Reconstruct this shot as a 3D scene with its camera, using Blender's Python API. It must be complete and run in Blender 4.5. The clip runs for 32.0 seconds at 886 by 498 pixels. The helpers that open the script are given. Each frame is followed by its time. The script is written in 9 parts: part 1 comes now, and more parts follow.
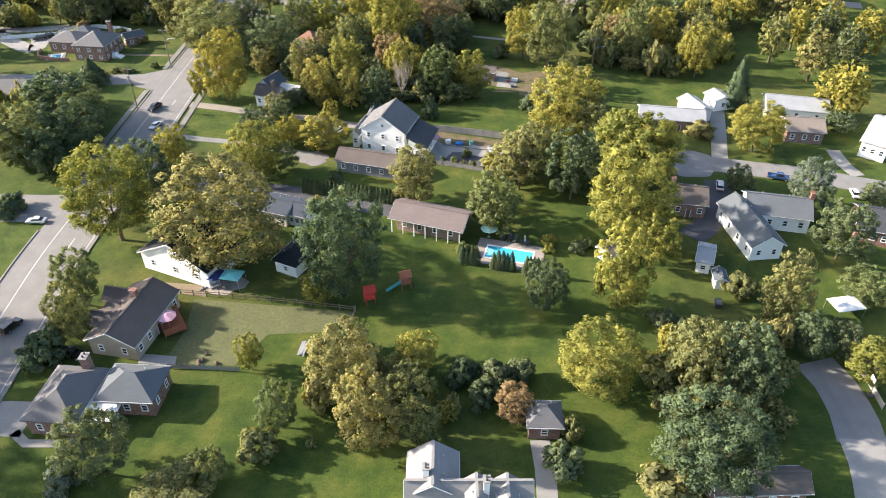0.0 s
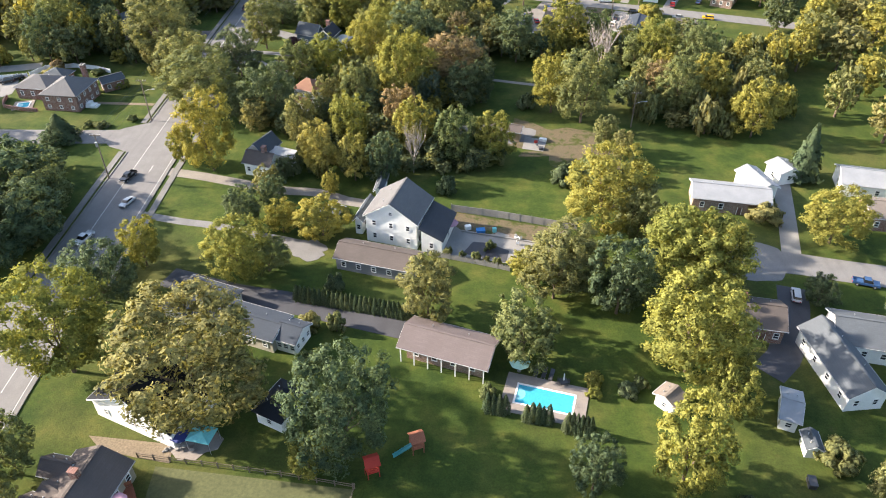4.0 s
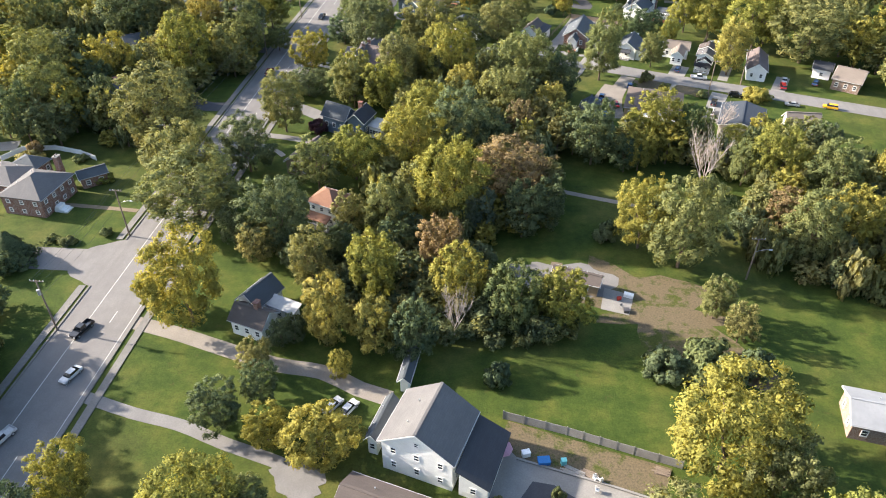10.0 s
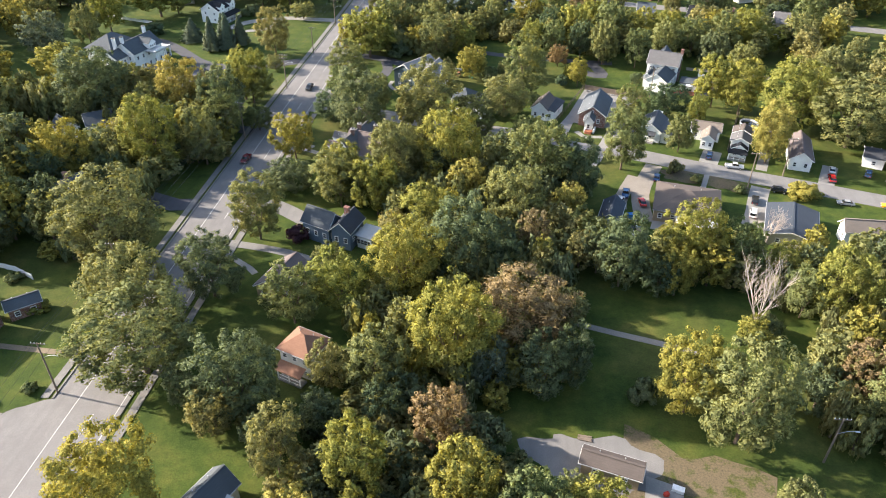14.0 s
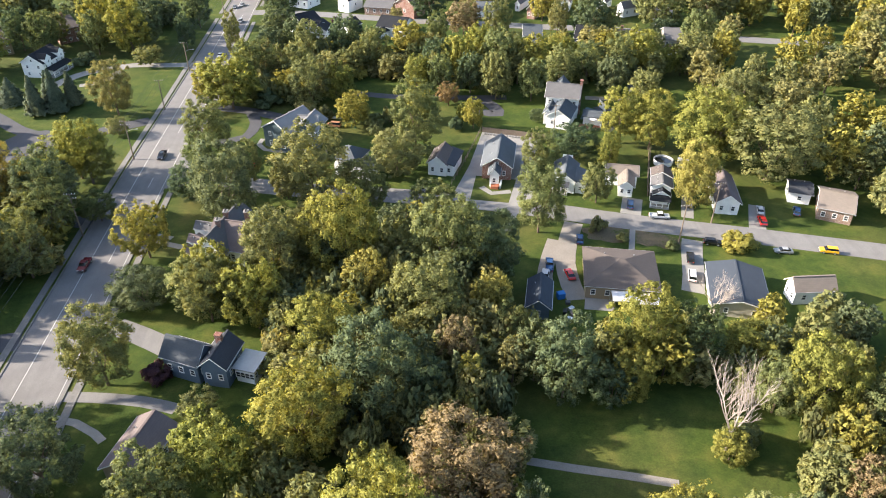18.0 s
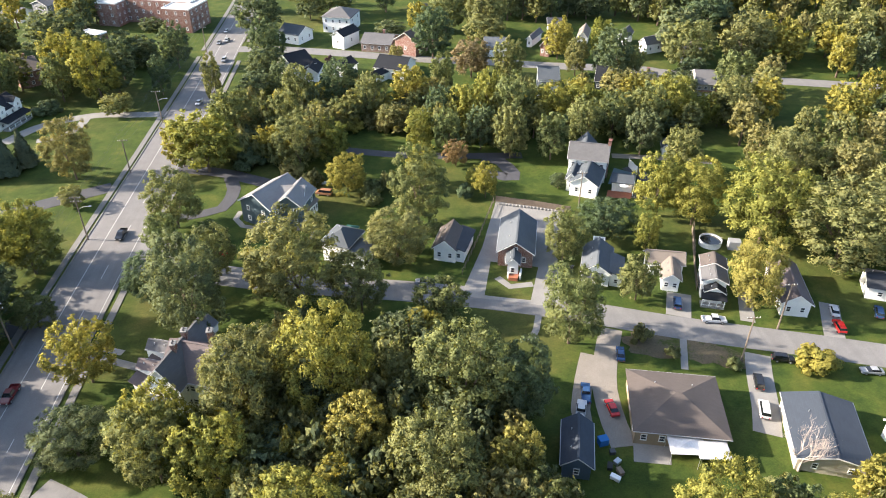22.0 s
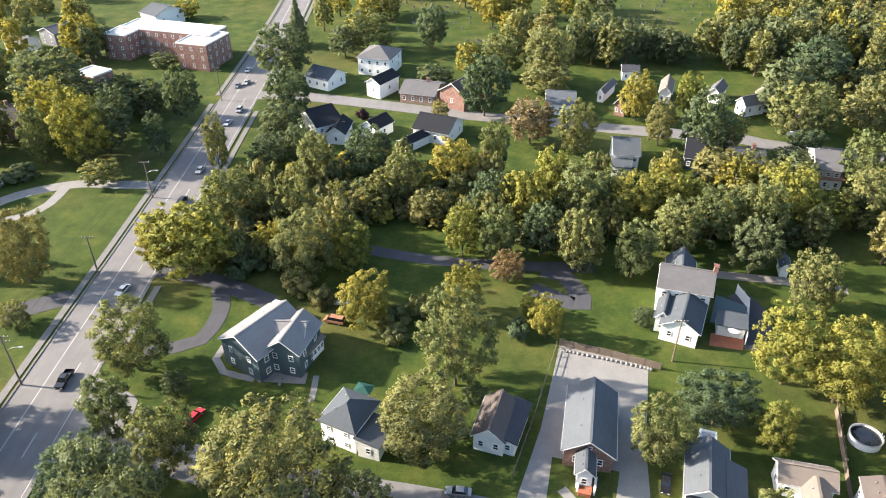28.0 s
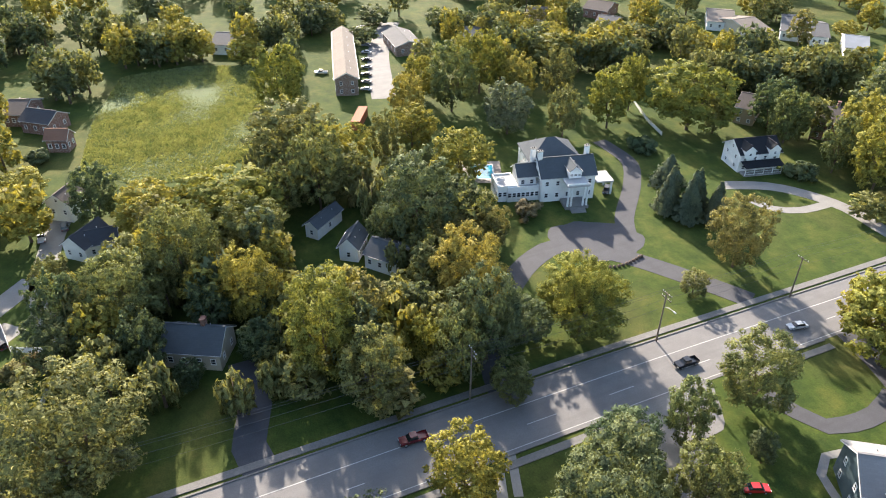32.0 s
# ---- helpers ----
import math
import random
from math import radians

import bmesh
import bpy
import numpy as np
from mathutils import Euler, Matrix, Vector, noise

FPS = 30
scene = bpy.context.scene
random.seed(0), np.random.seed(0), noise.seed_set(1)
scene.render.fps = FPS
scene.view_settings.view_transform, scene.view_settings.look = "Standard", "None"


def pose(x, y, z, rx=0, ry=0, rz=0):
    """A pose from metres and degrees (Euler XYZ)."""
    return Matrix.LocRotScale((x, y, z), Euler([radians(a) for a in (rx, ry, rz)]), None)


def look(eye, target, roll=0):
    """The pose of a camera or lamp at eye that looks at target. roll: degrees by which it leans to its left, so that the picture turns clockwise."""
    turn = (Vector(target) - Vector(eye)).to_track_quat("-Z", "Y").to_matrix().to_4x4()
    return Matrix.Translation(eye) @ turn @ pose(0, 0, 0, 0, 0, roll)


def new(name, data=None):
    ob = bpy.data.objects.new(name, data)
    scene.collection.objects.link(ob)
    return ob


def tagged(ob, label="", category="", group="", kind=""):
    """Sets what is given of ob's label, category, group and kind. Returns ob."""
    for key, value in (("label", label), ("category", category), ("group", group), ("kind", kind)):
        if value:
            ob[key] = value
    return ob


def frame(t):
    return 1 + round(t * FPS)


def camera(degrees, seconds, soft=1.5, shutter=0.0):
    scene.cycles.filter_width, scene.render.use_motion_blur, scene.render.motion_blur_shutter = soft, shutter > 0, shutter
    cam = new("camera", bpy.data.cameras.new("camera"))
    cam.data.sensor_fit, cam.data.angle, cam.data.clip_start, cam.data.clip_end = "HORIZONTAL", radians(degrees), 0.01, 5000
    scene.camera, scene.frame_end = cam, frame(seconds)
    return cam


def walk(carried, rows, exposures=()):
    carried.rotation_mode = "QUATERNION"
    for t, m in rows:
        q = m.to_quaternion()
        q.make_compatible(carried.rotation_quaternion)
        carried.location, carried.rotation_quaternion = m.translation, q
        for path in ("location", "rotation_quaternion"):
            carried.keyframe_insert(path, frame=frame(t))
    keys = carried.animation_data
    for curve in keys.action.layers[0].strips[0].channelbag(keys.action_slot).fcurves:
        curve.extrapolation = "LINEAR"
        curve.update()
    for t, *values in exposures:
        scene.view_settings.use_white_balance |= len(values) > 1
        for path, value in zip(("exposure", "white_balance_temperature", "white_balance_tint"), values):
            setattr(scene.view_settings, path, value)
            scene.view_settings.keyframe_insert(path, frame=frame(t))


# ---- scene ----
cam = camera(64.2, 32.0, soft=1.0)
UNIT = 1.3      # metres to one unit of the site plan below
METRES, EYE, TILT, LEAN, TURN = 240.0 * UNIT, 75.5 * UNIT, -36.6, 0.0, 0.0
ROWS = [
    (0.0, 0.0, 0.0, 0.0, 0.0, 0.0, -0.0),
    (0.5, -0.0011, 0.0133, 0.0107, 0.11, 0.74, 0.02),
    (1.0, -0.0028, 0.0266, 0.021, 0.1, 0.89, -0.0),
    (1.5, -0.0038, 0.0388, 0.0336, 0.15, 0.84, -0.0),
    (2.0, -0.0045, 0.0499, 0.0472, 0.19, 0.84, -0.03),
    (2.5, -0.0052, 0.0608, 0.0607, 0.21, 0.86, -0.04),
    (4.5, -0.0075, 0.1125, 0.103, 1.52, -1.41, -0.9),
    (5.0, -0.0073, 0.1264, 0.1135, 3.78, -1.48, -2.57),
    (5.5, -0.0073, 0.1397, 0.1241, 4.31, -1.52, -2.96),
    (6.0, -0.0082, 0.1532, 0.1338, 4.31, -1.46, -3.03),
    (6.5, -0.0093, 0.1667, 0.1443, 4.3, -1.49, -3.06),
    (7.0, -0.0105, 0.1802, 0.1542, 4.27, -1.46, -3.1),
    (7.5, -0.0116, 0.1938, 0.1641, 4.28, -1.44, -3.12),
    (8.0, -0.0132, 0.2075, 0.1738, 4.24, -1.4, -3.16),
    (8.5, -0.014, 0.2211, 0.1848, 4.3, -1.12, -3.17),
    (9.0, -0.016, 0.2347, 0.194, 4.22, -0.38, -3.19),
    (9.5, -0.0172, 0.2481, 0.2037, 4.23, -0.27, -3.22),
    (10.0, -0.0187, 0.2613, 0.2141, 4.23, -0.29, -3.25),
    (10.5, -0.0202, 0.2734, 0.2267, 4.22, -0.35, -3.26),
    (11.0, -0.0217, 0.2848, 0.2395, 4.23, -0.34, -3.29),
    (11.5, -0.0232, 0.2969, 0.2508, 4.22, -0.31, -3.31),
    (12.0, -0.0247, 0.31, 0.261, 4.24, -0.33, -3.33),
    (12.5, -0.0265, 0.3236, 0.2706, 4.21, -0.32, -3.37),
    (13.0, -0.0281, 0.3368, 0.2807, 4.22, -0.35, -3.4),
    (13.5, -0.0297, 0.3502, 0.2909, 4.23, 0.3, -3.4),
    (14.0, -0.0316, 0.3634, 0.3012, 4.21, 1.79, -3.37),
    (14.5, -0.0334, 0.3767, 0.3115, 4.18, 3.48, -3.34),
    (15.0, -0.0349, 0.39, 0.3214, 4.21, 5.25, -3.3),
    (15.5, -0.0364, 0.4034, 0.3313, 4.18, 6.87, -3.24),
    (17.5, -0.0427, 0.4557, 0.3705, -4.23, 2.59, 2.95),
    (18.0, -0.0428, 0.4687, 0.3814, -4.21, 2.06, 2.97),
    (18.5, -0.0429, 0.4821, 0.3918, -4.19, 2.04, 2.97),
    (19.0, -0.0426, 0.4955, 0.4022, -4.19, 2.04, 2.97),
    (19.5, -0.0422, 0.5088, 0.4124, -4.19, 2.04, 2.98),
    (20.0, -0.0417, 0.5223, 0.4224, -4.18, 2.05, 3.0),
    (20.5, -0.0408, 0.5358, 0.4325, -4.18, 2.11, 3.01),
    (21.0, -0.0398, 0.5493, 0.4425, -4.17, 2.33, 3.03),
    (21.5, -0.0388, 0.5627, 0.4526, -4.18, 2.56, 3.05),
    (22.0, -0.0375, 0.5762, 0.4625, -4.17, 2.8, 3.07),
    (22.5, -0.0363, 0.5896, 0.4723, -4.18, 2.95, 3.08),
    (23.0, -0.0351, 0.6032, 0.4822, -4.17, 2.96, 3.07),
    (23.5, -0.0342, 0.6165, 0.4925, -3.88, 2.96, 2.83),
    (24.0, -0.0327, 0.6299, 0.5024, -3.61, 2.97, 2.63),
    (24.5, -0.0314, 0.6434, 0.5124, -3.61, 2.98, 2.62),
    (25.0, -0.0301, 0.6568, 0.5225, -3.62, 2.97, 2.62),
    (25.5, -0.0291, 0.6703, 0.5325, -3.52, 2.98, 2.5),
    (27.5, -0.023, 0.723, 0.5737, -3.19, 2.86, 2.32),
    (28.0, -0.024, 0.737, 0.5838, -0.77, 2.95, 0.44),
    (28.5, -0.0217, 0.7501, 0.5939, 4.85, 2.81, -3.8),
    (29.0, -0.0216, 0.76, 0.6011, 7.7, 2.57, -6.04),
    (29.5, -0.0246, 0.7685, 0.6046, 19.35, 0.67, -14.41),
    (30.0, -0.0224, 0.7755, 0.6067, 35.72, -4.54, -23.96),
    (30.5, -0.021, 0.7787, 0.6083, 46.15, -9.18, -28.6),
    (31.0, -0.0209, 0.7798, 0.6072, 53.09, -12.56, -31.12),
    (31.5, -0.02, 0.7817, 0.6075, 58.65, -15.5, -32.71),
    (32.0, -0.0202, 0.7819, 0.6061, 59.69, -16.04, -32.98),
]
walk(cam, [(t, pose(0, 0, EYE, TILT, LEAN, TURN) @ pose(METRES * x, METRES * y, METRES * z, 90 + pitch, roll, yaw)) for t, x, y, z, yaw, pitch, roll in ROWS])

# ---- sky, sun, exposure ----
SUN_EL, SUN_AZ = 25.0, 171.0      # height, and the bearing (counted from +x, anticlockwise) from which the sun shines
world = bpy.data.worlds.new("world")
scene.world = world
world.use_nodes = True
sky = world.node_tree.nodes.new("ShaderNodeTexSky")
sky.sky_type, sky.sun_disc = "NISHITA", False
sky.sun_elevation, sky.sun_rotation = radians(SUN_EL), radians(90 - SUN_AZ)
sky.air_density, sky.dust_density, sky.ozone_density = 1.0, 2.0, 1.0
world.node_tree.links.new(sky.outputs[0], world.node_tree.nodes["Background"].inputs[0])
world.node_tree.nodes["Background"].inputs[1].default_value = 0.132
sun = new("sun", bpy.data.lights.new("sun", "SUN"))
sun.data.energy, sun.data.angle, sun.data.color = 4.9, radians(1.0), (1.0, 0.875, 0.745)
_a, _e = radians(SUN_AZ), radians(SUN_EL)
sun.matrix_world = look((0, 0, 200), (-math.cos(_a) * math.cos(_e), -math.sin(_a) * math.cos(_e), 200 - math.sin(_e)))
scene.view_settings.exposure = 1.89


# ---- materials ----
def lin(hexa):
    """sRGB hex colour to linear."""
    out = []
    for i in (0, 2, 4):
        c = int(hexa[i:i + 2], 16) / 255
        out.append(c / 12.92 if c <= 0.04045 else ((c + 0.055) / 1.055) ** 2.4)
    return (*out, 1)


def tone(c, k):
    return (min(1, c[0] * k), min(1, c[1] * k), min(1, c[2] * k), 1)


class Nodes:
    """A small wrapper to write node trees briefly."""

    def __init__(self, name):
        self.mat = bpy.data.materials.new(name)
        self.mat.use_nodes = True
        self.t = self.mat.node_tree
        self.b = self.t.nodes["Principled BSDF"]

    def n(self, kind, **values):
        node = self.t.nodes.new("ShaderNode" + kind)
        for k, v in values.items():
            node.inputs[k.replace("_", " ")].default_value = v
        return node

    def link(self, a, b):
        self.t.links.new(a, b)

    def coords(self, world_space=True, scale=(1, 1, 1), turn=0):
        m = self.n("Mapping")
        m.inputs["Scale"].default_value = scale
        m.inputs["Rotation"].default_value = (0, 0, radians(turn))
        src = self.n("NewGeometry").outputs["Position"] if world_space else self.n("TexCoord").outputs["Object"]
        self.link(src, m.inputs["Vector"])
        return m.outputs[0]

    def noise(self, scale, detail=3, vec=None, rough=0.55):
        x = self.n("TexNoise", Scale=scale, Detail=detail, Roughness=rough)
        self.link(vec if vec is not None else self.coords(), x.inputs["Vector"])
        return x.outputs["Fac"]

    def ramp(self, fac, *stops):
        r = self.n("ValToRGB")
        e = r.color_ramp.elements
        while len(e) < len(stops):
            e.new(0.5)
        for el, (p, c) in zip(e, stops):
            el.position, el.color = p, c
        self.link(fac, r.inputs[0])
        return r.outputs[0]

    def mix(self, fac, a, b, blend="MIX"):
        m = self.t.nodes.new("ShaderNodeMix")
        m.data_type, m.blend_type = "RGBA", blend
        for sock, v in ((m.inputs[0], fac), (m.inputs[6], a), (m.inputs[7], b)):
            if isinstance(v, (float, int)):
                sock.default_value = v
            elif isinstance(v, tuple):
                sock.default_value = v
            else:
                self.link(v, sock)
        return m.outputs[2]

    def finish(self, colour, rough=0.8, metal=0.0, bump=None, strength=0.3, distance=0.05, spec=0.3):
        if isinstance(colour, tuple):
            self.b.inputs["Base Color"].default_value = colour
        else:
            self.link(colour, self.b.inputs["Base Color"])
        self.b.inputs["Roughness"].default_value = rough
        self.b.inputs["Metallic"].default_value = metal
        self.b.inputs["Specular IOR Level"].default_value = spec
        if bump is not None:
            bn = self.n("Bump", Strength=strength, Distance=distance)
            self.link(bump, bn.inputs["Height"])
            self.link(bn.outputs[0], self.b.inputs["Normal"])
        return self.mat


def mat_mottled(name, base, spread=0.35, fine=4.0, coarse=0.4, rough=0.85, bump=0.2, spec=0.25, by_object=0.0, distance=0.03, world_space=True):
    """A plain surface with grain and larger stains."""
    q = Nodes(name)
    v = q.coords(world_space)
    f = q.noise(fine, 4, v)
    c = q.noise(coarse, 3, v)
    col = q.ramp(f, (0.25, tone(base, 1 - spread)), (0.75, tone(base, 1 + spread)))
    col = q.mix(q.ramp(c, (0.35, (0, 0, 0, 1)), (0.7, (0.5, 0.5, 0.5, 1))), col, tone(base, 0.7))
    if by_object:
        info = q.n("ObjectInfo").outputs["Random"]
        col = q.mix(1.0, col, q.ramp(info, (0, (1 - by_object,) * 3 + (1,)), (1, (1 + by_object,) * 3 + (1,))), "MULTIPLY")
    return q.finish(col, rough, 0, f, bump, distance, spec)


def mat_foliage(name, base, other):
    """Leaves: each clump of its own tint, shade of the gaps painted in, thin enough to let some light through."""
    q = Nodes(name)
    isl = q.n("NewGeometry").outputs["Random Per Island"]
    rnd = q.n("ObjectInfo").outputs["Random"]
    big = q.noise(0.22, 2)
    col = q.ramp(isl, (0.0, tone(base, 0.5)), (0.5, base), (1.0, tuple((u + v) / 2 for u, v in zip(base, other))))
    col = q.mix(q.ramp(big, (0.36, (0, 0, 0, 1)), (0.68, (0.8, 0.8, 0.8, 1))), col, other)
    col = q.mix(1.0, col, q.ramp(rnd, (0, (0.82, 0.92, 0.92, 1)), (0.5, (1.02, 1.04, 1.0, 1)), (1, (1.20, 1.12, 1.04, 1))), "MULTIPLY")
    # Fine speckle puts shaded gaps and lit leaf tips into the colour
    col = q.mix(0.9, col, q.ramp(q.noise(4.5, 3, None, 0.75), (0.34, (0.40, 0.44, 0.5, 1)), (0.66, (1.55, 1.5, 1.4, 1))), "MULTIPLY")
    tr = q.n("BsdfTranslucent")
    q.link(q.mix(1.0, col, (1.15, 1.05, 0.55, 1), "MULTIPLY"), tr.inputs["Color"])
    q.finish(col, 0.75, 0, q.noise(6.0, 3, None, 0.7), 0.45, 0.1, spec=0.06)
    mx = q.n("MixShader", Fac=0.34)
    q.link(q.b.outputs[0], mx.inputs[1])
    q.link(tr.outputs[0], mx.inputs[2])
    q.link(mx.outputs[0], q.t.nodes["Material Output"].inputs["Surface"])
    return q.mat


def mat_shingle(name, base, rows=4.0):
    """Asphalt shingles: courses, single tabs, streaks of weathering."""
    q = Nodes(name)
    v = q.coords(False)
    br = q.n("TexBrick", Scale=1.0)
    br.offset, br.inputs["Brick Width"].default_value, br.inputs["Row Height"].default_value = 0.5, 0.9, 0.28
    br.inputs["Mortar Size"].default_value = 0.012
    br.inputs["Color1"].default_value, br.inputs["Color2"].default_value, br.inputs["Mortar"].default_value = tone(base, 0.94), tone(base, 1.06), tone(base, 0.82)
    q.link(v, br.inputs["Vector"])
    f = q.noise(9, 3, v)
    stain = q.noise(0.5, 4, q.coords(False, (0.6, 0.25, 1)))
    col = q.mix(q.ramp(f, (0.3, (0, 0, 0, 1)), (0.75, (0.5, 0.5, 0.5, 1))), br.outputs["Color"], tone(base, 0.7))
    col = q.mix(q.ramp(stain, (0.42, (0, 0, 0, 1)), (0.75, (0.5, 0.5, 0.5, 1))), col, tone(base, 0.68))
    return q.finish(col, 0.9, 0, br.outputs["Fac"], 0.35, 0.02, 0.2)


def mat_siding(name, base, row=0.18, brick=False):
    """Lap siding in horizontal boards, or brickwork."""
    q = Nodes(name)
    g = q.n("NewGeometry").outputs["Position"]
    sep = q.n("SeparateXYZ")
    q.link(g, sep.inputs[0])
    stain = q.noise(0.7, 4)
    fine = q.noise(7, 3)
    if brick:
        add = q.n("Math")
        q.link(sep.outputs[0], add.inputs[0])
        q.link(sep.outputs[1], add.inputs[1])
        cmb = q.n("CombineXYZ")
        q.link(add.outputs[0], cmb.inputs[0])
        q.link(sep.outputs[2], cmb.inputs[1])
        br = q.n("TexBrick", Scale=1.0)
        br.inputs["Brick Width"].default_value, br.inputs["Row Height"].default_value, br.inputs["Mortar Size"].default_value = 0.24, 0.085, 0.008
        br.inputs["Color1"].default_value, br.inputs["Color2"].default_value, br.inputs["Mortar"].default_value = tone(base, 0.8), tone(base, 1.2), (0.4, 0.36, 0.32, 1)
        q.link(cmb.outputs[0], br.inputs["Vector"])
        col, height = br.outputs["Color"], br.outputs["Fac"]
    else:
        md = q.n("Math")
        md.operation = "FRACT"
        sc = q.n("Math")
        sc.operation, sc.inputs[1].default_value = "MULTIPLY", 1 / row
        q.link(sep.outputs[2], sc.inputs[0])
        q.link(sc.outputs[0], md.inputs[0])
        height = md.outputs[0]
        col = q.ramp(fine, (0.3, tone(base, 0.92)), (0.7, tone(base, 1.04)))
    col = q.mix(q.ramp(stain, (0.45, (0, 0, 0, 1)), (0.8, (0.4, 0.4, 0.4, 1))), col, tone(base, 0.72))
    return q.finish(col, 0.6, 0, height, 0.5, 0.02, 0.3)


def mat_ground():
    """Lawns and rough grass: mown green, dry and bare patches, with fine blades."""
    q = Nodes("grass_ground")
    v = q.coords()
    big = q.noise(0.022, 4, v)
    mid = q.noise(0.13, 5, v, 0.62)
    fine = q.noise(2.6, 4, v, 0.7)
    green = q.ramp(mid, (0.32, tone(lin("465c2d"), 0.45)), (0.5, tone(lin("576a31"), 0.47)), (0.68, tone(lin("72793c"), 0.47)))
    dry = q.ramp(mid, (0.35, tone(lin("6f7040"), 0.45)), (0.7, tone(lin("807b4c"), 0.47)))
    col = q.mix(q.ramp(big, (0.50, (0, 0, 0, 1)), (0.68, (0.7, 0.7, 0.7, 1))), green, dry)
    litter = q.ramp(q.noise(0.31, 5, v, 0.7), (0.60, (0, 0, 0, 1)), (0.76, (0.5, 0.5, 0.5, 1)))
    col = q.mix(litter, col, tone(lin("6f6142"), 0.5))
    col = q.mix(0.55, col, q.ramp(fine, (0.25, (0.45, 0.45, 0.45, 1)), (0.8, (1.5, 1.5, 1.5, 1))), "MULTIPLY")
    col = q.mix(0.7, col, q.ramp(q.noise(0.7, 4, v, 0.65), (0.3, (0.74, 0.80, 0.78, 1)), (0.7, (1.24, 1.16, 1.05, 1))), "MULTIPLY")
    return q.finish(col, 0.95, 0, fine, 0.6, 0.15, 0.1)


def mat_worn_lawn():
    """Thin grass over trodden earth, in ragged patches."""
    q = Nodes("worn_lawn")
    v = q.coords()
    wide, mid, fine = q.noise(0.10, 3, v, 0.6), q.noise(0.42, 6, v, 0.75), q.noise(2.6, 4, v, 0.7)
    grass = q.ramp(fine, (0.3, tone(lin("46552e"), 0.5)), (0.7, tone(lin("666a34"), 0.58)))
    soil = q.ramp(fine, (0.3, tone(lin("6d6252"), 0.5)), (0.7, tone(lin("8f8069"), 0.56)))
    both = q.n("Math")
    both.operation = "ADD"
    q.link(wide, both.inputs[0])
    q.link(mid, both.inputs[1])
    return q.finish(q.mix(q.ramp(both.outputs[0], (0.86, (0, 0, 0, 1)), (1.06, (0.9, 0.9, 0.9, 1))), grass, soil), 0.95, 0, fine, 0.5, 0.1, 0.1)


def mat_asphalt(name, base, joints=True):
    q = Nodes(name)
    v = q.coords()
    f = q.noise(5, 4, v)
    c = q.noise(0.22, 4, v)
    long = q.noise(0.5, 3, q.coords(True, (1, 0.06, 1)))
    col = q.ramp(f, (0.3, tone(base, 0.85)), (0.7, tone(base, 1.13)))
    col = q.mix(q.ramp(c, (0.4, (0, 0, 0, 1)), (0.68, (0.55, 0.55, 0.55, 1))), col, tone(base, 0.74))
    col = q.mix(q.ramp(long, (0.45, (0, 0, 0, 1)), (0.7, (0.35, 0.35, 0.35, 1))), col, tone(base, 0.66))
    return q.finish(col, 0.85, 0, f, 0.25, 0.02, 0.25)


def mat_plain(name, base, rough=0.5, metal=0.0, spec=0.5):
    q = Nodes(name)
    f = q.noise(3.0, 2)
    return q.finish(q.ramp(f, (0.3, tone(base, 0.9)), (0.7, tone(base, 1.06))), rough, metal, spec=spec)


GRASS = mat_ground()
WORN = mat_worn_lawn()
ROAD = mat_asphalt("road_asphalt", (0.160, 0.154, 0.150, 1))
STREET = mat_asphalt("street_asphalt", (0.168, 0.164, 0.160, 1))
DARKTAR = mat_asphalt("dark_asphalt", (0.062, 0.063, 0.070, 1))
DRYGRASS = mat_mottled("dry_grass", (0.086, 0.092, 0.040, 1), 0.3, 1.6, 0.25, 0.95)
CONCRETE = mat_mottled("concrete", (0.215, 0.208, 0.195, 1), 0.15, 4, 0.3)
SIDEWALK = mat_mottled("sidewalk_concrete", (0.155, 0.150, 0.142, 1), 0.22, 3, 0.3)
GRAVEL = mat_mottled("gravel", (0.21, 0.19, 0.165, 1), 0.3, 6, 0.3)
EARTH = mat_mottled("bare_earth", (0.165, 0.13, 0.088, 1), 0.35, 2.5, 0.25)
PAINTW = mat_mottled("road_paint_white", (0.40, 0.40, 0.385, 1), 0.25, 6, 0.8)
PAINTY = mat_mottled("road_paint_yellow", (0.33, 0.27, 0.12, 1), 0.25, 6, 0.8)
BARK = mat_mottled("bark", (0.13, 0.095, 0.07, 1), 0.4, 5, 1, 0.95, 0.5)
DEADBARK = mat_mottled("dead_bark", (0.36, 0.31, 0.27, 1), 0.25, 5, 1, 0.9, 0.4)
LEAF = {
    "g": mat_foliage("leaves_dark_green", (0.074, 0.104, 0.064, 1), (0.132, 0.160, 0.084, 1)),
    "m": mat_foliage("leaves_mid_green", (0.118, 0.144, 0.068, 1), (0.200, 0.208, 0.086, 1)),
    "y": mat_foliage("leaves_yellow_green", (0.174, 0.184, 0.054, 1), (0.270, 0.252, 0.064, 1)),
    "gold": mat_foliage("leaves_gold", (0.205, 0.198, 0.066, 1), (0.300, 0.272, 0.084, 1)),
    "o": mat_foliage("leaves_olive", (0.142, 0.150, 0.072, 1), (0.226, 0.218, 0.090, 1)),
    "r": mat_foliage("leaves_rust", (0.180, 0.142, 0.086, 1), (0.245, 0.188, 0.110, 1)),
    "b": mat_foliage("needles_blue_green", (0.094, 0.127, 0.099, 1), (0.153, 0.184, 0.131, 1)),
    "p": mat_foliage("leaves_purple", (0.071, 0.038, 0.052, 1), (0.107, 0.057, 0.071, 1)),
}
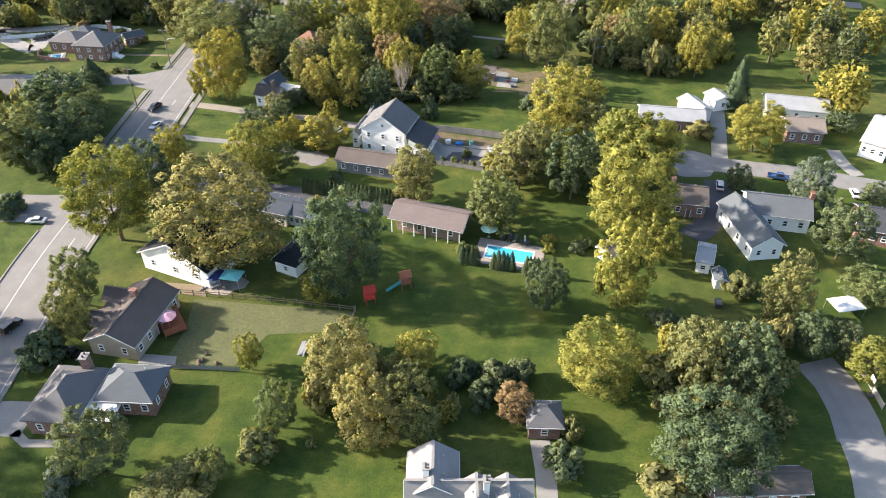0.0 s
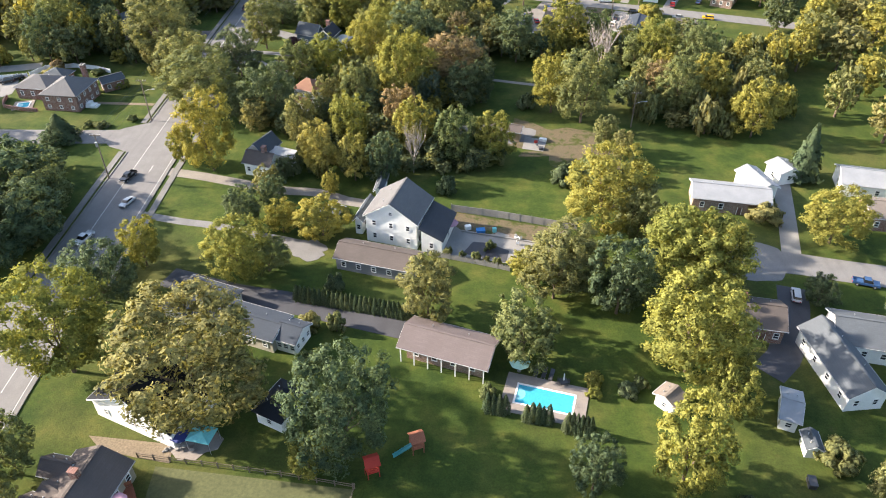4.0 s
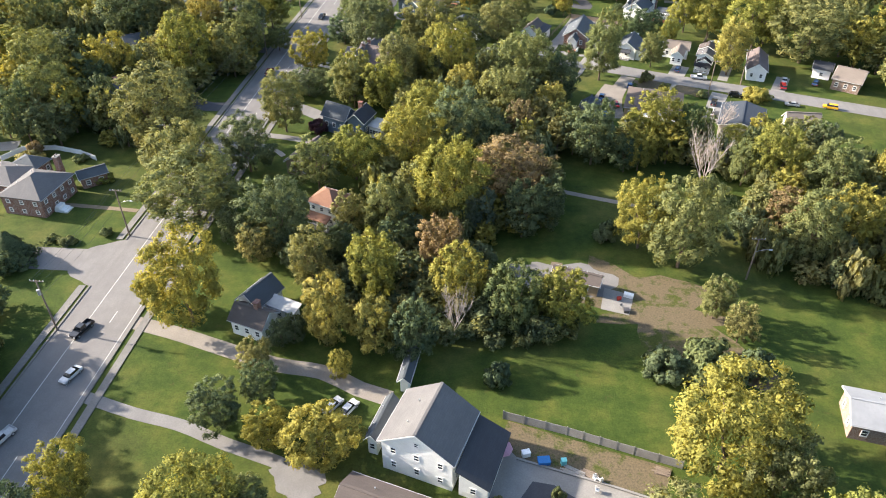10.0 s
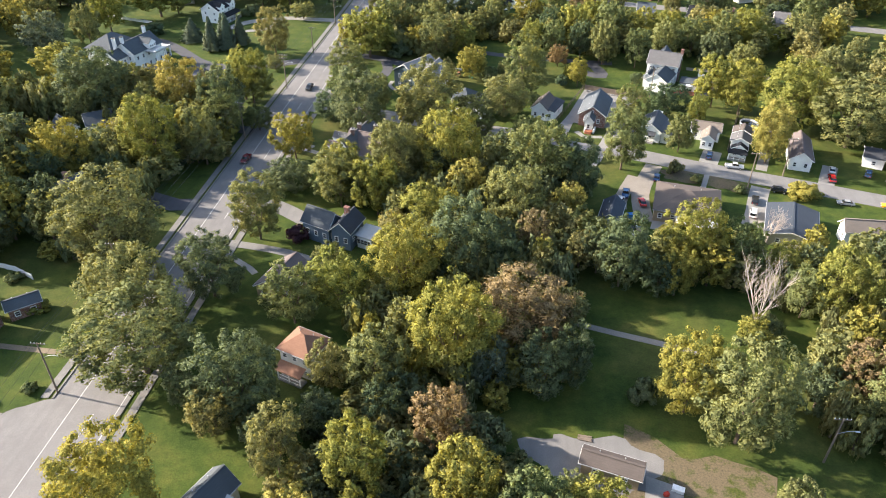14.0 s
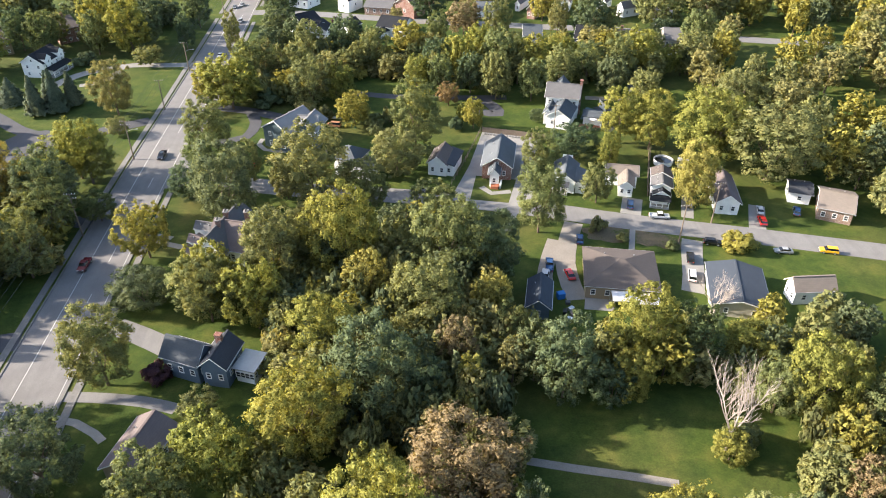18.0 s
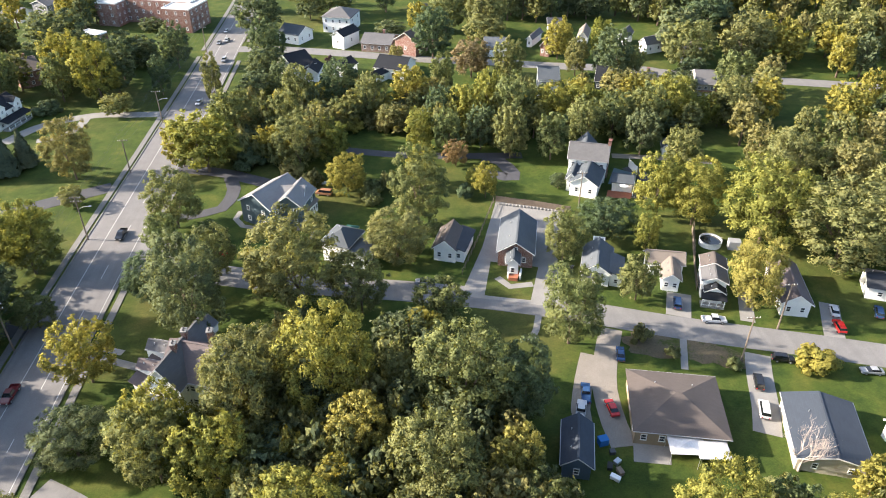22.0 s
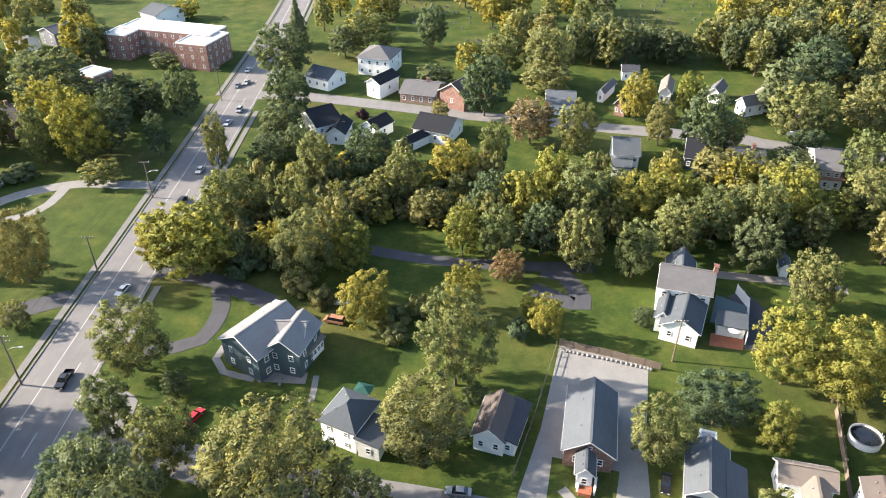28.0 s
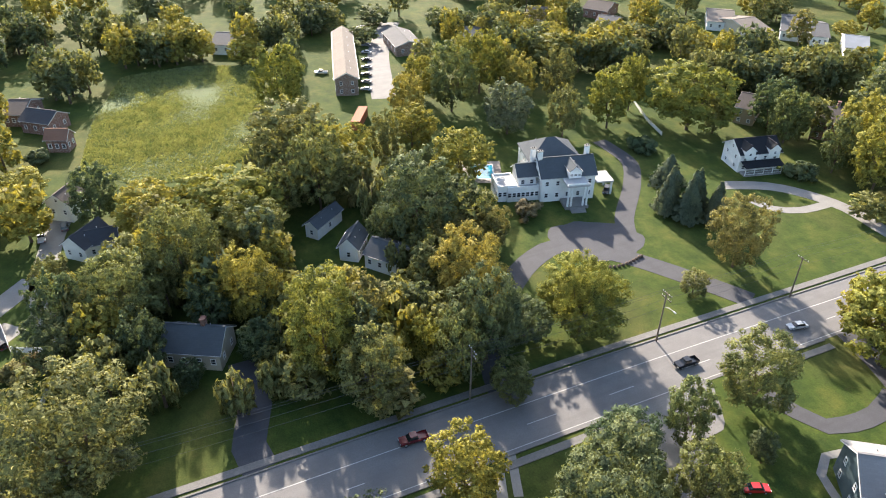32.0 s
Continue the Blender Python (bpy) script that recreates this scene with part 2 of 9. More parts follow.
ROOF = {k: mat_shingle("shingles_" + k, tone(lin(h), 0.58)) for k, h in {
    "grey": "7d7c7d", "pale": "a3a1a0", "darkgrey": "53565c", "slate": "636a70", "brown": "746b66", "mauve": "887c7a", "tan": "9b9086", "blue": "525a65", "black": "2f3238", "greengrey": "6d7a78", "rust": "a57d68", "bluegrey": "71777d"}.items()}
METALROOF = mat_mottled("white_metal_roof", (0.25, 0.26, 0.272, 1), 0.06, 2, 0.3, 0.5, 0.1, 0.4)
FLATROOF = mat_mottled("white_flat_roof", (0.40, 0.40, 0.39, 1), 0.08, 1.5, 0.15)
WALL = {k: mat_siding("siding_" + k, tone(lin(h), 0.98 if k == "white" else 0.66)) for k, h in {
    "white": "e6e6e2", "cream": "d8d0bd", "grey": "8f9296", "blue": "6d7f90", "beige": "c9bba3", "tan": "b09c80", "darkblue": "3c4a5c", "greenblue": "57696f", "yellow": "d8c98c", "pink": "cfa79c"}.items()}
WALL["brick"] = mat_siding("brickwork", (0.17, 0.075, 0.055, 1), brick=True)
WALL["tanbrick"] = mat_siding("tan_brickwork", (0.21, 0.135, 0.10, 1), brick=True)
TRIM = mat_plain("white_trim", (0.74, 0.74, 0.72, 1), 0.5)
GLASS = mat_plain("window_glass", (0.03, 0.037, 0.045, 1), 0.08, 0.0, 0.6)
DOORM = mat_plain("door_paint", (0.12, 0.06, 0.05, 1), 0.5)
TEALCOURT = mat_mottled("blue_green_paint", (0.085, 0.125, 0.135, 1), 0.12, 3, 0.3, 0.7)
WOOD = mat_mottled("weathered_wood", (0.17, 0.135, 0.105, 1), 0.25, 5, 0.6)
GREYWOOD = mat_mottled("grey_wood", (0.25, 0.24, 0.225, 1), 0.2, 5, 0.6)
REDWOOD = mat_mottled("red_stained_wood", (0.30, 0.11, 0.06, 1), 0.25, 5, 0.6)
METAL = mat_plain("galvanised_metal", (0.45, 0.46, 0.47, 1), 0.4, 0.6)
DARKMETAL = mat_plain("dark_metal", (0.05, 0.05, 0.055, 1), 0.5)
RUBBER = mat_plain("rubber", (0.02, 0.02, 0.02, 1), 0.8)
CARGLASS = mat_plain("car_glass", (0.012, 0.014, 0.017, 1), 0.06, 0, 0.6)
CAR = {k: mat_plain("car_paint_" + k, c, 0.25, 0.0, 0.7) for k, c in {
    "white": (0.5, 0.5, 0.5, 1), "black": (0.012, 0.012, 0.014, 1), "grey": (0.16, 0.165, 0.17, 1), "silver": (0.28, 0.285, 0.29, 1), "blue": (0.03, 0.07, 0.16, 1), "red": (0.42, 0.02, 0.018, 1), "maroon": (0.12, 0.014, 0.018, 1), "yellow": (0.65, 0.36, 0.02, 1), "rust": (0.30, 0.15, 0.09, 1), "green": (0.05, 0.1, 0.07, 1)}.items()}


# ---- mesh helpers ----
def mesh_of(name, bm, material, smooth=False):
    me = bpy.data.meshes.new(name)
    bmesh.ops.recalc_face_normals(bm, faces=bm.faces)
    if smooth:
        for f in bm.faces:
            f.smooth = True
    bm.to_mesh(me)
    bm.free()
    if material is not None:
        me.materials.append(material)
    return me


def part(name, bm, material, parent=None, label="", smooth=False, m=None):
    """Links a bmesh (or a finished mesh) as ONE object, under a thing or a part."""
    me = bm if isinstance(bm, bpy.types.Mesh) else mesh_of(name, bm, material, smooth)
    ob = new(name, me)
    if parent is not None:
        ob.parent = parent
    if m is not None:
        ob.matrix_basis = m
    if label:
        ob["label"] = label
    return ob


def thing(name, label, category, group="", kind="", m=None):
    e = new(name)
    e.empty_display_size = 0.3
    if m is not None:
        e.matrix_basis = m
    return tagged(e, label, category, group, kind)


def box(bm, cx, cy, cz, sx, sy, sz, rz=0.0, bevel=0.0):
    """Adds a box, centre and sizes, to a bmesh."""
    m = pose(cx, cy, cz, 0, 0, rz) @ Matrix.Diagonal((sx, sy, sz, 1))
    geo = bmesh.ops.create_cube(bm, size=1, matrix=m)
    if bevel:
        ed = list({e for v in geo["verts"] for e in v.link_edges})
        bmesh.ops.bevel(bm, geom=ed, offset=bevel, segments=1, affect="EDGES")
    return bm


def boxed(*a, **k):
    return box(bmesh.new(), *a, **k)


def tube(bm, a, b, r0, r1, sides=6):
    """A tapered round bar from a to b."""
    a, b = Vector(a), Vector(b)
    d = b - a
    q = d.to_track_quat("Z", "Y").to_matrix().to_4x4()
    m = Matrix.Translation((a + b) / 2) @ q
    bmesh.ops.create_cone(bm, cap_ends=True, segments=sides, radius1=r0, radius2=r1, depth=d.length, matrix=m)
    return bm


def poly_slab(name, pts, z, thick, material, parent=None):
    """A flat slab with the given outline."""
    bm = bmesh.new()
    f = bm.faces.new([bm.verts.new((x, y, z)) for x, y in pts])
    ext = bmesh.ops.extrude_face_region(bm, geom=[f])
    bmesh.ops.translate(bm, verts=[v for v in ext["geom"] if isinstance(v, bmesh.types.BMVert)], vec=(0, 0, -thick))
    return part(name, bm, material, parent)


def smooth_line(pts, step=2.5):
    """A rounded line through the points."""
    p = [Vector((*a, 0)) for a in pts]
    if len(p) < 3:
        return p
    out = []
    for i in range(len(p) - 1):
        a, b, c, d = p[max(0, i - 1)], p[i], p[i + 1], p[min(len(p) - 1, i + 2)]
        n = max(1, int((c - b).length / step))
        for k in range(n):
            u = k / n
            out.append(0.5 * ((2 * b) + (c - a) * u + (2 * a - 5 * b + 4 * c - d) * u * u + (3 * b - a - 3 * c + d) * u ** 3))
    return out + [p[-1]]


def strip(bm, line, w, z0, z1, side=0.0):
    """A band of width w, from z0 up to z1, along a line, shifted sideways by side."""
    prev = None
    n = len(line)
    for i, p in enumerate(line):
        d = (line[min(n - 1, i + 1)] - line[max(0, i - 1)]).normalized()
        k = Vector((-d.y, d.x, 0))
        ww = w[i] if isinstance(w, list) else w
        a, b = p + k * (side + ww / 2), p + k * (side - ww / 2)
        ring = [bm.verts.new((a.x, a.y, z0)), bm.verts.new((a.x, a.y, z1)), bm.verts.new((b.x, b.y, z1)), bm.verts.new((b.x, b.y, z0))]
        if prev:
            for j in range(3):
                bm.faces.new((prev[j], prev[j + 1], ring[j + 1], ring[j]))
        else:
            bm.faces.new(ring[::-1])
        prev = ring
    bm.faces.new(prev)
    return bm


def way(name, pts, w, material, label, category, z=0.04):
    """A road, drive or path along the points."""
    ob = part(name, strip(bmesh.new(), smooth_line(pts), w, -0.1, z), material)
    return tagged(ob, label, category, kind="structure")


def patch(name, x, y, rx, ry, material, label, category, z=0.03, rot=0.0, seed=1, ragged=0.25):
    """An irregular flat patch of ground cover."""
    rnd = random.Random(seed)
    ph = [rnd.uniform(0, 6.28) for _ in range(4)]
    pts = []
    for i in range(40):
        a = 2 * math.pi * i / 40
        k = 1 + ragged * (0.5 * math.sin(2 * a + ph[0]) + 0.35 * math.sin(3 * a + ph[1]) + 0.3 * math.sin(7 * a + ph[2]) + 0.2 * math.sin(11 * a + ph[3]))
        px, py = rx * k * math.cos(a), ry * k * math.sin(a)
        c, s = math.cos(radians(rot)), math.sin(radians(rot))
        pts.append((x + px * c - py * s, y + px * s + py * c))
    ob = poly_slab(name, pts, z, 0.1, material)
    return tagged(ob, label, category, kind="structure")


# ---- trees ----
def lobes_of(rnd, shape):
    """Centres and radii of the leaf masses of a crown that is 1 high and 1 in radius, standing at z 0."""
    out = []
    if shape == "bush":
        for i in range(20):
            a = i * 2.399
            k = rnd.uniform(0.15, 0.78)
            out.append((k * math.cos(a), k * math.sin(a), rnd.uniform(0.15, 0.80) * (1.15 - 0.5 * k), rnd.uniform(0.18, 0.34)))
        return out
    ph = [rnd.uniform(0, 6.28) for _ in range(3)]
    n = 150 if shape == "round" else 140
    for i in range(n):
        u = (i + 0.5) / n
        z = 0.08 + 0.86 * u
        if shape == "round":
            ring = math.sqrt(max(0.02, 1 - abs((z - 0.48) / 0.54) ** 2.3))
        else:
            ring = 0.94 * math.sqrt(max(0.02, 1 - abs((z - 0.38) / 0.64) ** 1.9))
        a = i * 2.399 + rnd.uniform(-0.5, 0.5)
        k = 0.88 + 0.13 * math.sin(2 * a + 2 * z + ph[0]) + 0.11 * math.sin(3 * a + 7 * z + ph[1]) + 0.06 * math.sin(5 * a - 9 * z + ph[2]) + rnd.uniform(-0.12, 0.10)
        r = rnd.uniform(0.10, 0.205) * (1.12 - 0.3 * u)
        k = max(0.0, ring * k - r * 0.45)
        out.append((k * math.cos(a), k * math.sin(a), z + rnd.uniform(-0.06, 0.08), r))
    for i in range(9):
        a, k = i * 2.4, rnd.uniform(0.15, 0.42)
        out.append((k * math.cos(a), k * math.sin(a), 0.2 + 0.075 * i, rnd.uniform(0.24, 0.33)))
    return out


def leaf_card(verts, faces, soft, p, nrm, out, s, rnd, squat=0.45):
    """One small spray of leaves; out: the way in which the leaf mass bulges, which shades it softly."""
    n = nrm.normalized()
    if n.dot(out) < 0:
        n = -n
    t = Matrix.Rotation(rnd.uniform(0, 6.28), 3, n) @ n.orthogonal().normalized()
    b = n.cross(t)
    i = len(verts)
    w = s * rnd.uniform(0.5, 0.9)
    for c in (t * s * -0.6, t * s * 0.45 - b * w * 0.6, t * s * 0.5 + b * w * 0.6):
        verts.append(p + Vector((c.x, c.y, c.z * squat)))
    v = (n * 0.27 + out.normalized() * 0.9).normalized()
    soft.extend((v, v, v))
    faces.append((i, i + 2, i + 1) if (verts[i + 1] - verts[i]).cross(verts[i + 2] - verts[i]).dot(n) < 0 else (i, i + 1, i + 2))


def crown_mesh(name, shape, seed, cards, size):
    """A crown of leaf sprays on leaf masses, with gaps between them; 1 high, radius 1."""
    rnd = random.Random(seed)
    verts, faces, soft = [], [], []
    if shape in ("cone", "column", "spruce"):
        for _ in range(cards):
            u = rnd.random() ** 0.75
            z = 1 - u
            if shape == "cone":
                r = (u * 0.95 + 0.04) * (0.80 + 0.20 * math.sin(z * 40))
            elif shape == "spruce":
                r = (u * 0.95 + 0.04) * (0.62 + 0.38 * abs(math.sin(z * 23)))
            else:
                r = min(1, u * 1.5) ** 0.75 * 0.95
            a = rnd.uniform(0, 6.28)
            r *= 1 + 0.16 * math.sin(5 * a + 9 * z) + 0.1 * math.sin(11 * a - 17 * z)
            k = r * rnd.uniform(0.75, 1.03)
            p = Vector((k * math.cos(a), k * math.sin(a), z * 0.98 + 0.01))
            o = Vector((math.cos(a), math.sin(a), 0.5))
            n = o + Vector((rnd.uniform(-1, 1), rnd.uniform(-1, 1), rnd.uniform(-1, 1))) * 0.6
            leaf_card(verts, faces, soft, p, n, o, size * rnd.uniform(0.6, 1.3), rnd, {"cone": 0.4, "spruce": 0.35, "column": 0.25}[shape])
    else:
        lobes = lobes_of(rnd, shape)
        flat = {"round": 0.36, "tall": 0.29, "bush": 0.7}[shape]
        total = sum(l[3] ** 2 for l in lobes)
        for cx, cy, cz, r in lobes:
            whole = Vector((cx, cy, (cz - 0.35) * 1.6))
            for i in range(int(cards * r * r / total)):
                inner = i % 8 == 0      # larger leaves inside, which close the crown
                d = Vector((rnd.gauss(0, 1), rnd.gauss(0, 1), rnd.gauss(0.25, 1))).normalized()
                k = r * (rnd.uniform(0.2, 0.5) if inner else rnd.uniform(0.78, 1.06)) * (1 + 0.3 * noise.noise(Vector((cx * 7 + d.x * 2.5, cy * 7 + d.y * 2.5, cz * 7 + d.z * 2.5))))
                p = Vector((cx, cy, cz)) + Vector((d.x * k, d.y * k, d.z * k * flat))
                n = d + Vector((rnd.uniform(-1, 1), rnd.uniform(-1, 1), rnd.uniform(-0.6, 1))) * 0.6
                leaf_card(verts, faces, soft, p, n, d * 0.9 + whole * 0.75 + Vector((0, 0, 0.15)), size * (1.9 if inner else rnd.uniform(0.45, 1.2)), rnd, {"round": 0.45, "tall": 0.38, "bush": 0.9}[shape])
    me = bpy.data.meshes.new(name)
    me.from_pydata(verts, [], faces)
    me.shade_smooth()
    me.normals_split_custom_set_from_vertices(soft)
    me.materials.append(LEAF["m"])
    return me


def limb_mesh(name, seed, bare=False):
    """Trunk and limbs of a tree 1 high; bare: a dead tree, with its whole branching."""
    rnd = random.Random(seed)
    bm = bmesh.new()

    def branch(p, d, length, r, depth):
        for _ in range(2):
            q = p + d * length / 2
            tube(bm, p, q, r, r * 0.78, 5 if bare and depth < 2 else 3)
            p, r = q, r * 0.78
            d = (d + Vector((rnd.uniform(-1, 1), rnd.uniform(-1, 1), rnd.uniform(-0.2, 0.7))) * 0.2).normalized()
            if depth < (5 if bare else 2):
                for _ in range(2 if bare else 1):
                    side = Vector((rnd.uniform(-1, 1), rnd.uniform(-1, 1), rnd.uniform(0.2, 1.0))).normalized()
                    if rnd.random() < (0.8 if bare else 0.85):
                        branch(p, (d * 0.6 + side * 0.65).normalized(), length * rnd.uniform(0.5, 0.78), r * (0.80 if bare else 0.55), depth + 1)

    tube(bm, (0, 0, -0.02), (0, 0, 0.22), 0.018 if bare else 0.030, 0.014 if bare else 0.024, 8)
    for i in range(5 if bare else 4):
        a = i * (1.3 if bare else 1.6) + rnd.uniform(-0.3, 0.3)
        k = rnd.uniform(0.35, 0.85) if bare else 0.5
        branch(Vector((0, 0, 0.2)), Vector((math.cos(a) * k, math.sin(a) * k, 1)).normalized(), 0.34 if bare else 0.42, 0.0095 if bare else 0.017, 1)
    return mesh_of(name, bm, DEADBARK if bare else BARK)


CROWN = {}
for _s, _n, _c, _z in (("round", 5, 8200, 0.074), ("tall", 5, 7800, 0.077), ("big", 4, 14500, 0.055), ("bigtall", 3, 13500, 0.057), ("mid", 4, 4600, 0.100), ("bush", 3, 2200, 0.15), ("cone", 2, 4200, 0.15), ("spruce", 2, 3600, 0.17), ("column", 1, 1100, 0.27)):
    CROWN[_s] = [crown_mesh("crown", {"big": "round", "bigtall": "tall", "mid": "round"}.get(_s, _s), 11 + 7 * i + len(_s), _c, _z) for i in range(_n)]


def bare_arrays(me):
    v = np.empty(len(me.vertices) * 3, np.float32)
    me.vertices.foreach_get("co", v)
    f = np.empty(len(me.loops), np.int32)
    me.loops.foreach_get("vertex_index", f)
    n = np.empty(len(me.loops) * 3, np.float32)
    me.corner_normals.foreach_get("vector", n)
    by_vertex = np.empty((len(me.vertices), 3), np.float32)
    by_vertex[f] = n.reshape(-1, 3)
    return v.reshape(-1, 3), f.reshape(-1, 3), by_vertex


THICK = {_s: [bare_arrays(crown_mesh("crown", _s, 391 + 7 * i, _c, _z)) for i in range(4)] for _s, _c, _z in (("round", 2000, 0.138), ("tall", 1900, 0.143))}
THIN = {_s: [bare_arrays(crown_mesh("crown", _s, 191 + 7 * i, _c, _z)) for i in range(4)] for _s, _c, _z in (("round", 1150, 0.178), ("tall", 1100, 0.182), ("bush", 640, 0.19), ("spruce", 900, 0.22))}
TRUNKS = [limb_mesh("trunk", 3 + i) for i in range(3)]
DEAD = [limb_mesh("bare_crown", 41 + i, True) for i in range(2)]
WORDS = {"g": "dark green", "m": "mid-green", "y": "yellowing green", "gold": "golden yellow", "o": "olive and tan", "r": "rust-brown", "b": "blue-green", "p": "dark purple"}
tree_rnd = random.Random(5)


def tree(x, y, h, r, col="m", shape="round"):
    """A tree of height h and crown radius r: trunk with limbs, and a crown."""
    turn, k = tree_rnd.uniform(0, 360), tree_rnd.randrange(12)
    if shape == "dead":
        t = thing("dead_tree", "leafless dead tree with pale bare branches", "tree", "dead trees", m=pose(x, y, 0, 0, 0, turn))
        me = DEAD[k % 2]
        wide, tall = max(v.co.xy.length for v in me.vertices), max(v.co.z for v in me.vertices)
        part("bare_crown", me, None, t, m=Matrix.Diagonal((r / wide, r / wide, h / tall, 1)))
        return t
    low = {"round": 0.13, "tall": 0.09, "bush": 0.0, "cone": 0.03, "spruce": 0.04, "column": 0.0}[shape]
    if shape == "bush":
        t = thing("shrub", WORDS[col] + " rounded leafy shrub growing in grass", "shrub", m=pose(x, y, 0, 0, 0, turn))
    elif shape == "column":
        t = thing("arborvitae", "narrow dark green arborvitae in a row", "conifer", m=pose(x, y, 0, 0, 0, turn))
    elif shape in ("cone", "spruce"):
        t = thing("conifer_tree", WORDS[col] + " conical conifer with tiered boughs", "conifer", m=pose(x, y, 0, 0, 0, turn))
    else:
        t = thing("tree", WORDS[col] + (" tall" if shape == "tall" else " broad") + " leafy tree with a lobed crown", "tree", m=pose(x, y, 0, 0, 0, turn))
    lean = tree_rnd.uniform(0.9, 1.1)
    near = (abs(x) < 85 and y < 340) or (-135 < x < -60 and 215 < y < 330)
    pool = CROWN["mid"] if shape in ("round", "tall") and not near else CROWN[{"round": "big", "tall": "bigtall"}[shape] if shape in ("round", "tall") and r > 5.8 else shape]
    c = part("crown", pool[k % len(pool)], None, t, m=Matrix.Translation((0, 0, low * h)) @ Matrix.Diagonal((r * 0.93 * lean, r * 0.93 / lean, h * (1 - low), 1)))
    c.material_slots[0].link = "OBJECT"
    c.material_slots[0].material = LEAF[col]
    if shape in ("round", "tall") or shape == "bush":
        part("trunk", TRUNKS[k % 3], None, t, m=Matrix.Diagonal((r * 1.5, r * 1.5, h * (0.86 if shape != "bush" else 0.6), 1)))
    elif shape != "column":
        part("trunk", tube(bmesh.new(), (0, 0, -0.2), (0, 0, h * 0.9), 0.25, 0.03, 8), BARK, t)
    return t


def in_poly(x, y, poly):
    inside = False
    j = len(poly) - 1
    for i in range(len(poly)):
        (xi, yi), (xj, yj) = poly[i], poly[j]
        if (yi > y) != (yj > y) and x < (xj - xi) * (y - yi) / (yj - yi) + xi:
            inside = not inside
        j = i
    return inside


PLACED = []      # (x, y, clear radius) of what stands already
FARBITS = {}     # tint -> list of (vertices, triangles) of the joined woods


def far_tree(x, y, h, r, col, shape, rnd):
    """Adds a distant tree to the joined woods; a very broad one as a group of trees."""
    if r > 7.5:
        n = 3 + int(r / 2.5)
        for i in range(n):
            k, a = r * math.sqrt((i + 0.3) / n) * 0.78, i * 2.399 + x
            far_tree(x + k * math.cos(a), y + k * math.sin(a), h * rnd.uniform(0.72, 1.0), rnd.uniform(3.6, 5.4), rnd.choice((col, col, "m", "g")), rnd.choice(("round", "tall")), rnd)
        return
    pool = (THICK if -150 < x < 140 and y < 400 and h > 9 and shape in THICK else THIN)[shape]
    me = pool[rnd.randrange(len(pool))]
    a, low = rnd.uniform(0, 6.28), {"bush": 0.0, "spruce": 0.03}.get(shape, 0.14)
    c, s = math.cos(a), math.sin(a)
    v = me[0] * np.array((r, r, h * (1 - low)))
    v = np.stack((v[:, 0] * c - v[:, 1] * s + x, v[:, 0] * s + v[:, 1] * c + y, v[:, 2] + low * h), 1)
    n = me[2]
    n = np.stack((n[:, 0] * c - n[:, 1] * s, n[:, 0] * s + n[:, 1] * c, n[:, 2]), 1)
    FARBITS.setdefault(col, []).append((v, me[1], n))
    k = 0.028 * h
    ring = np.array([(x + k * math.cos(i * 1.2566), y + k * math.sin(i * 1.2566), -0.1) for i in range(5)] + [(x, y, h * 0.8)])
    out = ring - np.array((x, y, 0.0))
    FARBITS.setdefault("bark", []).append((ring, np.array([(i, (i + 1) % 5, 5) for i in range(5)]), out / np.linalg.norm(out, axis=1, keepdims=True)))


def join_far(name, label):
    """Makes one object of all trees that far_tree() has gathered."""
    vs, fs, ms, ns, base = [], [], [], [], 0
    me = bpy.data.meshes.new(name)
    for k, (col, bits) in enumerate(FARBITS.items()):
        me.materials.append(BARK if col == "bark" else LEAF[col])
        for v, f, n in bits:
            vs.append(v)
            ns.append(n)
            fs.append(f + base)
            ms.append(np.full(len(f), k, np.int32))
            base += len(v)
    v, f, m = np.concatenate(vs), np.concatenate(fs), np.concatenate(ms)
    me.vertices.add(len(v))
    me.vertices.foreach_set("co", v.astype(np.float32).ravel())
    me.loops.add(f.size)
    me.loops.foreach_set("vertex_index", f.astype(np.int32).ravel())
    me.polygons.add(len(f))
    me.polygons.foreach_set("loop_start", np.arange(0, f.size, 3, dtype=np.int32))
    me.polygons.foreach_set("material_index", m)
    me.update(calc_edges=True)
    me.shade_smooth()
    me.normals_split_custom_set_from_vertices(np.concatenate(ns).astype(np.float32))
    FARBITS.clear()
    return tagged(new(name, me), label, "woodland", kind="stuff")


# ---- buildings ----
WIN = {}
GUTTER = mat_plain("grey_gutter", (0.36, 0.36, 0.36, 1), 0.45)


def window_meshes(w, h):
    key = (round(w, 2), round(h, 2))
    if key not in WIN:
        bm = bmesh.new()
        xs = (-w / 2 - 0.06, -w / 2 + 0.05, w / 2 - 0.05, w / 2 + 0.06)
        zs = (-h / 2 - 0.12, -h / 2 + 0.05, -0.03, 0.03, h / 2 - 0.05, h / 2 + 0.07)
        v = [[bm.verts.new((x, -0.07, z)) for x in xs] for z in zs]
        fs = [bm.faces.new((v[j][i], v[j][i + 1], v[j + 1][i + 1], v[j + 1][i])) for j in range(5) for i in range(3) if not (i == 1 and j in (1, 3))]
        ex = bmesh.ops.extrude_face_region(bm, geom=fs)
        bmesh.ops.translate(bm, verts=[e for e in ex["geom"] if isinstance(e, bmesh.types.BMVert)], vec=(0, 0.13, 0))
        WIN[key] = mesh_of("window", bm, TRIM), mesh_of("pane", boxed(0, 0.01, 0, w, 0.04, h), GLASS)
    return WIN[key]


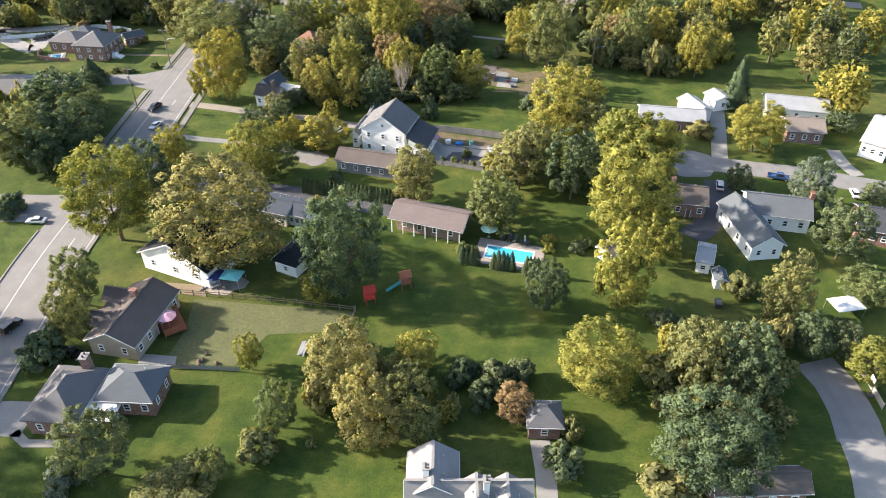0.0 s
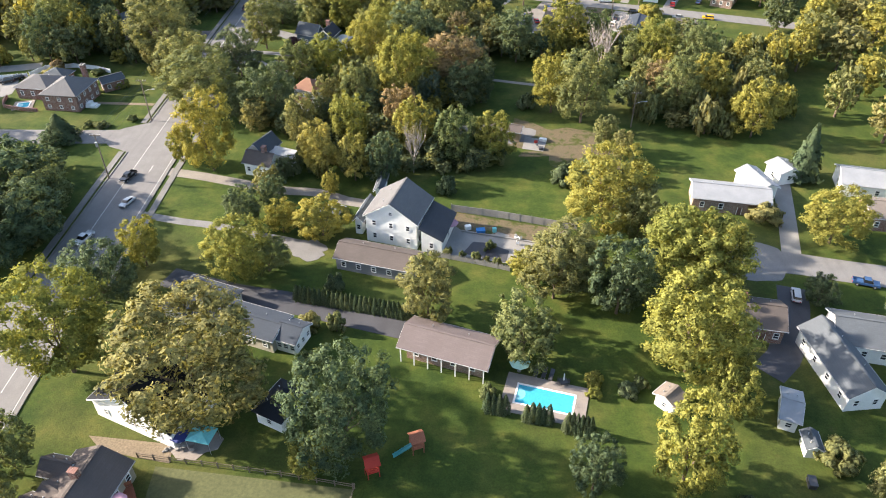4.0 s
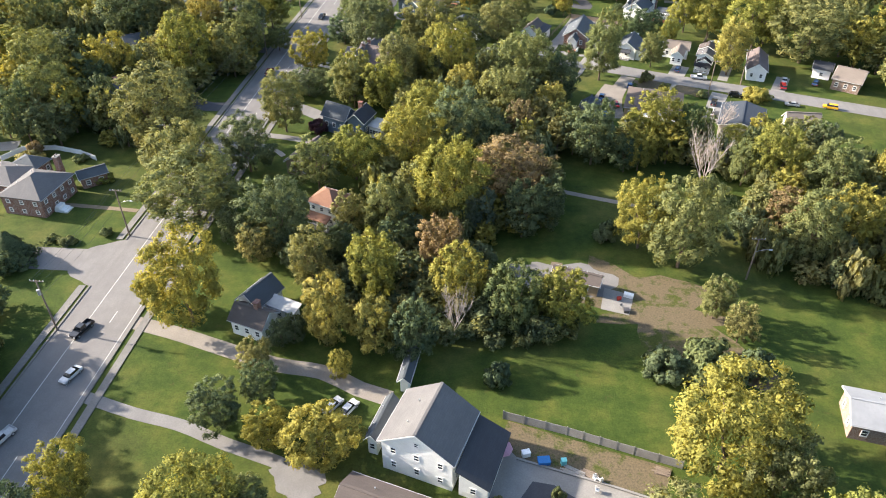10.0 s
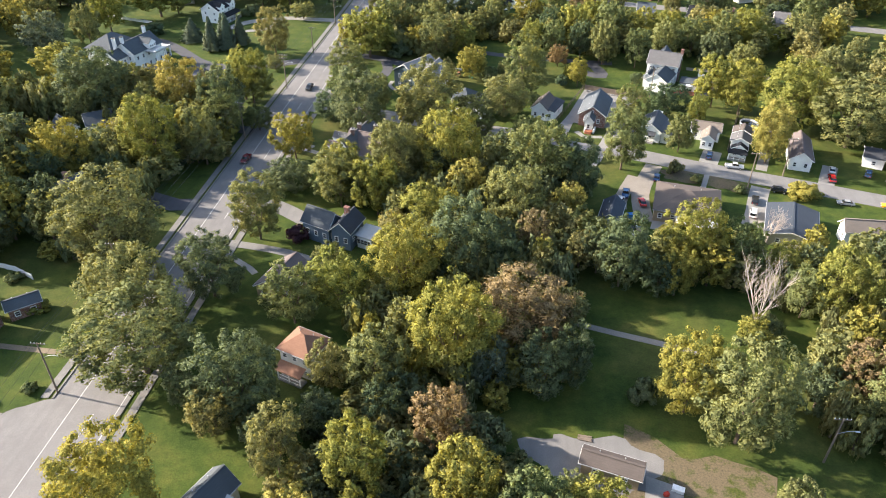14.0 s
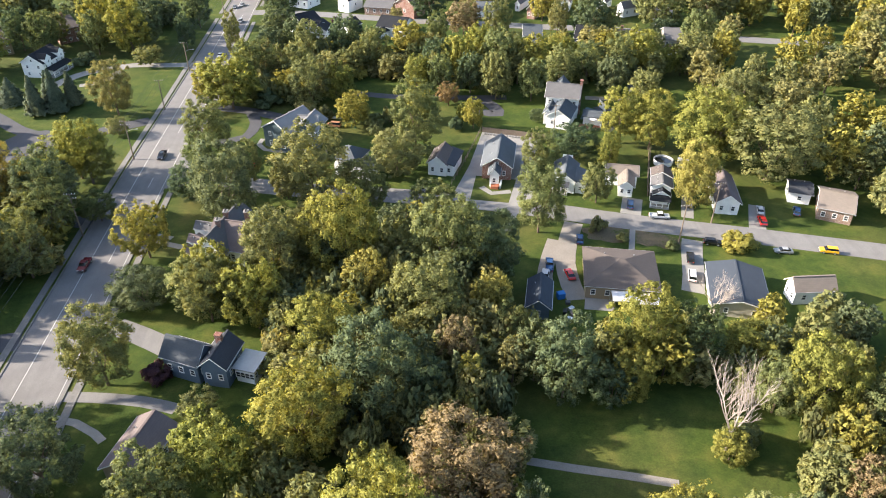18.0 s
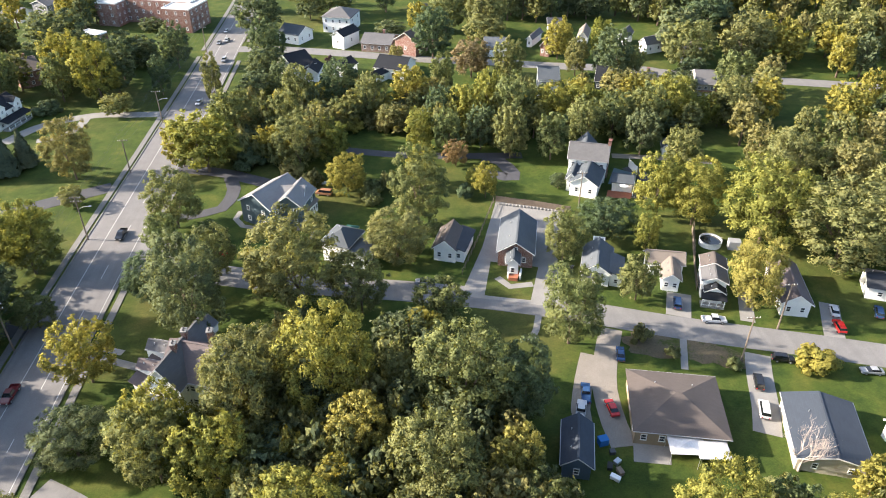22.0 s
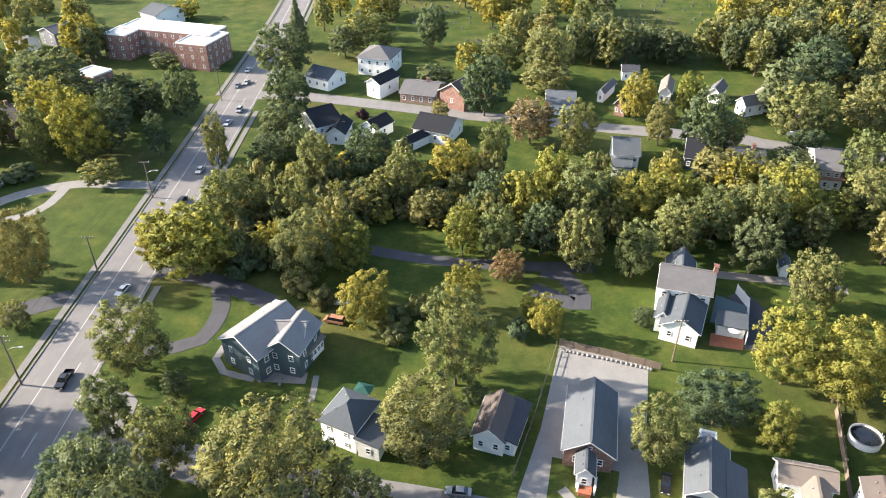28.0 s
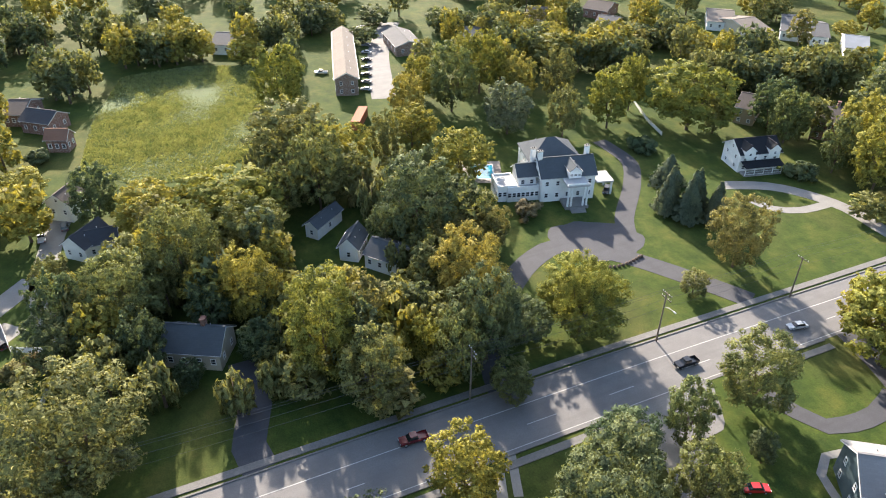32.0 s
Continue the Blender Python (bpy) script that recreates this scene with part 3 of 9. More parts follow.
def window(parent, m, w=1.0, h=1.35):
    f, p = window_meshes(w * 0.82, h * 0.82)
    ob = part("window", f, None, parent, m=m)
    part("pane", p, None, ob)
    return ob


def house(name, label, x, y, category="house"):
    return thing(name, label, category, m=pose(x, y, 0))


def prism(bm, outline, x0, x1):
    """Extrudes an outline in (y, z) along x."""
    a = [bm.verts.new((x0, y, z)) for y, z in outline]
    b = [bm.verts.new((x1, y, z)) for y, z in outline]
    n = len(outline)
    bm.faces.new(a)
    bm.faces.new(b[::-1])
    for i in range(n):
        bm.faces.new((a[i], b[i], b[(i + 1) % n], a[(i + 1) % n]))
    return bm


def wing(h, x, y, rot, L, W, he, hr, roof, wall, kind="gable", win=(3, 1), storeys=1, door="", chimney="", over=0.4, z0=0.0, gable_window=False):
    """One block of a house, ridge along its own x: walls, roof, windows, door. L, W: sizes over the eaves."""
    rm = ROOF[roof] if isinstance(roof, str) else roof
    wm = WALL[wall] if isinstance(wall, str) else wall
    base = pose(x - h.location.x, y - h.location.y, z0, 0, 0, rot)
    l, w = L - 2 * over, W - 2 * over
    s = (hr - he) / (W / 2) if kind != "flat" else 0
    wt = he + s * over          # height of the wall's head under the slope
    th = 0.16
    bm = bmesh.new()
    if kind == "gable":
        prism(bm, [(-w / 2, 0), (w / 2, 0), (w / 2, wt), (0, hr), (-w / 2, wt)], -l / 2, l / 2)
    elif kind == "shed":
        s = (hr - he) / W
        prism(bm, [(-w / 2, 0), (w / 2, 0), (w / 2, hr - s * over), (-w / 2, he + s * over)], -l / 2, l / 2)
    else:
        box(bm, 0, 0, (he + (0.02 if kind == "hip" else 0)) / 2, l, w, he)
    part("wall", bm, wm, h, m=base)
    bm = bmesh.new()
    if kind == "gable":
        prism(bm, [(-W / 2, he), (0, hr), (W / 2, he), (W / 2, he + th), (0, hr + th), (-W / 2, he + th)], -L / 2, L / 2)
    elif kind == "shed":
        prism(bm, [(-W / 2, he), (W / 2, hr), (W / 2, hr + th), (-W / 2, he + th)], -L / 2, L / 2)
    elif kind == "hip":
        k = max(0.05, (L - W) / 2)
        q = [bm.verts.new(v) for v in ((-L / 2, -W / 2, he), (L / 2, -W / 2, he), (L / 2, W / 2, he), (-L / 2, W / 2, he))]
        u = [bm.verts.new((v.co.x, v.co.y, he + th)) for v in q]
        a, b = bm.verts.new((-k, 0, hr + th)), bm.verts.new((k, 0, hr + th))
        bm.faces.new(q[::-1])
        for i in range(4):
            bm.faces.new((q[i], q[(i + 1) % 4], u[(i + 1) % 4], u[i]))
        bm.faces.new((u[0], u[1], b, a))
        bm.faces.new((u[1], u[2], b))
        bm.faces.new((u[2], u[3], a, b))
        bm.faces.new((u[3], u[0], a))
    else:
        box(bm, 0, 0, he + 0.1, l - 0.5, w - 0.5, 0.2)
    r = part("roof", bm, rm, h, m=base)
    if kind == "flat":
        bm = bmesh.new()
        for sg in (-1, 1):
            box(bm, sg * (l / 2 - 0.125), 0, he + 0.25, 0.25, w, 0.5)
            box(bm, 0, sg * (w / 2 - 0.125), he + 0.25, l - 0.5, 0.25, 0.5)
        part("parapet", bm, TRIM, h, m=base)
    elif kind == "gable":
        for sx in (-1, 1):
            bm = bmesh.new()
            prism(bm, [(-W / 2, he - 0.12), (0, hr - 0.12), (W / 2, he - 0.12), (W / 2, he + 0.05), (0, hr + 0.05), (-W / 2, he + 0.05)], sx * (L / 2 + 0.02) - 0.03, sx * (L / 2 + 0.02) + 0.03)
            part("bargeboard", bm, TRIM, h, m=base)
        bm = box(bmesh.new(), 0, 0, hr + th + 0.02, L - 0.1, 0.35, 0.06)
        part("ridge_cap", bm, rm, r)
    if kind in ("gable", "hip"):
        for sy in (-1, 1):
            part("gutter", boxed(0, sy * (W / 2 + 0.06), he + 0.06, L, 0.1, 0.09), GUTTER, h, m=base)
        for k in range(2):
            px = L * (0.18 if k else -0.22)
            zz = hr + th - s * W * 0.2
            part("roof_vent", tube(bmesh.new(), (px, W * 0.2, zz - 0.2), (px, W * 0.2, zz + 0.28), 0.08, 0.08, 8), METAL, r)
    if chimney:
        px = {"left": -l / 2 - 0.2, "right": l / 2 + 0.2, "mid": 0.15 * l}[chimney]
        bm = boxed(px, 0.3, (hr + 1.3) / 2, 0.75, 1.0, hr + 1.3)
        box(bm, px, 0.3, hr + 1.3, 0.9, 1.15, 0.14)
        part("chimney", bm, WALL["brick"], r)
    st = (he - 0.1) / storeys
    for k in range(storeys):
        zc = k * st + st * 0.56
        hh = min(1.35, st * 0.48)
        for sy in (-1, 1):
            for i in range(win[0]):
                px = l * ((i + 0.5) / win[0] - 0.5)
                if door == "front" and sy < 0 and k == 0 and i == win[0] // 2:
                    d = part("door", boxed(px, sy * (w / 2 + 0.03), 0.82, 0.75, 0.08, 1.64), DOORM, h, m=base)
                    part("door_frame", box(boxed(px - 0.42, sy * (w / 2 + 0.04), 0.84, 0.09, 0.1, 1.72), px + 0.42, sy * (w / 2 + 0.04), 0.84, 0.09, 0.1, 1.72), TRIM, d)
                    continue
                window(h, base @ pose(px, sy * (w / 2 + 0.01), zc, 0, 0, 0 if sy < 0 else 180), 1.0, hh)
        for sx in (-1, 1):
            for i in range(win[1]):
                py = w * ((i + 0.5) / win[1] - 0.5)
                window(h, base @ pose(sx * (l / 2 + 0.01), py, zc, 0, 0, 90 if sx > 0 else -90), 0.9, hh)
    if gable_window and kind == "gable":
        for sx in (-1, 1):
            window(h, base @ pose(sx * (l / 2 + 0.01), 0, he + (hr - he) * 0.35, 0, 0, 90 if sx > 0 else -90), 0.8, 0.9)
    return r


def porch(h, x, y, rot, L, D, z=2.7, roof="grey", deck=0.35, posts=3):
    """An open porch: deck, posts, lean-to roof; its open front towards local -y."""
    base = pose(x - h.location.x, y - h.location.y, 0, 0, 0, rot)
    rm = ROOF[roof] if isinstance(roof, str) else roof
    part("porch_deck", boxed(0, 0, deck / 2, L, D, deck), GREYWOOD, h, m=base)
    part("porch_roof", prism(bmesh.new(), [(-D / 2 - 0.2, z), (D / 2, z + 0.7), (D / 2, z + 0.84), (-D / 2 - 0.2, z + 0.14)], -L / 2 - 0.2, L / 2 + 0.2), rm, h, m=base)
    for i in range(posts):
        px = (L - 0.3) * (i / (posts - 1) - 0.5)
        part("porch_post", boxed(px, -D / 2 + 0.15, (z + deck) / 2, 0.16, 0.16, z - deck), TRIM, h, m=base)
    part("porch_rail", box(boxed(0, -D / 2 + 0.12, deck + 0.9, L, 0.07, 0.08), 0, -D / 2 + 0.12, deck + 0.2, L, 0.06, 0.06), TRIM, h, m=base)


def chimney_at(h, x, y, top, material, w=0.8):
    """A chimney stack with a cap and two pots."""
    base = pose(x - h.location.x, y - h.location.y, 0)
    c = part("chimney", boxed(0, 0, top / 2, w, w * 1.25, top), material, h, m=base)
    part("cap", boxed(0, 0, top + 0.06, w + 0.2, w * 1.25 + 0.2, 0.14), CONCRETE, c)
    for sy in (-1, 1):
        part("pot", tube(bmesh.new(), (0, sy * w * 0.3, top + 0.1), (0, sy * w * 0.3, top + 0.5), 0.13, 0.11, 8), DARKMETAL, c)


def dormer(h, x, y, rot, z, roof, wall, w=1.8, deep=2.6, tall=1.3, win=1):
    """A gabled dormer that faces local +x and runs back into the roof."""
    return wing(h, x, y, rot, deep, w, tall, tall + w * 0.42, roof, wall, win=(0, win), over=0.12, z0=z)


# ---- vehicles ----
CARKIT = {}


def car_kit(kind):
    if kind in CARKIT:
        return CARKIT[kind]
    # length, width, lower body outline (x, z), greenhouse outline (x, z), wheelbase, tyre radius
    spec = {
        "sedan": (4.75, 1.80, [(-2.37, 0.35), (2.37, 0.35), (2.37, 0.62), (2.25, 0.80), (1.15, 0.95), (-1.75, 0.98), (-2.30, 0.90), (-2.37, 0.60)], [(-1.75, 0.97), (1.2, 0.94), (0.45, 1.40), (-0.95, 1.42)], 2.75, 0.32),
        "suv": (4.75, 1.90, [(-2.37, 0.42), (2.37, 0.42), (2.37, 0.75), (2.25, 0.98), (1.20, 1.08), (-2.25, 1.10), (-2.37, 0.80)], [(-2.22, 1.09), (1.25, 1.06), (0.55, 1.68), (-1.95, 1.70)], 2.75, 0.36),
        "van": (5.1, 1.98, [(-2.55, 0.40), (2.55, 0.40), (2.55, 0.75), (2.40, 1.00), (1.75, 1.12), (-2.45, 1.12), (-2.55, 0.8)], [(-2.45, 1.11), (1.8, 1.10), (0.95, 1.85), (-2.25, 1.88)], 3.0, 0.35),
        "pickup": (5.7, 1.98, [(-2.85, 0.48), (2.85, 0.48), (2.85, 0.85), (2.72, 1.08), (1.40, 1.16), (-2.80, 1.14), (-2.85, 0.8)], [(-0.75, 1.14), (1.40, 1.14), (0.75, 1.82), (-0.60, 1.84)], 3.6, 0.39),
        "bus": (8.2, 2.4, [(-4.1, 0.45), (4.1, 0.45), (4.1, 1.2), (3.3, 1.35), (-4.1, 1.35)], [(-4.05, 1.34), (2.9, 1.34), (2.7, 2.75), (-4.0, 2.8)], 4.6, 0.45),
    }[kind]
    L, W, low, top, wb, tr = spec

    def outline(pts, wlow, whigh):
        bm = bmesh.new()
        zs = [z for _, z in pts]
        z0, z1 = min(zs), max(zs)
        rows = []
        for s in (-1, 1):
            rows.append([bm.verts.new((x, s * (wlow + (whigh - wlow) * (z - z0) / (z1 - z0)) / 2, z)) for x, z in pts])
        n = len(pts)
        bm.faces.new(rows[0])
        bm.faces.new(rows[1][::-1])
        for i in range(n):
            bm.faces.new((rows[0][i], rows[1][i], rows[1][(i + 1) % n], rows[0][(i + 1) % n]))
        bmesh.ops.recalc_face_normals(bm, faces=bm.faces)
        bmesh.ops.bevel(bm, geom=list(bm.edges), offset=0.06, segments=2, affect="EDGES")
        return bm

    bm = outline(low, W, W * 0.97)
    if kind == "pickup":        # the open bed is let into the body
        hole = [f for f in bm.faces if f.normal.z > 0.9 and f.calc_center_median().x < 0.3]
        hole = sorted(hole, key=lambda f: -f.calc_area())[:1]
        ins = bmesh.ops.inset_region(bm, faces=hole, thickness=0.12)
        bmesh.ops.translate(bm, verts=list({v for f in hole for v in f.verts if v.co.x < -0.8}), vec=(0, 0, -0.5))
    kit = {"body": mesh_of("body", bm, CAR["white"])}
    kit["cabin"] = mesh_of("cabin", outline(top, W * 0.92, W * 0.72), CARGLASS)
    xs = [x for x, z in top if z > max(z for _, z in top) - 0.06]
    zt = max(z for _, z in top)
    kit["roof"] = mesh_of("roof", boxed((min(xs) + max(xs)) / 2, 0, zt + 0.0, max(xs) - min(xs) + 0.12, W * 0.72, 0.07, bevel=0.03), CAR["white"])
    bm = bmesh.new()
    bmesh.ops.create_cone(bm, cap_ends=True, segments=16, radius1=tr, radius2=tr, depth=0.24, matrix=pose(0, 0, 0, 90))
    kit["wheel"] = mesh_of("wheel", bm, RUBBER)
    bm = bmesh.new()
    bmesh.ops.create_cone(bm, cap_ends=True, segments=12, radius1=tr * 0.62, radius2=tr * 0.55, depth=0.26, matrix=pose(0, 0, 0, 90))
    kit["rim"] = mesh_of("rim", bm, METAL)
    kit["headlight"] = mesh_of("headlight", boxed(0, 0, 0, 0.08, 0.38, 0.16, bevel=0.02), TRIM)
    kit["taillight"] = mesh_of("taillight", boxed(0, 0, 0, 0.08, 0.30, 0.2, bevel=0.02), CAR["red"])
    kit["bumper"] = mesh_of("bumper", boxed(0, 0, 0, 0.14, W * 0.94, 0.2, bevel=0.04), DARKMETAL)
    kit["mirror"] = mesh_of("mirror", boxed(0, 0, 0, 0.14, 0.2, 0.14, bevel=0.03), DARKMETAL)
    CARKIT[kind] = kit, spec
    return CARKIT[kind]


def car(kind, colour, x, y, rot, where="parked on a driveway", roofc=None):
    kit, (L, W, low, top, wb, tr) = car_kit(kind)
    t = thing({"suv": "suv", "bus": "shuttle_bus"}.get(kind, kind if kind != "van" else "minivan"), colour + " " + {"suv": "sport utility vehicle", "bus": "shuttle bus with a boxy body"}.get(kind, kind) + " " + where, "car" if kind != "bus" else "bus", m=pose(x, y, 0.05, 0, 0, rot) @ Matrix.Scale(1 / UNIT, 4))
    for nm in ("body", "roof"):
        o = part(nm, kit[nm], None, t)
        o.material_slots[0].link = "OBJECT"
        o.material_slots[0].material = CAR[colour]
    part("cabin", kit["cabin"], None, t)
    for sx in (-1, 1):
        for sy in (-1, 1):
            w = part("wheel", kit["wheel"], None, t, m=pose(sx * wb / 2, sy * (W / 2 - 0.1), tr))
            part("rim", kit["rim"], None, w)
            zl = low[2][1] - 0.02
            part("headlight" if sx > 0 else "taillight", kit["headlight" if sx > 0 else "taillight"], None, t, m=pose(sx * (L / 2 - 0.02), sy * (W / 2 - 0.3), zl))
        part("bumper", kit["bumper"], None, t, m=pose(sx * (L / 2), 0, low[0][1] + 0.12))
    fx = top[1][0] - 0.25
    for sy in (-1, 1):
        part("mirror", kit["mirror"], None, t, m=pose(fx, sy * (W / 2 + 0.08), top[1][1] + 0.08))
    return t


# ---- street furniture ----
def utility_pole(x, y, h=10.5, rot=0.0, lamp=False, arms=1, box_on=False):
    t = thing("utility_pole", "weathered wooden utility pole with crossarm beside the road", "utility pole", "utility poles", m=pose(x, y, 0, 0, 0, rot))
    part("pole", tube(bmesh.new(), (0, 0, -0.3), (0, 0, h), 0.17, 0.11, 8), WOOD, t)
    for i in range(arms):
        z = h - 0.35 - 0.9 * i
        a = part("crossarm", boxed(0, 0.16, z, 2.3, 0.11, 0.13), WOOD, t)
        for k in (-1.05, -0.5, 0.5, 1.05):
            part("insulator", tube(bmesh.new(), (k, 0.16, z + 0.06), (k, 0.16, z + 0.28), 0.05, 0.04, 6), TRIM, a)
    if box_on:
        part("transformer", tube(bmesh.new(), (0, -0.38, h - 2.6), (0, -0.38, h - 1.6), 0.25, 0.25, 10), METAL, t)
    if lamp:
        a = part("lamp_arm", tube(tube(bmesh.new(), (0, 0, h - 3.0), (1.2, 0, h - 2.4), 0.04, 0.04), (1.2, 0, h - 2.4), (2.3, 0, h - 2.3), 0.04, 0.04), METAL, t)
        part("lamp_head", boxed(2.5, 0, h - 2.32, 0.65, 0.28, 0.14, bevel=0.04), METAL, a)
    return t


def cables(name, pts, sag=0.7, r=0.018, label="black overhead power cables strung between poles"):
    """Wires from pole head to pole head."""
    t = thing(name, label, "cable")
    for off, z in ((-1.05, 10.4), (-0.5, 10.4), (1.05, 10.4), (0.1, 7.6)):
        bm = bmesh.new()
        for (x0, y0), (x1, y1) in zip(pts, pts[1:]):
            prev = None
            d = Vector((x1 - x0, y1 - y0, 0)).normalized()
            k = Vector((d.y, -d.x, 0)) * off
            for i in range(9):
                u = i / 8
                p = Vector((x0 + (x1 - x0) * u, y0 + (y1 - y0) * u, z - sag * 4 * u * (1 - u))) + k
                if prev is not None:
                    tube(bm, prev, p, r, r, 3)
                prev = p
        part("wire", bm, DARKMETAL, t)
    return t


def fence(name, label, pts, h=1.5, material=None, style="board", step=2.4):
    """Posts with panels or rails between them."""
    material = material or GREYWOOD
    t = thing(name, label, "fence", m=pose(pts[0][0], pts[0][1], 0))
    post = mesh_of("post", boxed(0, 0, h / 2 + 0.05, 0.13, 0.13, h + 0.1), material)
    for (x0, y0), (x1, y1) in zip(pts, pts[1:]):
        d = Vector((x1 - x0, y1 - y0))
        n = max(1, round(d.length / step))
        a = math.degrees(math.atan2(d.y, d.x))
        w = d.length / n
        if style in ("board", "picket"):
            # one panel: boards standing proud of each other, or the teeth of a picket panel
            k = max(3, int(w / (0.3 if style == "board" else 0.22)))
            u = (w - 0.12) / k
            top = []
            for i in range(k):
                x = i * u - (w - 0.12) / 2
                if style == "board":
                    top += [(x, h * 0.97), (x + u * 0.9, h * 0.97), (x + u * 0.92, h * 0.93), (x + u * 0.98, h * 0.93)]
                else:
                    top += [(x, h * 0.72), (x + 0.03, h * 0.9), (x + u * 0.3, h), (x + u * 0.6, h * 0.9), (x + u * 0.62, h * 0.72)]
            x = (w - 0.12) / 2
            prof = [(-x, 0.08)] + top + [(x, h * 0.72), (x, 0.08)]
            bm = bmesh.new()
            f = bm.faces.new([bm.verts.new((px, -0.03, pz)) for px, pz in prof])
            ex = bmesh.ops.extrude_face_region(bm, geom=[f])
            bmesh.ops.translate(bm, verts=[e for e in ex["geom"] if isinstance(e, bmesh.types.BMVert)], vec=(0, 0.05, 0))
            bmesh.ops.triangulate(bm, faces=bm.faces)
            name_p = "panel"
        else:
            bm = box(boxed(0, 0, h * 0.45, w, 0.05, 0.1), 0, 0, h * 0.85, w, 0.05, 0.1)
            name_p = "rail"
        me = mesh_of(name_p, bm, material)
        for i in range(n):
            p = Vector((x0, y0)) + d * ((i + 0.5) / n) - Vector(pts[0])
            part(name_p, me, None, t, m=pose(p.x, p.y, 0, 0, 0, a))
            q = Vector((x0, y0)) + d * (i / n) - Vector(pts[0])
            part("post", post, None, t, m=pose(q.x, q.y, 0, 0, 0, a))
    e = Vector(pts[-1]) - Vector(pts[0])
    part("post", post, None, t, m=pose(e.x, e.y, 0))
    return t


# ---- garden and yard things ----
def disc(bm, r, z0, z1, n=24, x=0.0, y=0.0, r2=None):
    bmesh.ops.create_cone(bm, cap_ends=True, segments=n, radius1=r, radius2=r if r2 is None else r2, depth=z1 - z0, matrix=Matrix.Translation((x, y, (z0 + z1) / 2)))
    return bm


def parasol(x, y, material, label, r=1.45, z=2.4, n=8, closed=False):
    t = thing("parasol", label, "parasol", m=pose(x, y, 0))
    part("pole", tube(bmesh.new(), (0, 0, 0), (0, 0, z + 0.15), 0.03, 0.025), METAL, t)
    part("base", disc(bmesh.new(), 0.3, 0.05, 0.15), CONCRETE, t)
    if closed:
        part("canopy", tube(bmesh.new(), (0, 0, 1.0), (0, 0, z + 0.1), 0.16, 0.05, 8), material, t)
        return t
    for i in range(n):
        a0, a1 = 2 * math.pi * i / n, 2 * math.pi * (i + 1) / n
        bm = bmesh.new()
        p = [bm.verts.new(v) for v in ((0, 0, z + 0.1), (r * math.cos(a0), r * math.sin(a0), z - 0.42), (r * math.cos(a1), r * math.sin(a1), z - 0.42))]
        q = [bm.verts.new((v.co.x, v.co.y, v.co.z - 0.03)) for v in p]
        bm.faces.new(p)
        bm.faces.new(q[::-1])
        for k in range(3):
            bm.faces.new((p[k], q[k], q[(k + 1) % 3], p[(k + 1) % 3]))
        part("panel", bm, material, t)
    return t


def garden_table(x, y, rot=0, material=None, w=1.5, d=0.9):
    material = material or GREYWOOD
    t = thing("garden_table", "weathered outdoor table standing on paving", "table", m=pose(x, y, 0.05, 0, 0, rot))
    part("tabletop", boxed(0, 0, 0.72, w, d, 0.05, bevel=0.01), material, t)
    for sx in (-1, 1):
        for sy in (-1, 1):
            part("leg", boxed(sx * (w / 2 - 0.08), sy * (d / 2 - 0.08), 0.35, 0.06, 0.06, 0.7), material, t)
    return t


def garden_chair(x, y, rot=0, material=None, label="white plastic garden chair"):
    material = material or TRIM
    t = thing("garden_chair", label, "chair", "garden chairs", m=pose(x, y, 0.05, 0, 0, rot))
    part("seat", boxed(0, 0, 0.42, 0.5, 0.5, 0.06, bevel=0.015), material, t)
    part("backrest", boxed(0, 0.24, 0.72, 0.5, 0.05, 0.56, bevel=0.015), material, t)
    for sx in (-1, 1):
        part("armrest", boxed(sx * 0.27, 0, 0.62, 0.06, 0.48, 0.05), material, t)
        for sy in (-1, 1):
            part("leg", boxed(sx * 0.21, sy * 0.21, 0.2, 0.05, 0.05, 0.4), material, t)
    return t


def lounger(x, y, rot, label="dark mesh sun lounger on the pool deck"):
    t = thing("sun_lounger", label, "lounger", "pool loungers", m=pose(x, y, 0.1, 0, 0, rot))
    part("frame", boxed(0, 0.0, 0.3, 0.62, 1.3, 0.05, bevel=0.01), DARKMETAL, t)
    part("backrest", boxed(0, 0, 0, 0.6, 0.75, 0.05), DARKMETAL, t, m=pose(0, 0.92, 0.55, 42))
    for sx in (-1, 1):
        for sy in (-0.55, 0.55):
            part("leg", boxed(sx * 0.27, sy, 0.15, 0.05, 0.05, 0.3), METAL, t)
    return t


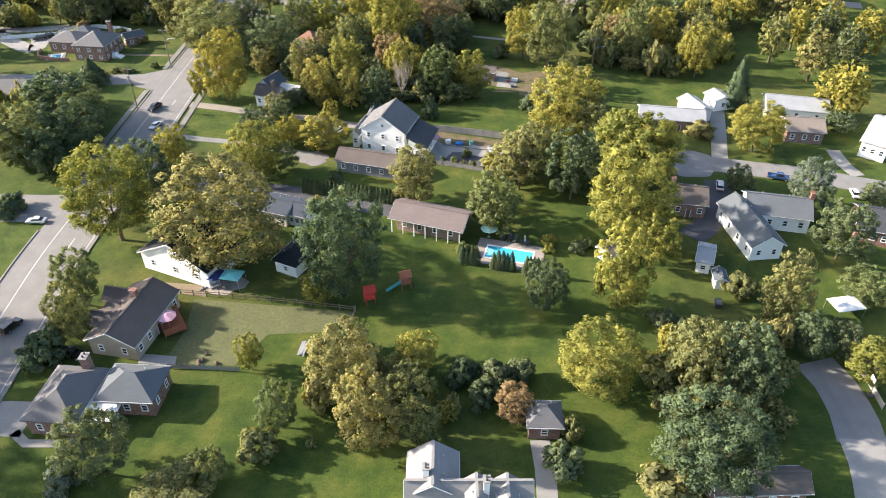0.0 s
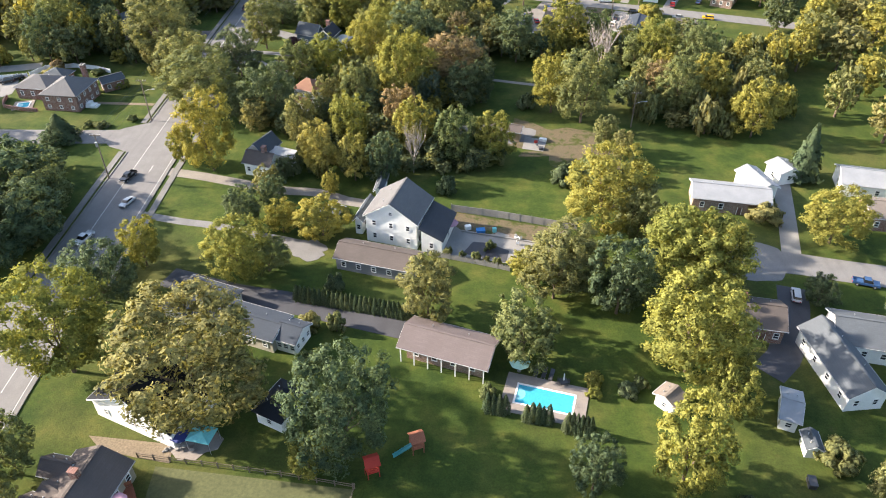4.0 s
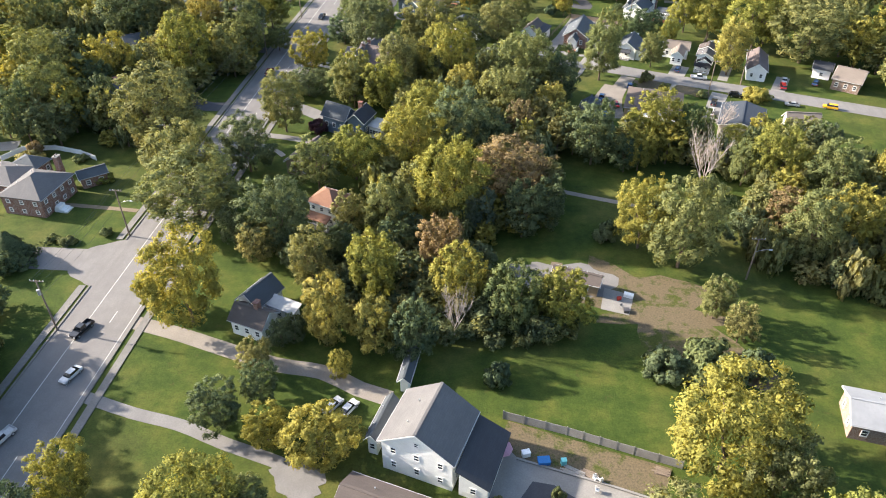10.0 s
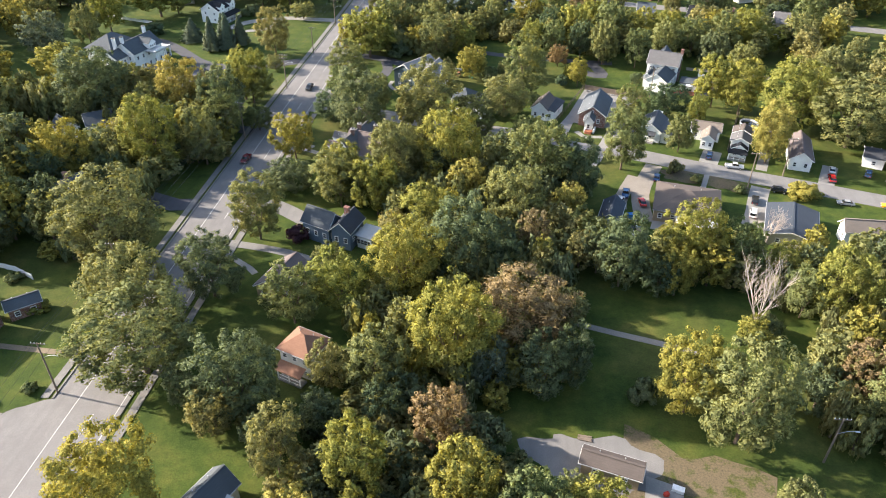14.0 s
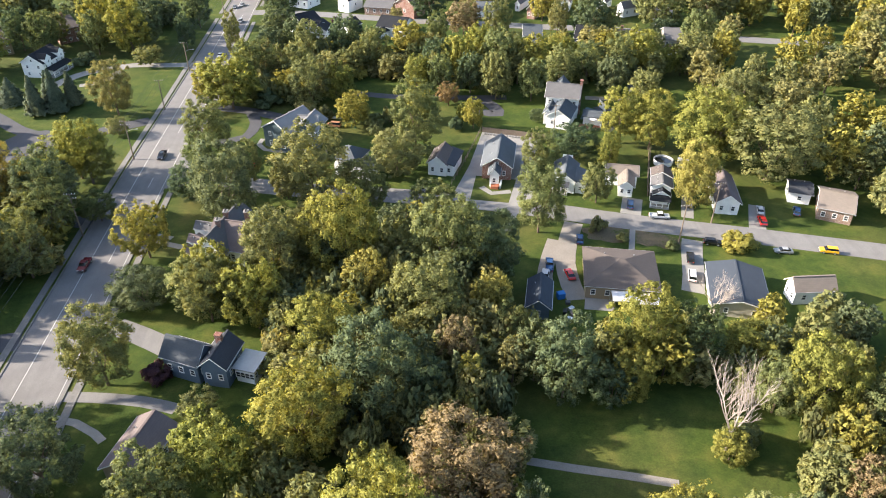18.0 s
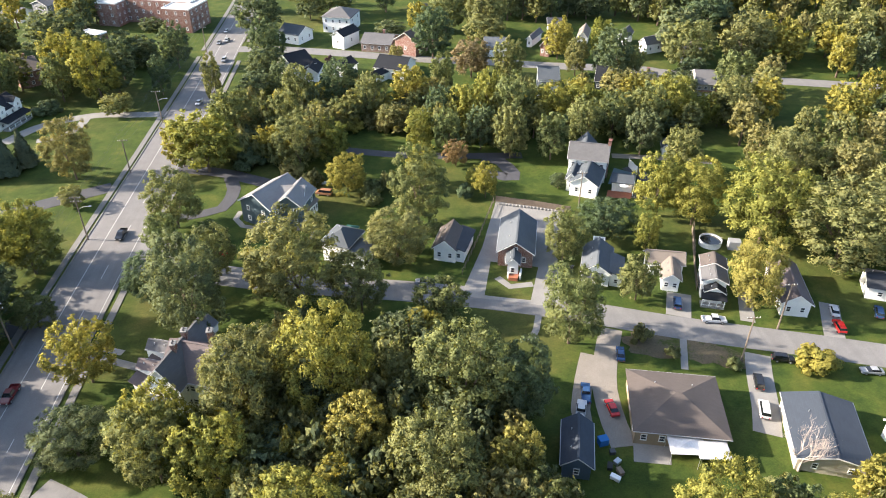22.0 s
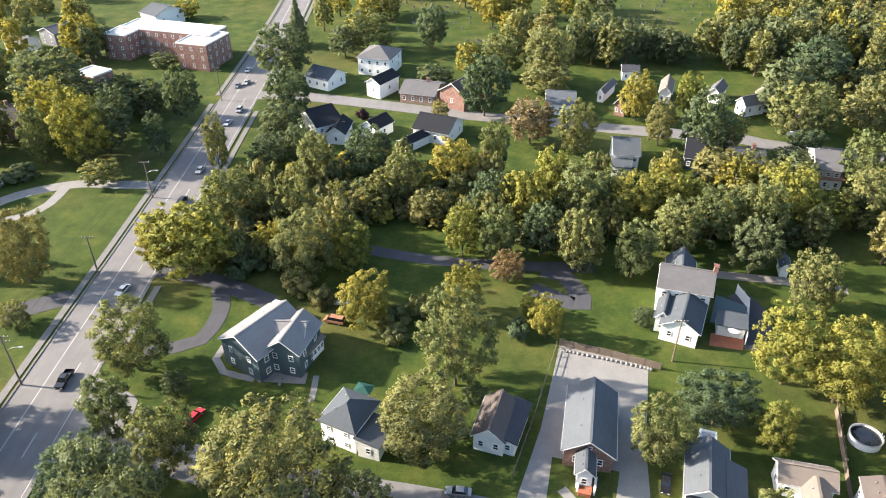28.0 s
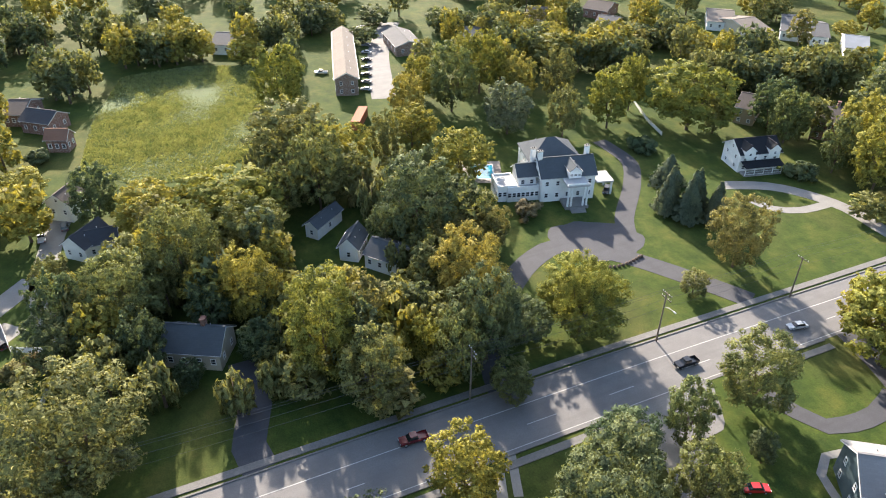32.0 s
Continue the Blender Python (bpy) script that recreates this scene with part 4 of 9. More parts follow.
def swimming_pool(x, y, rot, L, W, deck=1.6):
    """A sunk pool: paved rim with coping, water let in below it."""
    t = thing("swimming_pool", "rectangular swimming pool with turquoise water and paved rim", "swimming pool", m=pose(x, y, 0, 0, 0, rot))
    for s in (-1, 1):
        part("paving", boxed(0, s * (W / 2 + deck / 2), 0.05, L + 2 * deck, deck, 0.12), POOLDECK, t)
        part("paving", boxed(s * (L / 2 + deck / 2), 0, 0.05, deck, W, 0.12), POOLDECK, t)
        part("coping", boxed(0, s * (W / 2 - 0.14), 0.07, L, 0.28, 0.12), TRIM, t)
        part("coping", boxed(s * (L / 2 - 0.14), 0, 0.07, 0.28, W - 0.56, 0.12), TRIM, t)
    part("water", boxed(0, 0, 0.0, L - 0.5, W - 0.5, 0.1), WATER, t, "clear turquoise water")
    for k in range(3):
        part("step", disc(bmesh.new(), 1.2 - 0.3 * k, 0.03, 0.056 + 0.004 * k, 20, -L / 2 + 0.35, 0), POOLSTEP, t)
    for s in (-1, 1):
        part("handrail", tube(tube(bmesh.new(), (L / 2 + 0.3, s * 0.25, 0.1), (L / 2 + 0.1, s * 0.25, 0.8), 0.025, 0.025), (L / 2 + 0.1, s * 0.25, 0.8), (L / 2 - 0.4, s * 0.25, 0.05), 0.025, 0.025), METAL, t)
    return t


def round_pool(x, y, r=2.3, h=1.2):
    t = thing("above_ground_pool", "round above-ground pool with white wall and dark water", "swimming pool", m=pose(x, y, 0))
    bm = bmesh.new()
    n = 28
    rings = []
    for rr, z in ((r, 0), (r, h), (r - 0.06, h), (r - 0.06, 0)):
        rings.append([bm.verts.new((rr * math.cos(2 * math.pi * i / n), rr * math.sin(2 * math.pi * i / n), z)) for i in range(n)])
    for a, b in zip(rings, rings[1:]):
        for i in range(n):
            bm.faces.new((a[i], a[(i + 1) % n], b[(i + 1) % n], b[i]))
    part("wall", bm, TRIM, t)
    part("water", disc(bmesh.new(), r - 0.07, 0.1, h * 0.72, n), CARGLASS, t, "dark still water")
    bm = bmesh.new()
    bmesh.ops.create_circle(bm, segments=n, radius=r + 0.08)
    rim = [(r + 0.1, h), (r + 0.1, h + 0.06), (r - 0.12, h + 0.06), (r - 0.12, h)]
    bm.free()
    bm = bmesh.new()
    rings = [[bm.verts.new((rr * math.cos(2 * math.pi * i / n), rr * math.sin(2 * math.pi * i / n), z)) for i in range(n)] for rr, z in rim]
    for a, b in zip(rings, rings[1:] + rings[:1]):
        for i in range(n):
            bm.faces.new((a[i], a[(i + 1) % n], b[(i + 1) % n], b[i]))
    part("rim", bm, METALROOF, t)
    part("ladder", box(box(boxed(r + 0.25, 0, h * 0.55, 0.05, 0.5, 0.05), r + 0.25, 0.25, h * 0.55, 0.06, 0.06, h * 1.1), r + 0.25, -0.25, h * 0.55, 0.06, 0.06, h * 1.1), TRIM, t)
    return t


def play_tower(x, y, rot, colour, slide, label):
    t = thing("play_tower", label, "playset", m=pose(x, y, 0, 0, 0, rot))
    for sx in (-1, 1):
        for sy in (-1, 1):
            part("post", boxed(sx * 0.75, sy * 0.75, 1.35, 0.12, 0.12, 2.7), colour, t)
    part("platform", boxed(0, 0, 1.2, 1.7, 1.7, 0.08), colour, t)
    for s in (-1, 1):
        part("rail", box(boxed(0, s * 0.78, 1.95, 1.6, 0.06, 0.1), 0, s * 0.78, 1.55, 1.6, 0.06, 0.1), colour, t)
    part("roof", prism(bmesh.new(), [(-1.05, 2.6), (0, 3.4), (1.05, 2.6), (1.05, 2.68), (0, 3.48), (-1.05, 2.68)], -1.0, 1.0), colour, t)
    if slide is not None:
        bm = bmesh.new()
        for y0, w, h in ((0, 0.5, 0.05), (-0.27, 0.05, 0.2), (0.27, 0.05, 0.2)):
            box(bm, 0, y0, h / 2, 2.9, w, h)
        part("slide", bm, slide, t, m=pose(2.0, 0, 0.65, 0, 25, 0))
    part("ladder", box(box(boxed(-0.95, 0, 0.4, 0.06, 0.6, 0.06), -0.95, 0, 0.8, 0.06, 0.6, 0.06), -0.95, 0.3, 0.6, 0.06, 0.06, 1.2), colour, t)
    return t


def deck(x, y, rot, L, D, z=0.7, material=None, label="raised red-stained wooden deck with railing"):
    material = material or REDWOOD
    t = thing("deck", label, "deck", m=pose(x, y, 0, 0, 0, rot))
    n = max(4, int(D / 0.3))
    for i in range(n):
        part("plank", boxed(0, (i + 0.5) * D / n - D / 2, z, L, D / n - 0.03, 0.06), material, t)
    part("joist", boxed(0, 0, z - 0.16, L - 0.1, D - 0.1, 0.22), material, t)
    for sx in (-1, 1):
        for sy in (-1, 1):
            part("post", boxed(sx * (L / 2 - 0.1), sy * (D / 2 - 0.1), (z + 1.0) / 2, 0.12, 0.12, z + 1.0), material, t)
    for sx in (-1, 1):
        part("railing", box(box(boxed(sx * (L / 2 - 0.1), 0, z + 0.95, 0.1, D, 0.08), sx * (L / 2 - 0.1), 0, z + 0.25, 0.08, D, 0.06), sx * (L / 2 - 0.1), 0, z + 0.6, 0.04, D * 0.96, 0.5), material, t)
    part("railing", box(box(boxed(0, -D / 2 + 0.1, z + 0.95, L - 0.2, 0.1, 0.08), 0, -D / 2 + 0.1, z + 0.25, L - 0.2, 0.08, 0.06), 0, -D / 2 + 0.1, z + 0.6, L * 0.96 - 0.2, 0.04, 0.5), material, t)
    return t


def canopy(x, y, rot, L, D, material, label, z=2.3):
    t = thing("canopy", label, "canopy", m=pose(x, y, 0, 0, 0, rot))
    bm = bmesh.new()
    q = [bm.verts.new((sx * L / 2, sy * D / 2, z)) for sx, sy in ((-1, -1), (1, -1), (1, 1), (-1, 1))]
    u = [bm.verts.new((v.co.x, v.co.y, z - 0.05)) for v in q]
    a, b = bm.verts.new((0, 0, z + 0.5)), bm.verts.new((0, 0, z + 0.44))
    for i in range(4):
        bm.faces.new((q[i], q[(i + 1) % 4], a))
        bm.faces.new((u[(i + 1) % 4], u[i], b))
        bm.faces.new((u[i], u[(i + 1) % 4], q[(i + 1) % 4], q[i]))
    part("cover", bm, material, t)
    for sx in (-1, 1):
        for sy in (-1, 1):
            part("leg", tube(bmesh.new(), (sx * L / 2 * 0.96, sy * D / 2 * 0.96, 0), (sx * L / 2 * 0.96, sy * D / 2 * 0.96, z), 0.03, 0.03), METAL, t)
    return t


def stack(name, label, x, y, rot, n, L, material, category="lumber"):
    """A loose pile of boards."""
    rnd = random.Random(n)
    t = thing(name, label, category, m=pose(x, y, 0.05, 0, 0, rot))
    for i in range(n):
        part("board", boxed(0, 0, 0, L * rnd.uniform(0.7, 1), 0.24, 0.06), material, t, m=pose(rnd.uniform(-0.2, 0.2), (i % 4) * 0.28 - 0.4, 0.05 + 0.08 * (i // 4), 0, 0, rnd.uniform(-6, 6)))
    return t


def crate(name, label, x, y, rot, sx, sy, sz, material, category="box"):
    t = thing(name, label, category, m=pose(x, y, 0.05, 0, 0, rot))
    part("body", boxed(0, 0, sz / 2, sx, sy, sz, bevel=0.04), material, t)
    part("lid", boxed(0, 0, sz + 0.03, sx + 0.06, sy + 0.06, 0.06, bevel=0.015), material, t)
    return t


def boulders(name, label, x, y, n, spread, seed, r=0.35, material=None):
    """A ring of single stones or planted clumps."""
    rnd = random.Random(seed)
    t = thing(name, label, "stones", m=pose(x, y, 0))
    for i in range(n):
        bm = bmesh.new()
        bmesh.ops.create_icosphere(bm, subdivisions=1, radius=r * rnd.uniform(0.6, 1.2))
        for v in bm.verts:
            v.co *= rnd.uniform(0.8, 1.15)
        part("stone", bm, material or CONCRETE, t, m=pose(rnd.uniform(-spread, spread), rnd.uniform(-spread, spread), 0.1))
    return t


def basketball_hoop(x, y, rot):
    t = thing("basketball_hoop", "portable basketball hoop with white backboard beside a court", "basketball hoop", m=pose(x, y, 0, 0, 0, rot))
    part("pole", tube(bmesh.new(), (0, 0, 0), (0, 0, 3.2), 0.06, 0.06), DARKMETAL, t)
    part("backboard", boxed(0.5, 0, 3.2, 0.05, 1.3, 0.85), TRIM, t)
    bm = bmesh.new()
    bmesh.ops.create_cone(bm, segments=14, radius1=0.23, radius2=0.23, depth=0.04, matrix=Matrix.Translation((0.78, 0, 3.0)))
    part("rim", bm, CAR["red"], t)
    part("base", boxed(-0.2, 0, 0.12, 1.0, 0.7, 0.22, bevel=0.05), DARKMETAL, t)
    return t


def hedge_stones(name, label, pts, step, r, material, category="edging"):
    """A row of single edging pieces along a line."""
    t = thing(name, label, category, m=pose(pts[0][0], pts[0][1], 0))
    line = smooth_line(pts, step)
    me = None
    for i, p in enumerate(line):
        if me is None:
            bm = bmesh.new()
            bmesh.ops.create_icosphere(bm, subdivisions=1, radius=r)
            me = mesh_of("stone", bm, material)
        part("stone", me, None, t, m=pose(p.x - pts[0][0], p.y - pts[0][1], r * 0.5, 0, 0, i * 40))
    return t


POOLDECK = mat_mottled("pool_paving", (0.24, 0.21, 0.185, 1), 0.12, 4, 0.5)
POOLSTEP = mat_plain("pool_step", (0.16, 0.42, 0.50, 1), 0.4)
WATER = mat_plain("pool_water", (0.05, 0.34, 0.46, 1), 0.06, 0, 0.5)
CANVAS = {k: mat_plain("canvas_" + k, c, 0.8, 0, 0.2) for k, c in {"mint": (0.30, 0.48, 0.42, 1), "aqua": (0.16, 0.48, 0.50, 1), "navy": (0.03, 0.04, 0.14, 1), "pink": (0.42, 0.24, 0.30, 1), "white": (0.5, 0.5, 0.5, 1), "blue": (0.03, 0.14, 0.36, 1), "red": (0.38, 0.045, 0.03, 1), "green": (0.02, 0.12, 0.09, 1), "forest": (0.012, 0.055, 0.045, 1)}.items()}
SLIDE = mat_plain("teal_plastic", (0.05, 0.30, 0.30, 1), 0.4)
MEADOW = mat_mottled("meadow_ground", (0.105, 0.135, 0.058, 1), 0.3, 0.9, 0.06, 0.95)
TALLGRASS = mat_foliage("tall_grass", (0.165, 0.205, 0.095, 1), (0.270, 0.290, 0.130, 1))


# ---- ground and roads ----
bm = bmesh.new()
bmesh.ops.create_grid(bm, x_segments=60, y_segments=60, size=3000, matrix=Matrix.Translation((0, 300, 0)))
tagged(part("ground", bm, GRASS), "mown lawns and rough grass, green with dry patches", "ground", kind="structure")
ROADLINE = [(-65.5, 20.0), (-67.8, 75.0), (-69.2, 100.0), (-68.8, 124.0), (-68.8, 170.0), (-68.3, 230.0), (-67.8, 300.0), (-66.6, 360.0), (-65.6, 430.0), (-65.0, 520.0), (-68.0, 640.0), (-74.0, 900.0)]
ROADPATH = smooth_line(ROADLINE)


def stretch(y0, y1):
    """The piece of the road's centre line between two places."""
    return [p for p in ROADPATH if y0 <= p.y <= y1]


tagged(part("road", strip(bmesh.new(), ROADPATH, 11.6, -0.1, 0.05), ROAD), "three-lane grey asphalt main road with worn markings", "road", kind="structure")
for _side, _ends in ((1, [(20, 109), (121, 172), (183, 430), (436, 900)]), (-1, [(20, 293), (313, 339), (347, 427), (445, 900)])):
    for _y0, _y1 in _ends:
        tagged(part("kerb", strip(bmesh.new(), stretch(_y0, _y1), 0.3, -0.1, 0.17, _side * 5.95), SIDEWALK), "pale concrete kerb along the main road", "kerb", kind="structure")
        if _y1 > 130:
            tagged(part("pavement", strip(bmesh.new(), stretch(max(122, _y0), _y1), 1.3, -0.1, 0.12, _side * (7.3 if _side > 0 else 7.6)), SIDEWALK), "narrow concrete sidewalk beside the main road", "sidewalk", kind="structure")
tagged(part("road_marking", strip(bmesh.new(), ROADPATH, 0.14, 0.03, 0.058, 1.9), PAINTW), "solid white lane line, worn", "road marking", kind="structure")
tagged(part("road_marking", strip(bmesh.new(), ROADPATH, 0.12, 0.03, 0.058, -5.2), PAINTW), "solid white edge line, worn", "road marking", kind="structure")
_y = 100
while _y < 560:
    tagged(part("road_marking", strip(bmesh.new(), stretch(_y, _y + 6.5), 0.14, 0.03, 0.058, -1.9), PAINTW), "short white lane dash, worn", "road marking", kind="structure")
    _y += 15

way("side_road", [(-69.0, 177.5), (-84.0, 177.0), (-110.0, 177.0), (-190.0, 178.0)], 6.5, ROAD, "pale asphalt side road joining the main road", "road", 0.042)
patch("road_junction", -72.0, 177.0, 9.0, 7.5, ROAD, "flared asphalt mouth of a side road", "road", 0.046, 0, 3, 0.1)
way("side_road", [(-66.0, 115.0), (-80.0, 115.0), (-105.0, 116.0), (-190.0, 118.0)], 9.5, ROAD, "wide asphalt side road joining the main road", "road", 0.042)
way("street", [(-66.0, 302.5), (-50.0, 297.0), (-30.0, 291.0), (-6.0, 286.0), (10.0, 282.0), (24.0, 277.5), (43.0, 270.5), (62.0, 264.5), (80.0, 258.5), (140.0, 238.0)], 6.4, STREET, "pale grey residential street with no kerbs", "street", 0.042)
patch("road_junction", -62.0, 303.0, 9.0, 9.0, STREET, "flared asphalt mouth of a side street", "road", 0.047, -15, 4, 0.1)
way("street", [(-65.0, 437.0), (-55.0, 437.0), (-42.0, 435.0), (-17.0, 427.5), (5.0, 420.5), (32.0, 414.5), (48.0, 410.0), (78.0, 403.5), (91.0, 397.5), (150.0, 380.0)], 6.6, STREET, "pale residential street between small houses", "street", 0.042)
way("street", [(50.0, 132.5), (58.0, 132.0), (66.0, 130.0), (78.0, 127.0), (90.0, 122.0), (140.0, 105.0)], 6.4, STREET, "pale asphalt street ending between houses", "street", 0.042)
patch("road_junction", 52.0, 132.5, 7.0, 5.5, STREET, "asphalt turning place at the end of a street", "street", 0.046, 0, 6, 0.12)
tagged(poly_slab("parking_lot", [(16.3, 319.0), (30.8, 314.5), (25.6, 296.0), (22.3, 278.3), (4.0, 283.6), (10.5, 300.0)], 0.05, 0.15, CONCRETE), "pale concrete parking lot around a small brick building", "parking lot", kind="structure")
way("driveway", [(-64.9, 162.2), (-55.7, 160.1), (-45.7, 157.1), (-37.2, 154.7), (-29.4, 153.8), (-23.4, 151.0), (-18.6, 149.6)], 2.9, GRAVEL, "pale gravel driveway through grass", "driveway", 0.04)
way("driveway", [(-63.1, 145.7), (-54.6, 143.4), (-47.2, 142.0), (-39.6, 139.4), (-32.4, 137.4), (-26.4, 135.1)], 2.0, STREET, "grey paved driveway across a lawn", "driveway", 0.04)
way("driveway", [(-62.4, 342.6), (-55.1, 340.8), (-47.7, 338.2), (-41.3, 334.5), (-36.5, 331.8)], 4.2, DARKTAR, "dark asphalt driveway curving across a lawn", "driveway", 0.04)
way("driveway", [(-47.4, 336.4), (-45.5, 330.2), (-45.8, 324.5), (-46.9, 321.1), (-50.8, 319.2), (-55.8, 317.8)], 3.2, DARKTAR, "dark asphalt driveway curving across a lawn", "driveway", 0.044)
way("driveway", [(-51.6, 126.7), (-38.7, 122.3), (-29.9, 120.5), (-19.5, 117.4), (-9.0, 114.2)], 5.0, DARKTAR, "dark asphalt driveway beside a hedge", "driveway", 0.04)
way("path", [(7.4, 209.7), (14.1, 207.7), (20.6, 206.0), (28.0, 203.8)], 1.4, GRAVEL, "pale wheel track across rough grass", "path", 0.04)
way("driveway", [(-63.1, 228.3), (-56.4, 227.4), (-49.6, 226.0), (-44.2, 224.0)], 2.2, STREET, "grey paved driveway", "driveway", 0.04)
way("path", [(-62.2, 223.6), (-58.7, 222.5), (-55.2, 220.1), (-53.6, 218.5)], 1.3, CONCRETE, "narrow curved concrete path", "path", 0.04)
way("driveway", [(-59.2, 244.9), (-53.7, 241.7), (-48.3, 238.0)], 4.2, STREET, "grey paved driveway", "driveway", 0.04)
way("path", [(-61.3, 272.8), (-56.2, 270.7), (-50.3, 268.1)], 1.5, CONCRETE, "narrow concrete path across a lawn", "path", 0.04)
way("path", [(18.2, 278.4), (16.5, 272.7), (14.8, 269.4)], 1.2, CONCRETE, "narrow concrete path across a lawn", "path", 0.04)
way("driveway", [(29.8, 271.5), (26.6, 263.8), (24.5, 256.9), (23.9, 249.5), (24.1, 245.1)], 4.0, GRAVEL, "gravel driveway", "driveway", 0.04)
way("driveway", [(24.2, 265.3), (21.7, 259.4), (19.5, 253.0), (19.1, 249.9)], 3.0, GRAVEL, "two-track gravel driveway", "driveway", 0.043)
way("path", [(41.7, 267.7), (39.1, 260.2)], 1.2, CONCRETE, "narrow concrete path to a house", "path", 0.04)
way("driveway", [(45.8, 280.6), (43.2, 273.9)], 4.5, CONCRETE, "pale concrete driveway", "driveway", 0.04)
way("driveway", [(58.9, 281.1), (55.2, 271.3)], 2.6, CONCRETE, "pale concrete driveway", "driveway", 0.04)
way("driveway", [(52.9, 262.7), (51.0, 258.0), (48.4, 250.4), (46.3, 245.5)], 4.2, CONCRETE, "pale concrete driveway", "driveway", 0.04)
way("driveway", [(72.7, 275.0), (69.5, 267.9), (68.4, 265.3)], 3.5, CONCRETE, "pale concrete driveway", "driveway", 0.04)
way("path", [(-20.9, 349.9), (-6.6, 345.6), (9.6, 343.3), (26.7, 342.1)], 3.4, DARKTAR, "dark asphalt lane between trees", "path", 0.04)
way("path", [(16.2, 341.2), (20.5, 339.3), (22.2, 330.1), (13.3, 335.6)], 4.0, DARKTAR, "dark asphalt lane between trees", "path", 0.044)
way("driveway", [(50.1, 339.8), (64.8, 336.8), (74.6, 333.9)], 2.6, GRAVEL, "pale gravel lane behind a house", "driveway", 0.04)
way("driveway", [(52.3, 333.3), (54.5, 326.4), (49.4, 317.1)], 4.0, DARKTAR, "dark asphalt driveway", "driveway", 0.04)
way("driveway", [(-97.1, 294.7), (-102.9, 302.6), (-105.6, 311.6), (-100.4, 317.9), (-94.2, 323.1), (-84.4, 329.0), (-74.9, 334.0)], 5.0, DARKTAR, "dark asphalt drive in front of a mansion", "driveway", 0.04)
patch("driveway_apron", -104.2, 319.9, 9.5, 8.0, DARKTAR, "dark asphalt turning circle in front of a mansion", "driveway", 0.046, 60, 8, 0.12)
way("driveway", [(-99.2, 325.5), (-108.3, 330.2), (-120.3, 341.5), (-130.2, 348.6), (-138.7, 349.6), (-144.6, 349.3)], 4.2, DARKTAR, "dark asphalt drive beside a mansion", "driveway", 0.043)
way("driveway", [(-111.6, 361.8), (-106.7, 371.3), (-99.7, 376.6), (-91.2, 379.4), (-81.0, 378.7), (-71.5, 378.5)], 4.0, CONCRETE, "pale gravel horseshoe drive", "driveway", 0.04)
way("driveway", [(-94.7, 378.1), (-95.1, 369.6), (-98.2, 364.2), (-103.2, 362.5)], 2.6, CONCRETE, "pale gravel horseshoe drive", "driveway", 0.043)
way("driveway", [(-74.5, 242.3), (-79.4, 241.7), (-82.5, 242.7), (-86.8, 244.3), (-97.7, 244.7)], 5.0, DARKTAR, "dark asphalt driveway under trees", "driveway", 0.04)
way("driveway", [(-72.3, 280.0), (-76.0, 280.7), (-79.9, 281.8), (-85.9, 283.9)], 4.2, DARKTAR, "dark asphalt driveway under trees", "driveway", 0.04)
way("driveway", [(-116.4, 217.6), (-126.2, 215.0), (-135.9, 214.5), (-152.6, 216.6), (-159.4, 218.3)], 4.5, CONCRETE, "pale concrete driveway beside a house", "driveway", 0.04)
way("driveway", [(-271.3, 339.0), (-240.0, 322.4), (-208.1, 311.3), (-196.6, 307.8)], 7.5, STREET, "asphalt lane between apartment buildings", "street", 0.04)
way("path", [(-62.1, 275.4), (-55.5, 272.8)], 1.3, CONCRETE, "narrow concrete path across a lawn", "path", 0.04)
way("driveway", [(59.6, 133.3), (63.6, 147.0), (67.4, 160.7)], 3.4, CONCRETE, "pale concrete driveway", "driveway", 0.04)
way("driveway", [(56.5, 125.1), (53.9, 117.3), (49.0, 108.5), (45.5, 105.2)], 5.0, DARKTAR, "dark asphalt driveway", "driveway", 0.04)
way("driveway", [(86.5, 127.2), (85.7, 131.5), (86.1, 138.3)], 3.0, CONCRETE, "pale concrete driveway", "driveway", 0.04)
way("driveway", [(54.7, 73.8), (55.9, 69.4), (55.8, 63.2), (54.8, 58.6)], 6.4, ROAD, "cracked grey asphalt basketball court", "driveway", 0.04)
way("driveway", [(54.9, 59.5), (54.3, 55.1), (52.6, 49.5)], 5.6, CONCRETE, "pale concrete drive below a court", "driveway", 0.05)
way("driveway", [(12.7, 59.5), (12.9, 55.1), (12.6, 49.5)], 2.6, CONCRETE, "concrete path to a pavilion", "path", 0.04)
way("driveway", [(-63.0, 63.0), (-60.1, 63.2), (-55.8, 63.0)], 6.0, CONCRETE, "pale concrete driveway", "driveway", 0.04)
way("path", [(-57.0, 60.8), (-54.6, 59.0), (-49.8, 59.0), (-45.6, 59.5)], 1.3, CONCRETE, "narrow concrete path", "path", 0.04)
way("driveway", [(-137.2, 212.9), (-119.4, 198.4), (-120.2, 206.8), (-123.6, 210.2)], 5.0, CONCRETE, "concrete drive behind a brick house", "driveway", 0.04)
way("path", [(-94.7, 194.6), (-83.8, 194.1), (-76.8, 193.7)], 1.2, EARTH, "brick-red garden path", "path", 0.04)
patch("bare_ground", 23.0, 171.9, 16.0, 10.0, WORN, "dry bare earth with thin grass", "bare earth", 0.02, -25, 12, 0.6)
patch("bare_ground", 8.2, 179.9, 9.0, 5.0, STREET, "grey gravel yard beside a shed", "gravel", 0.025, -15, 14, 0.3)
patch("bare_ground", 37.0, 266.7, 6.5, 3.2, WORN, "brown bare front yard", "bare earth", 0.02, -17, 15, 0.3)
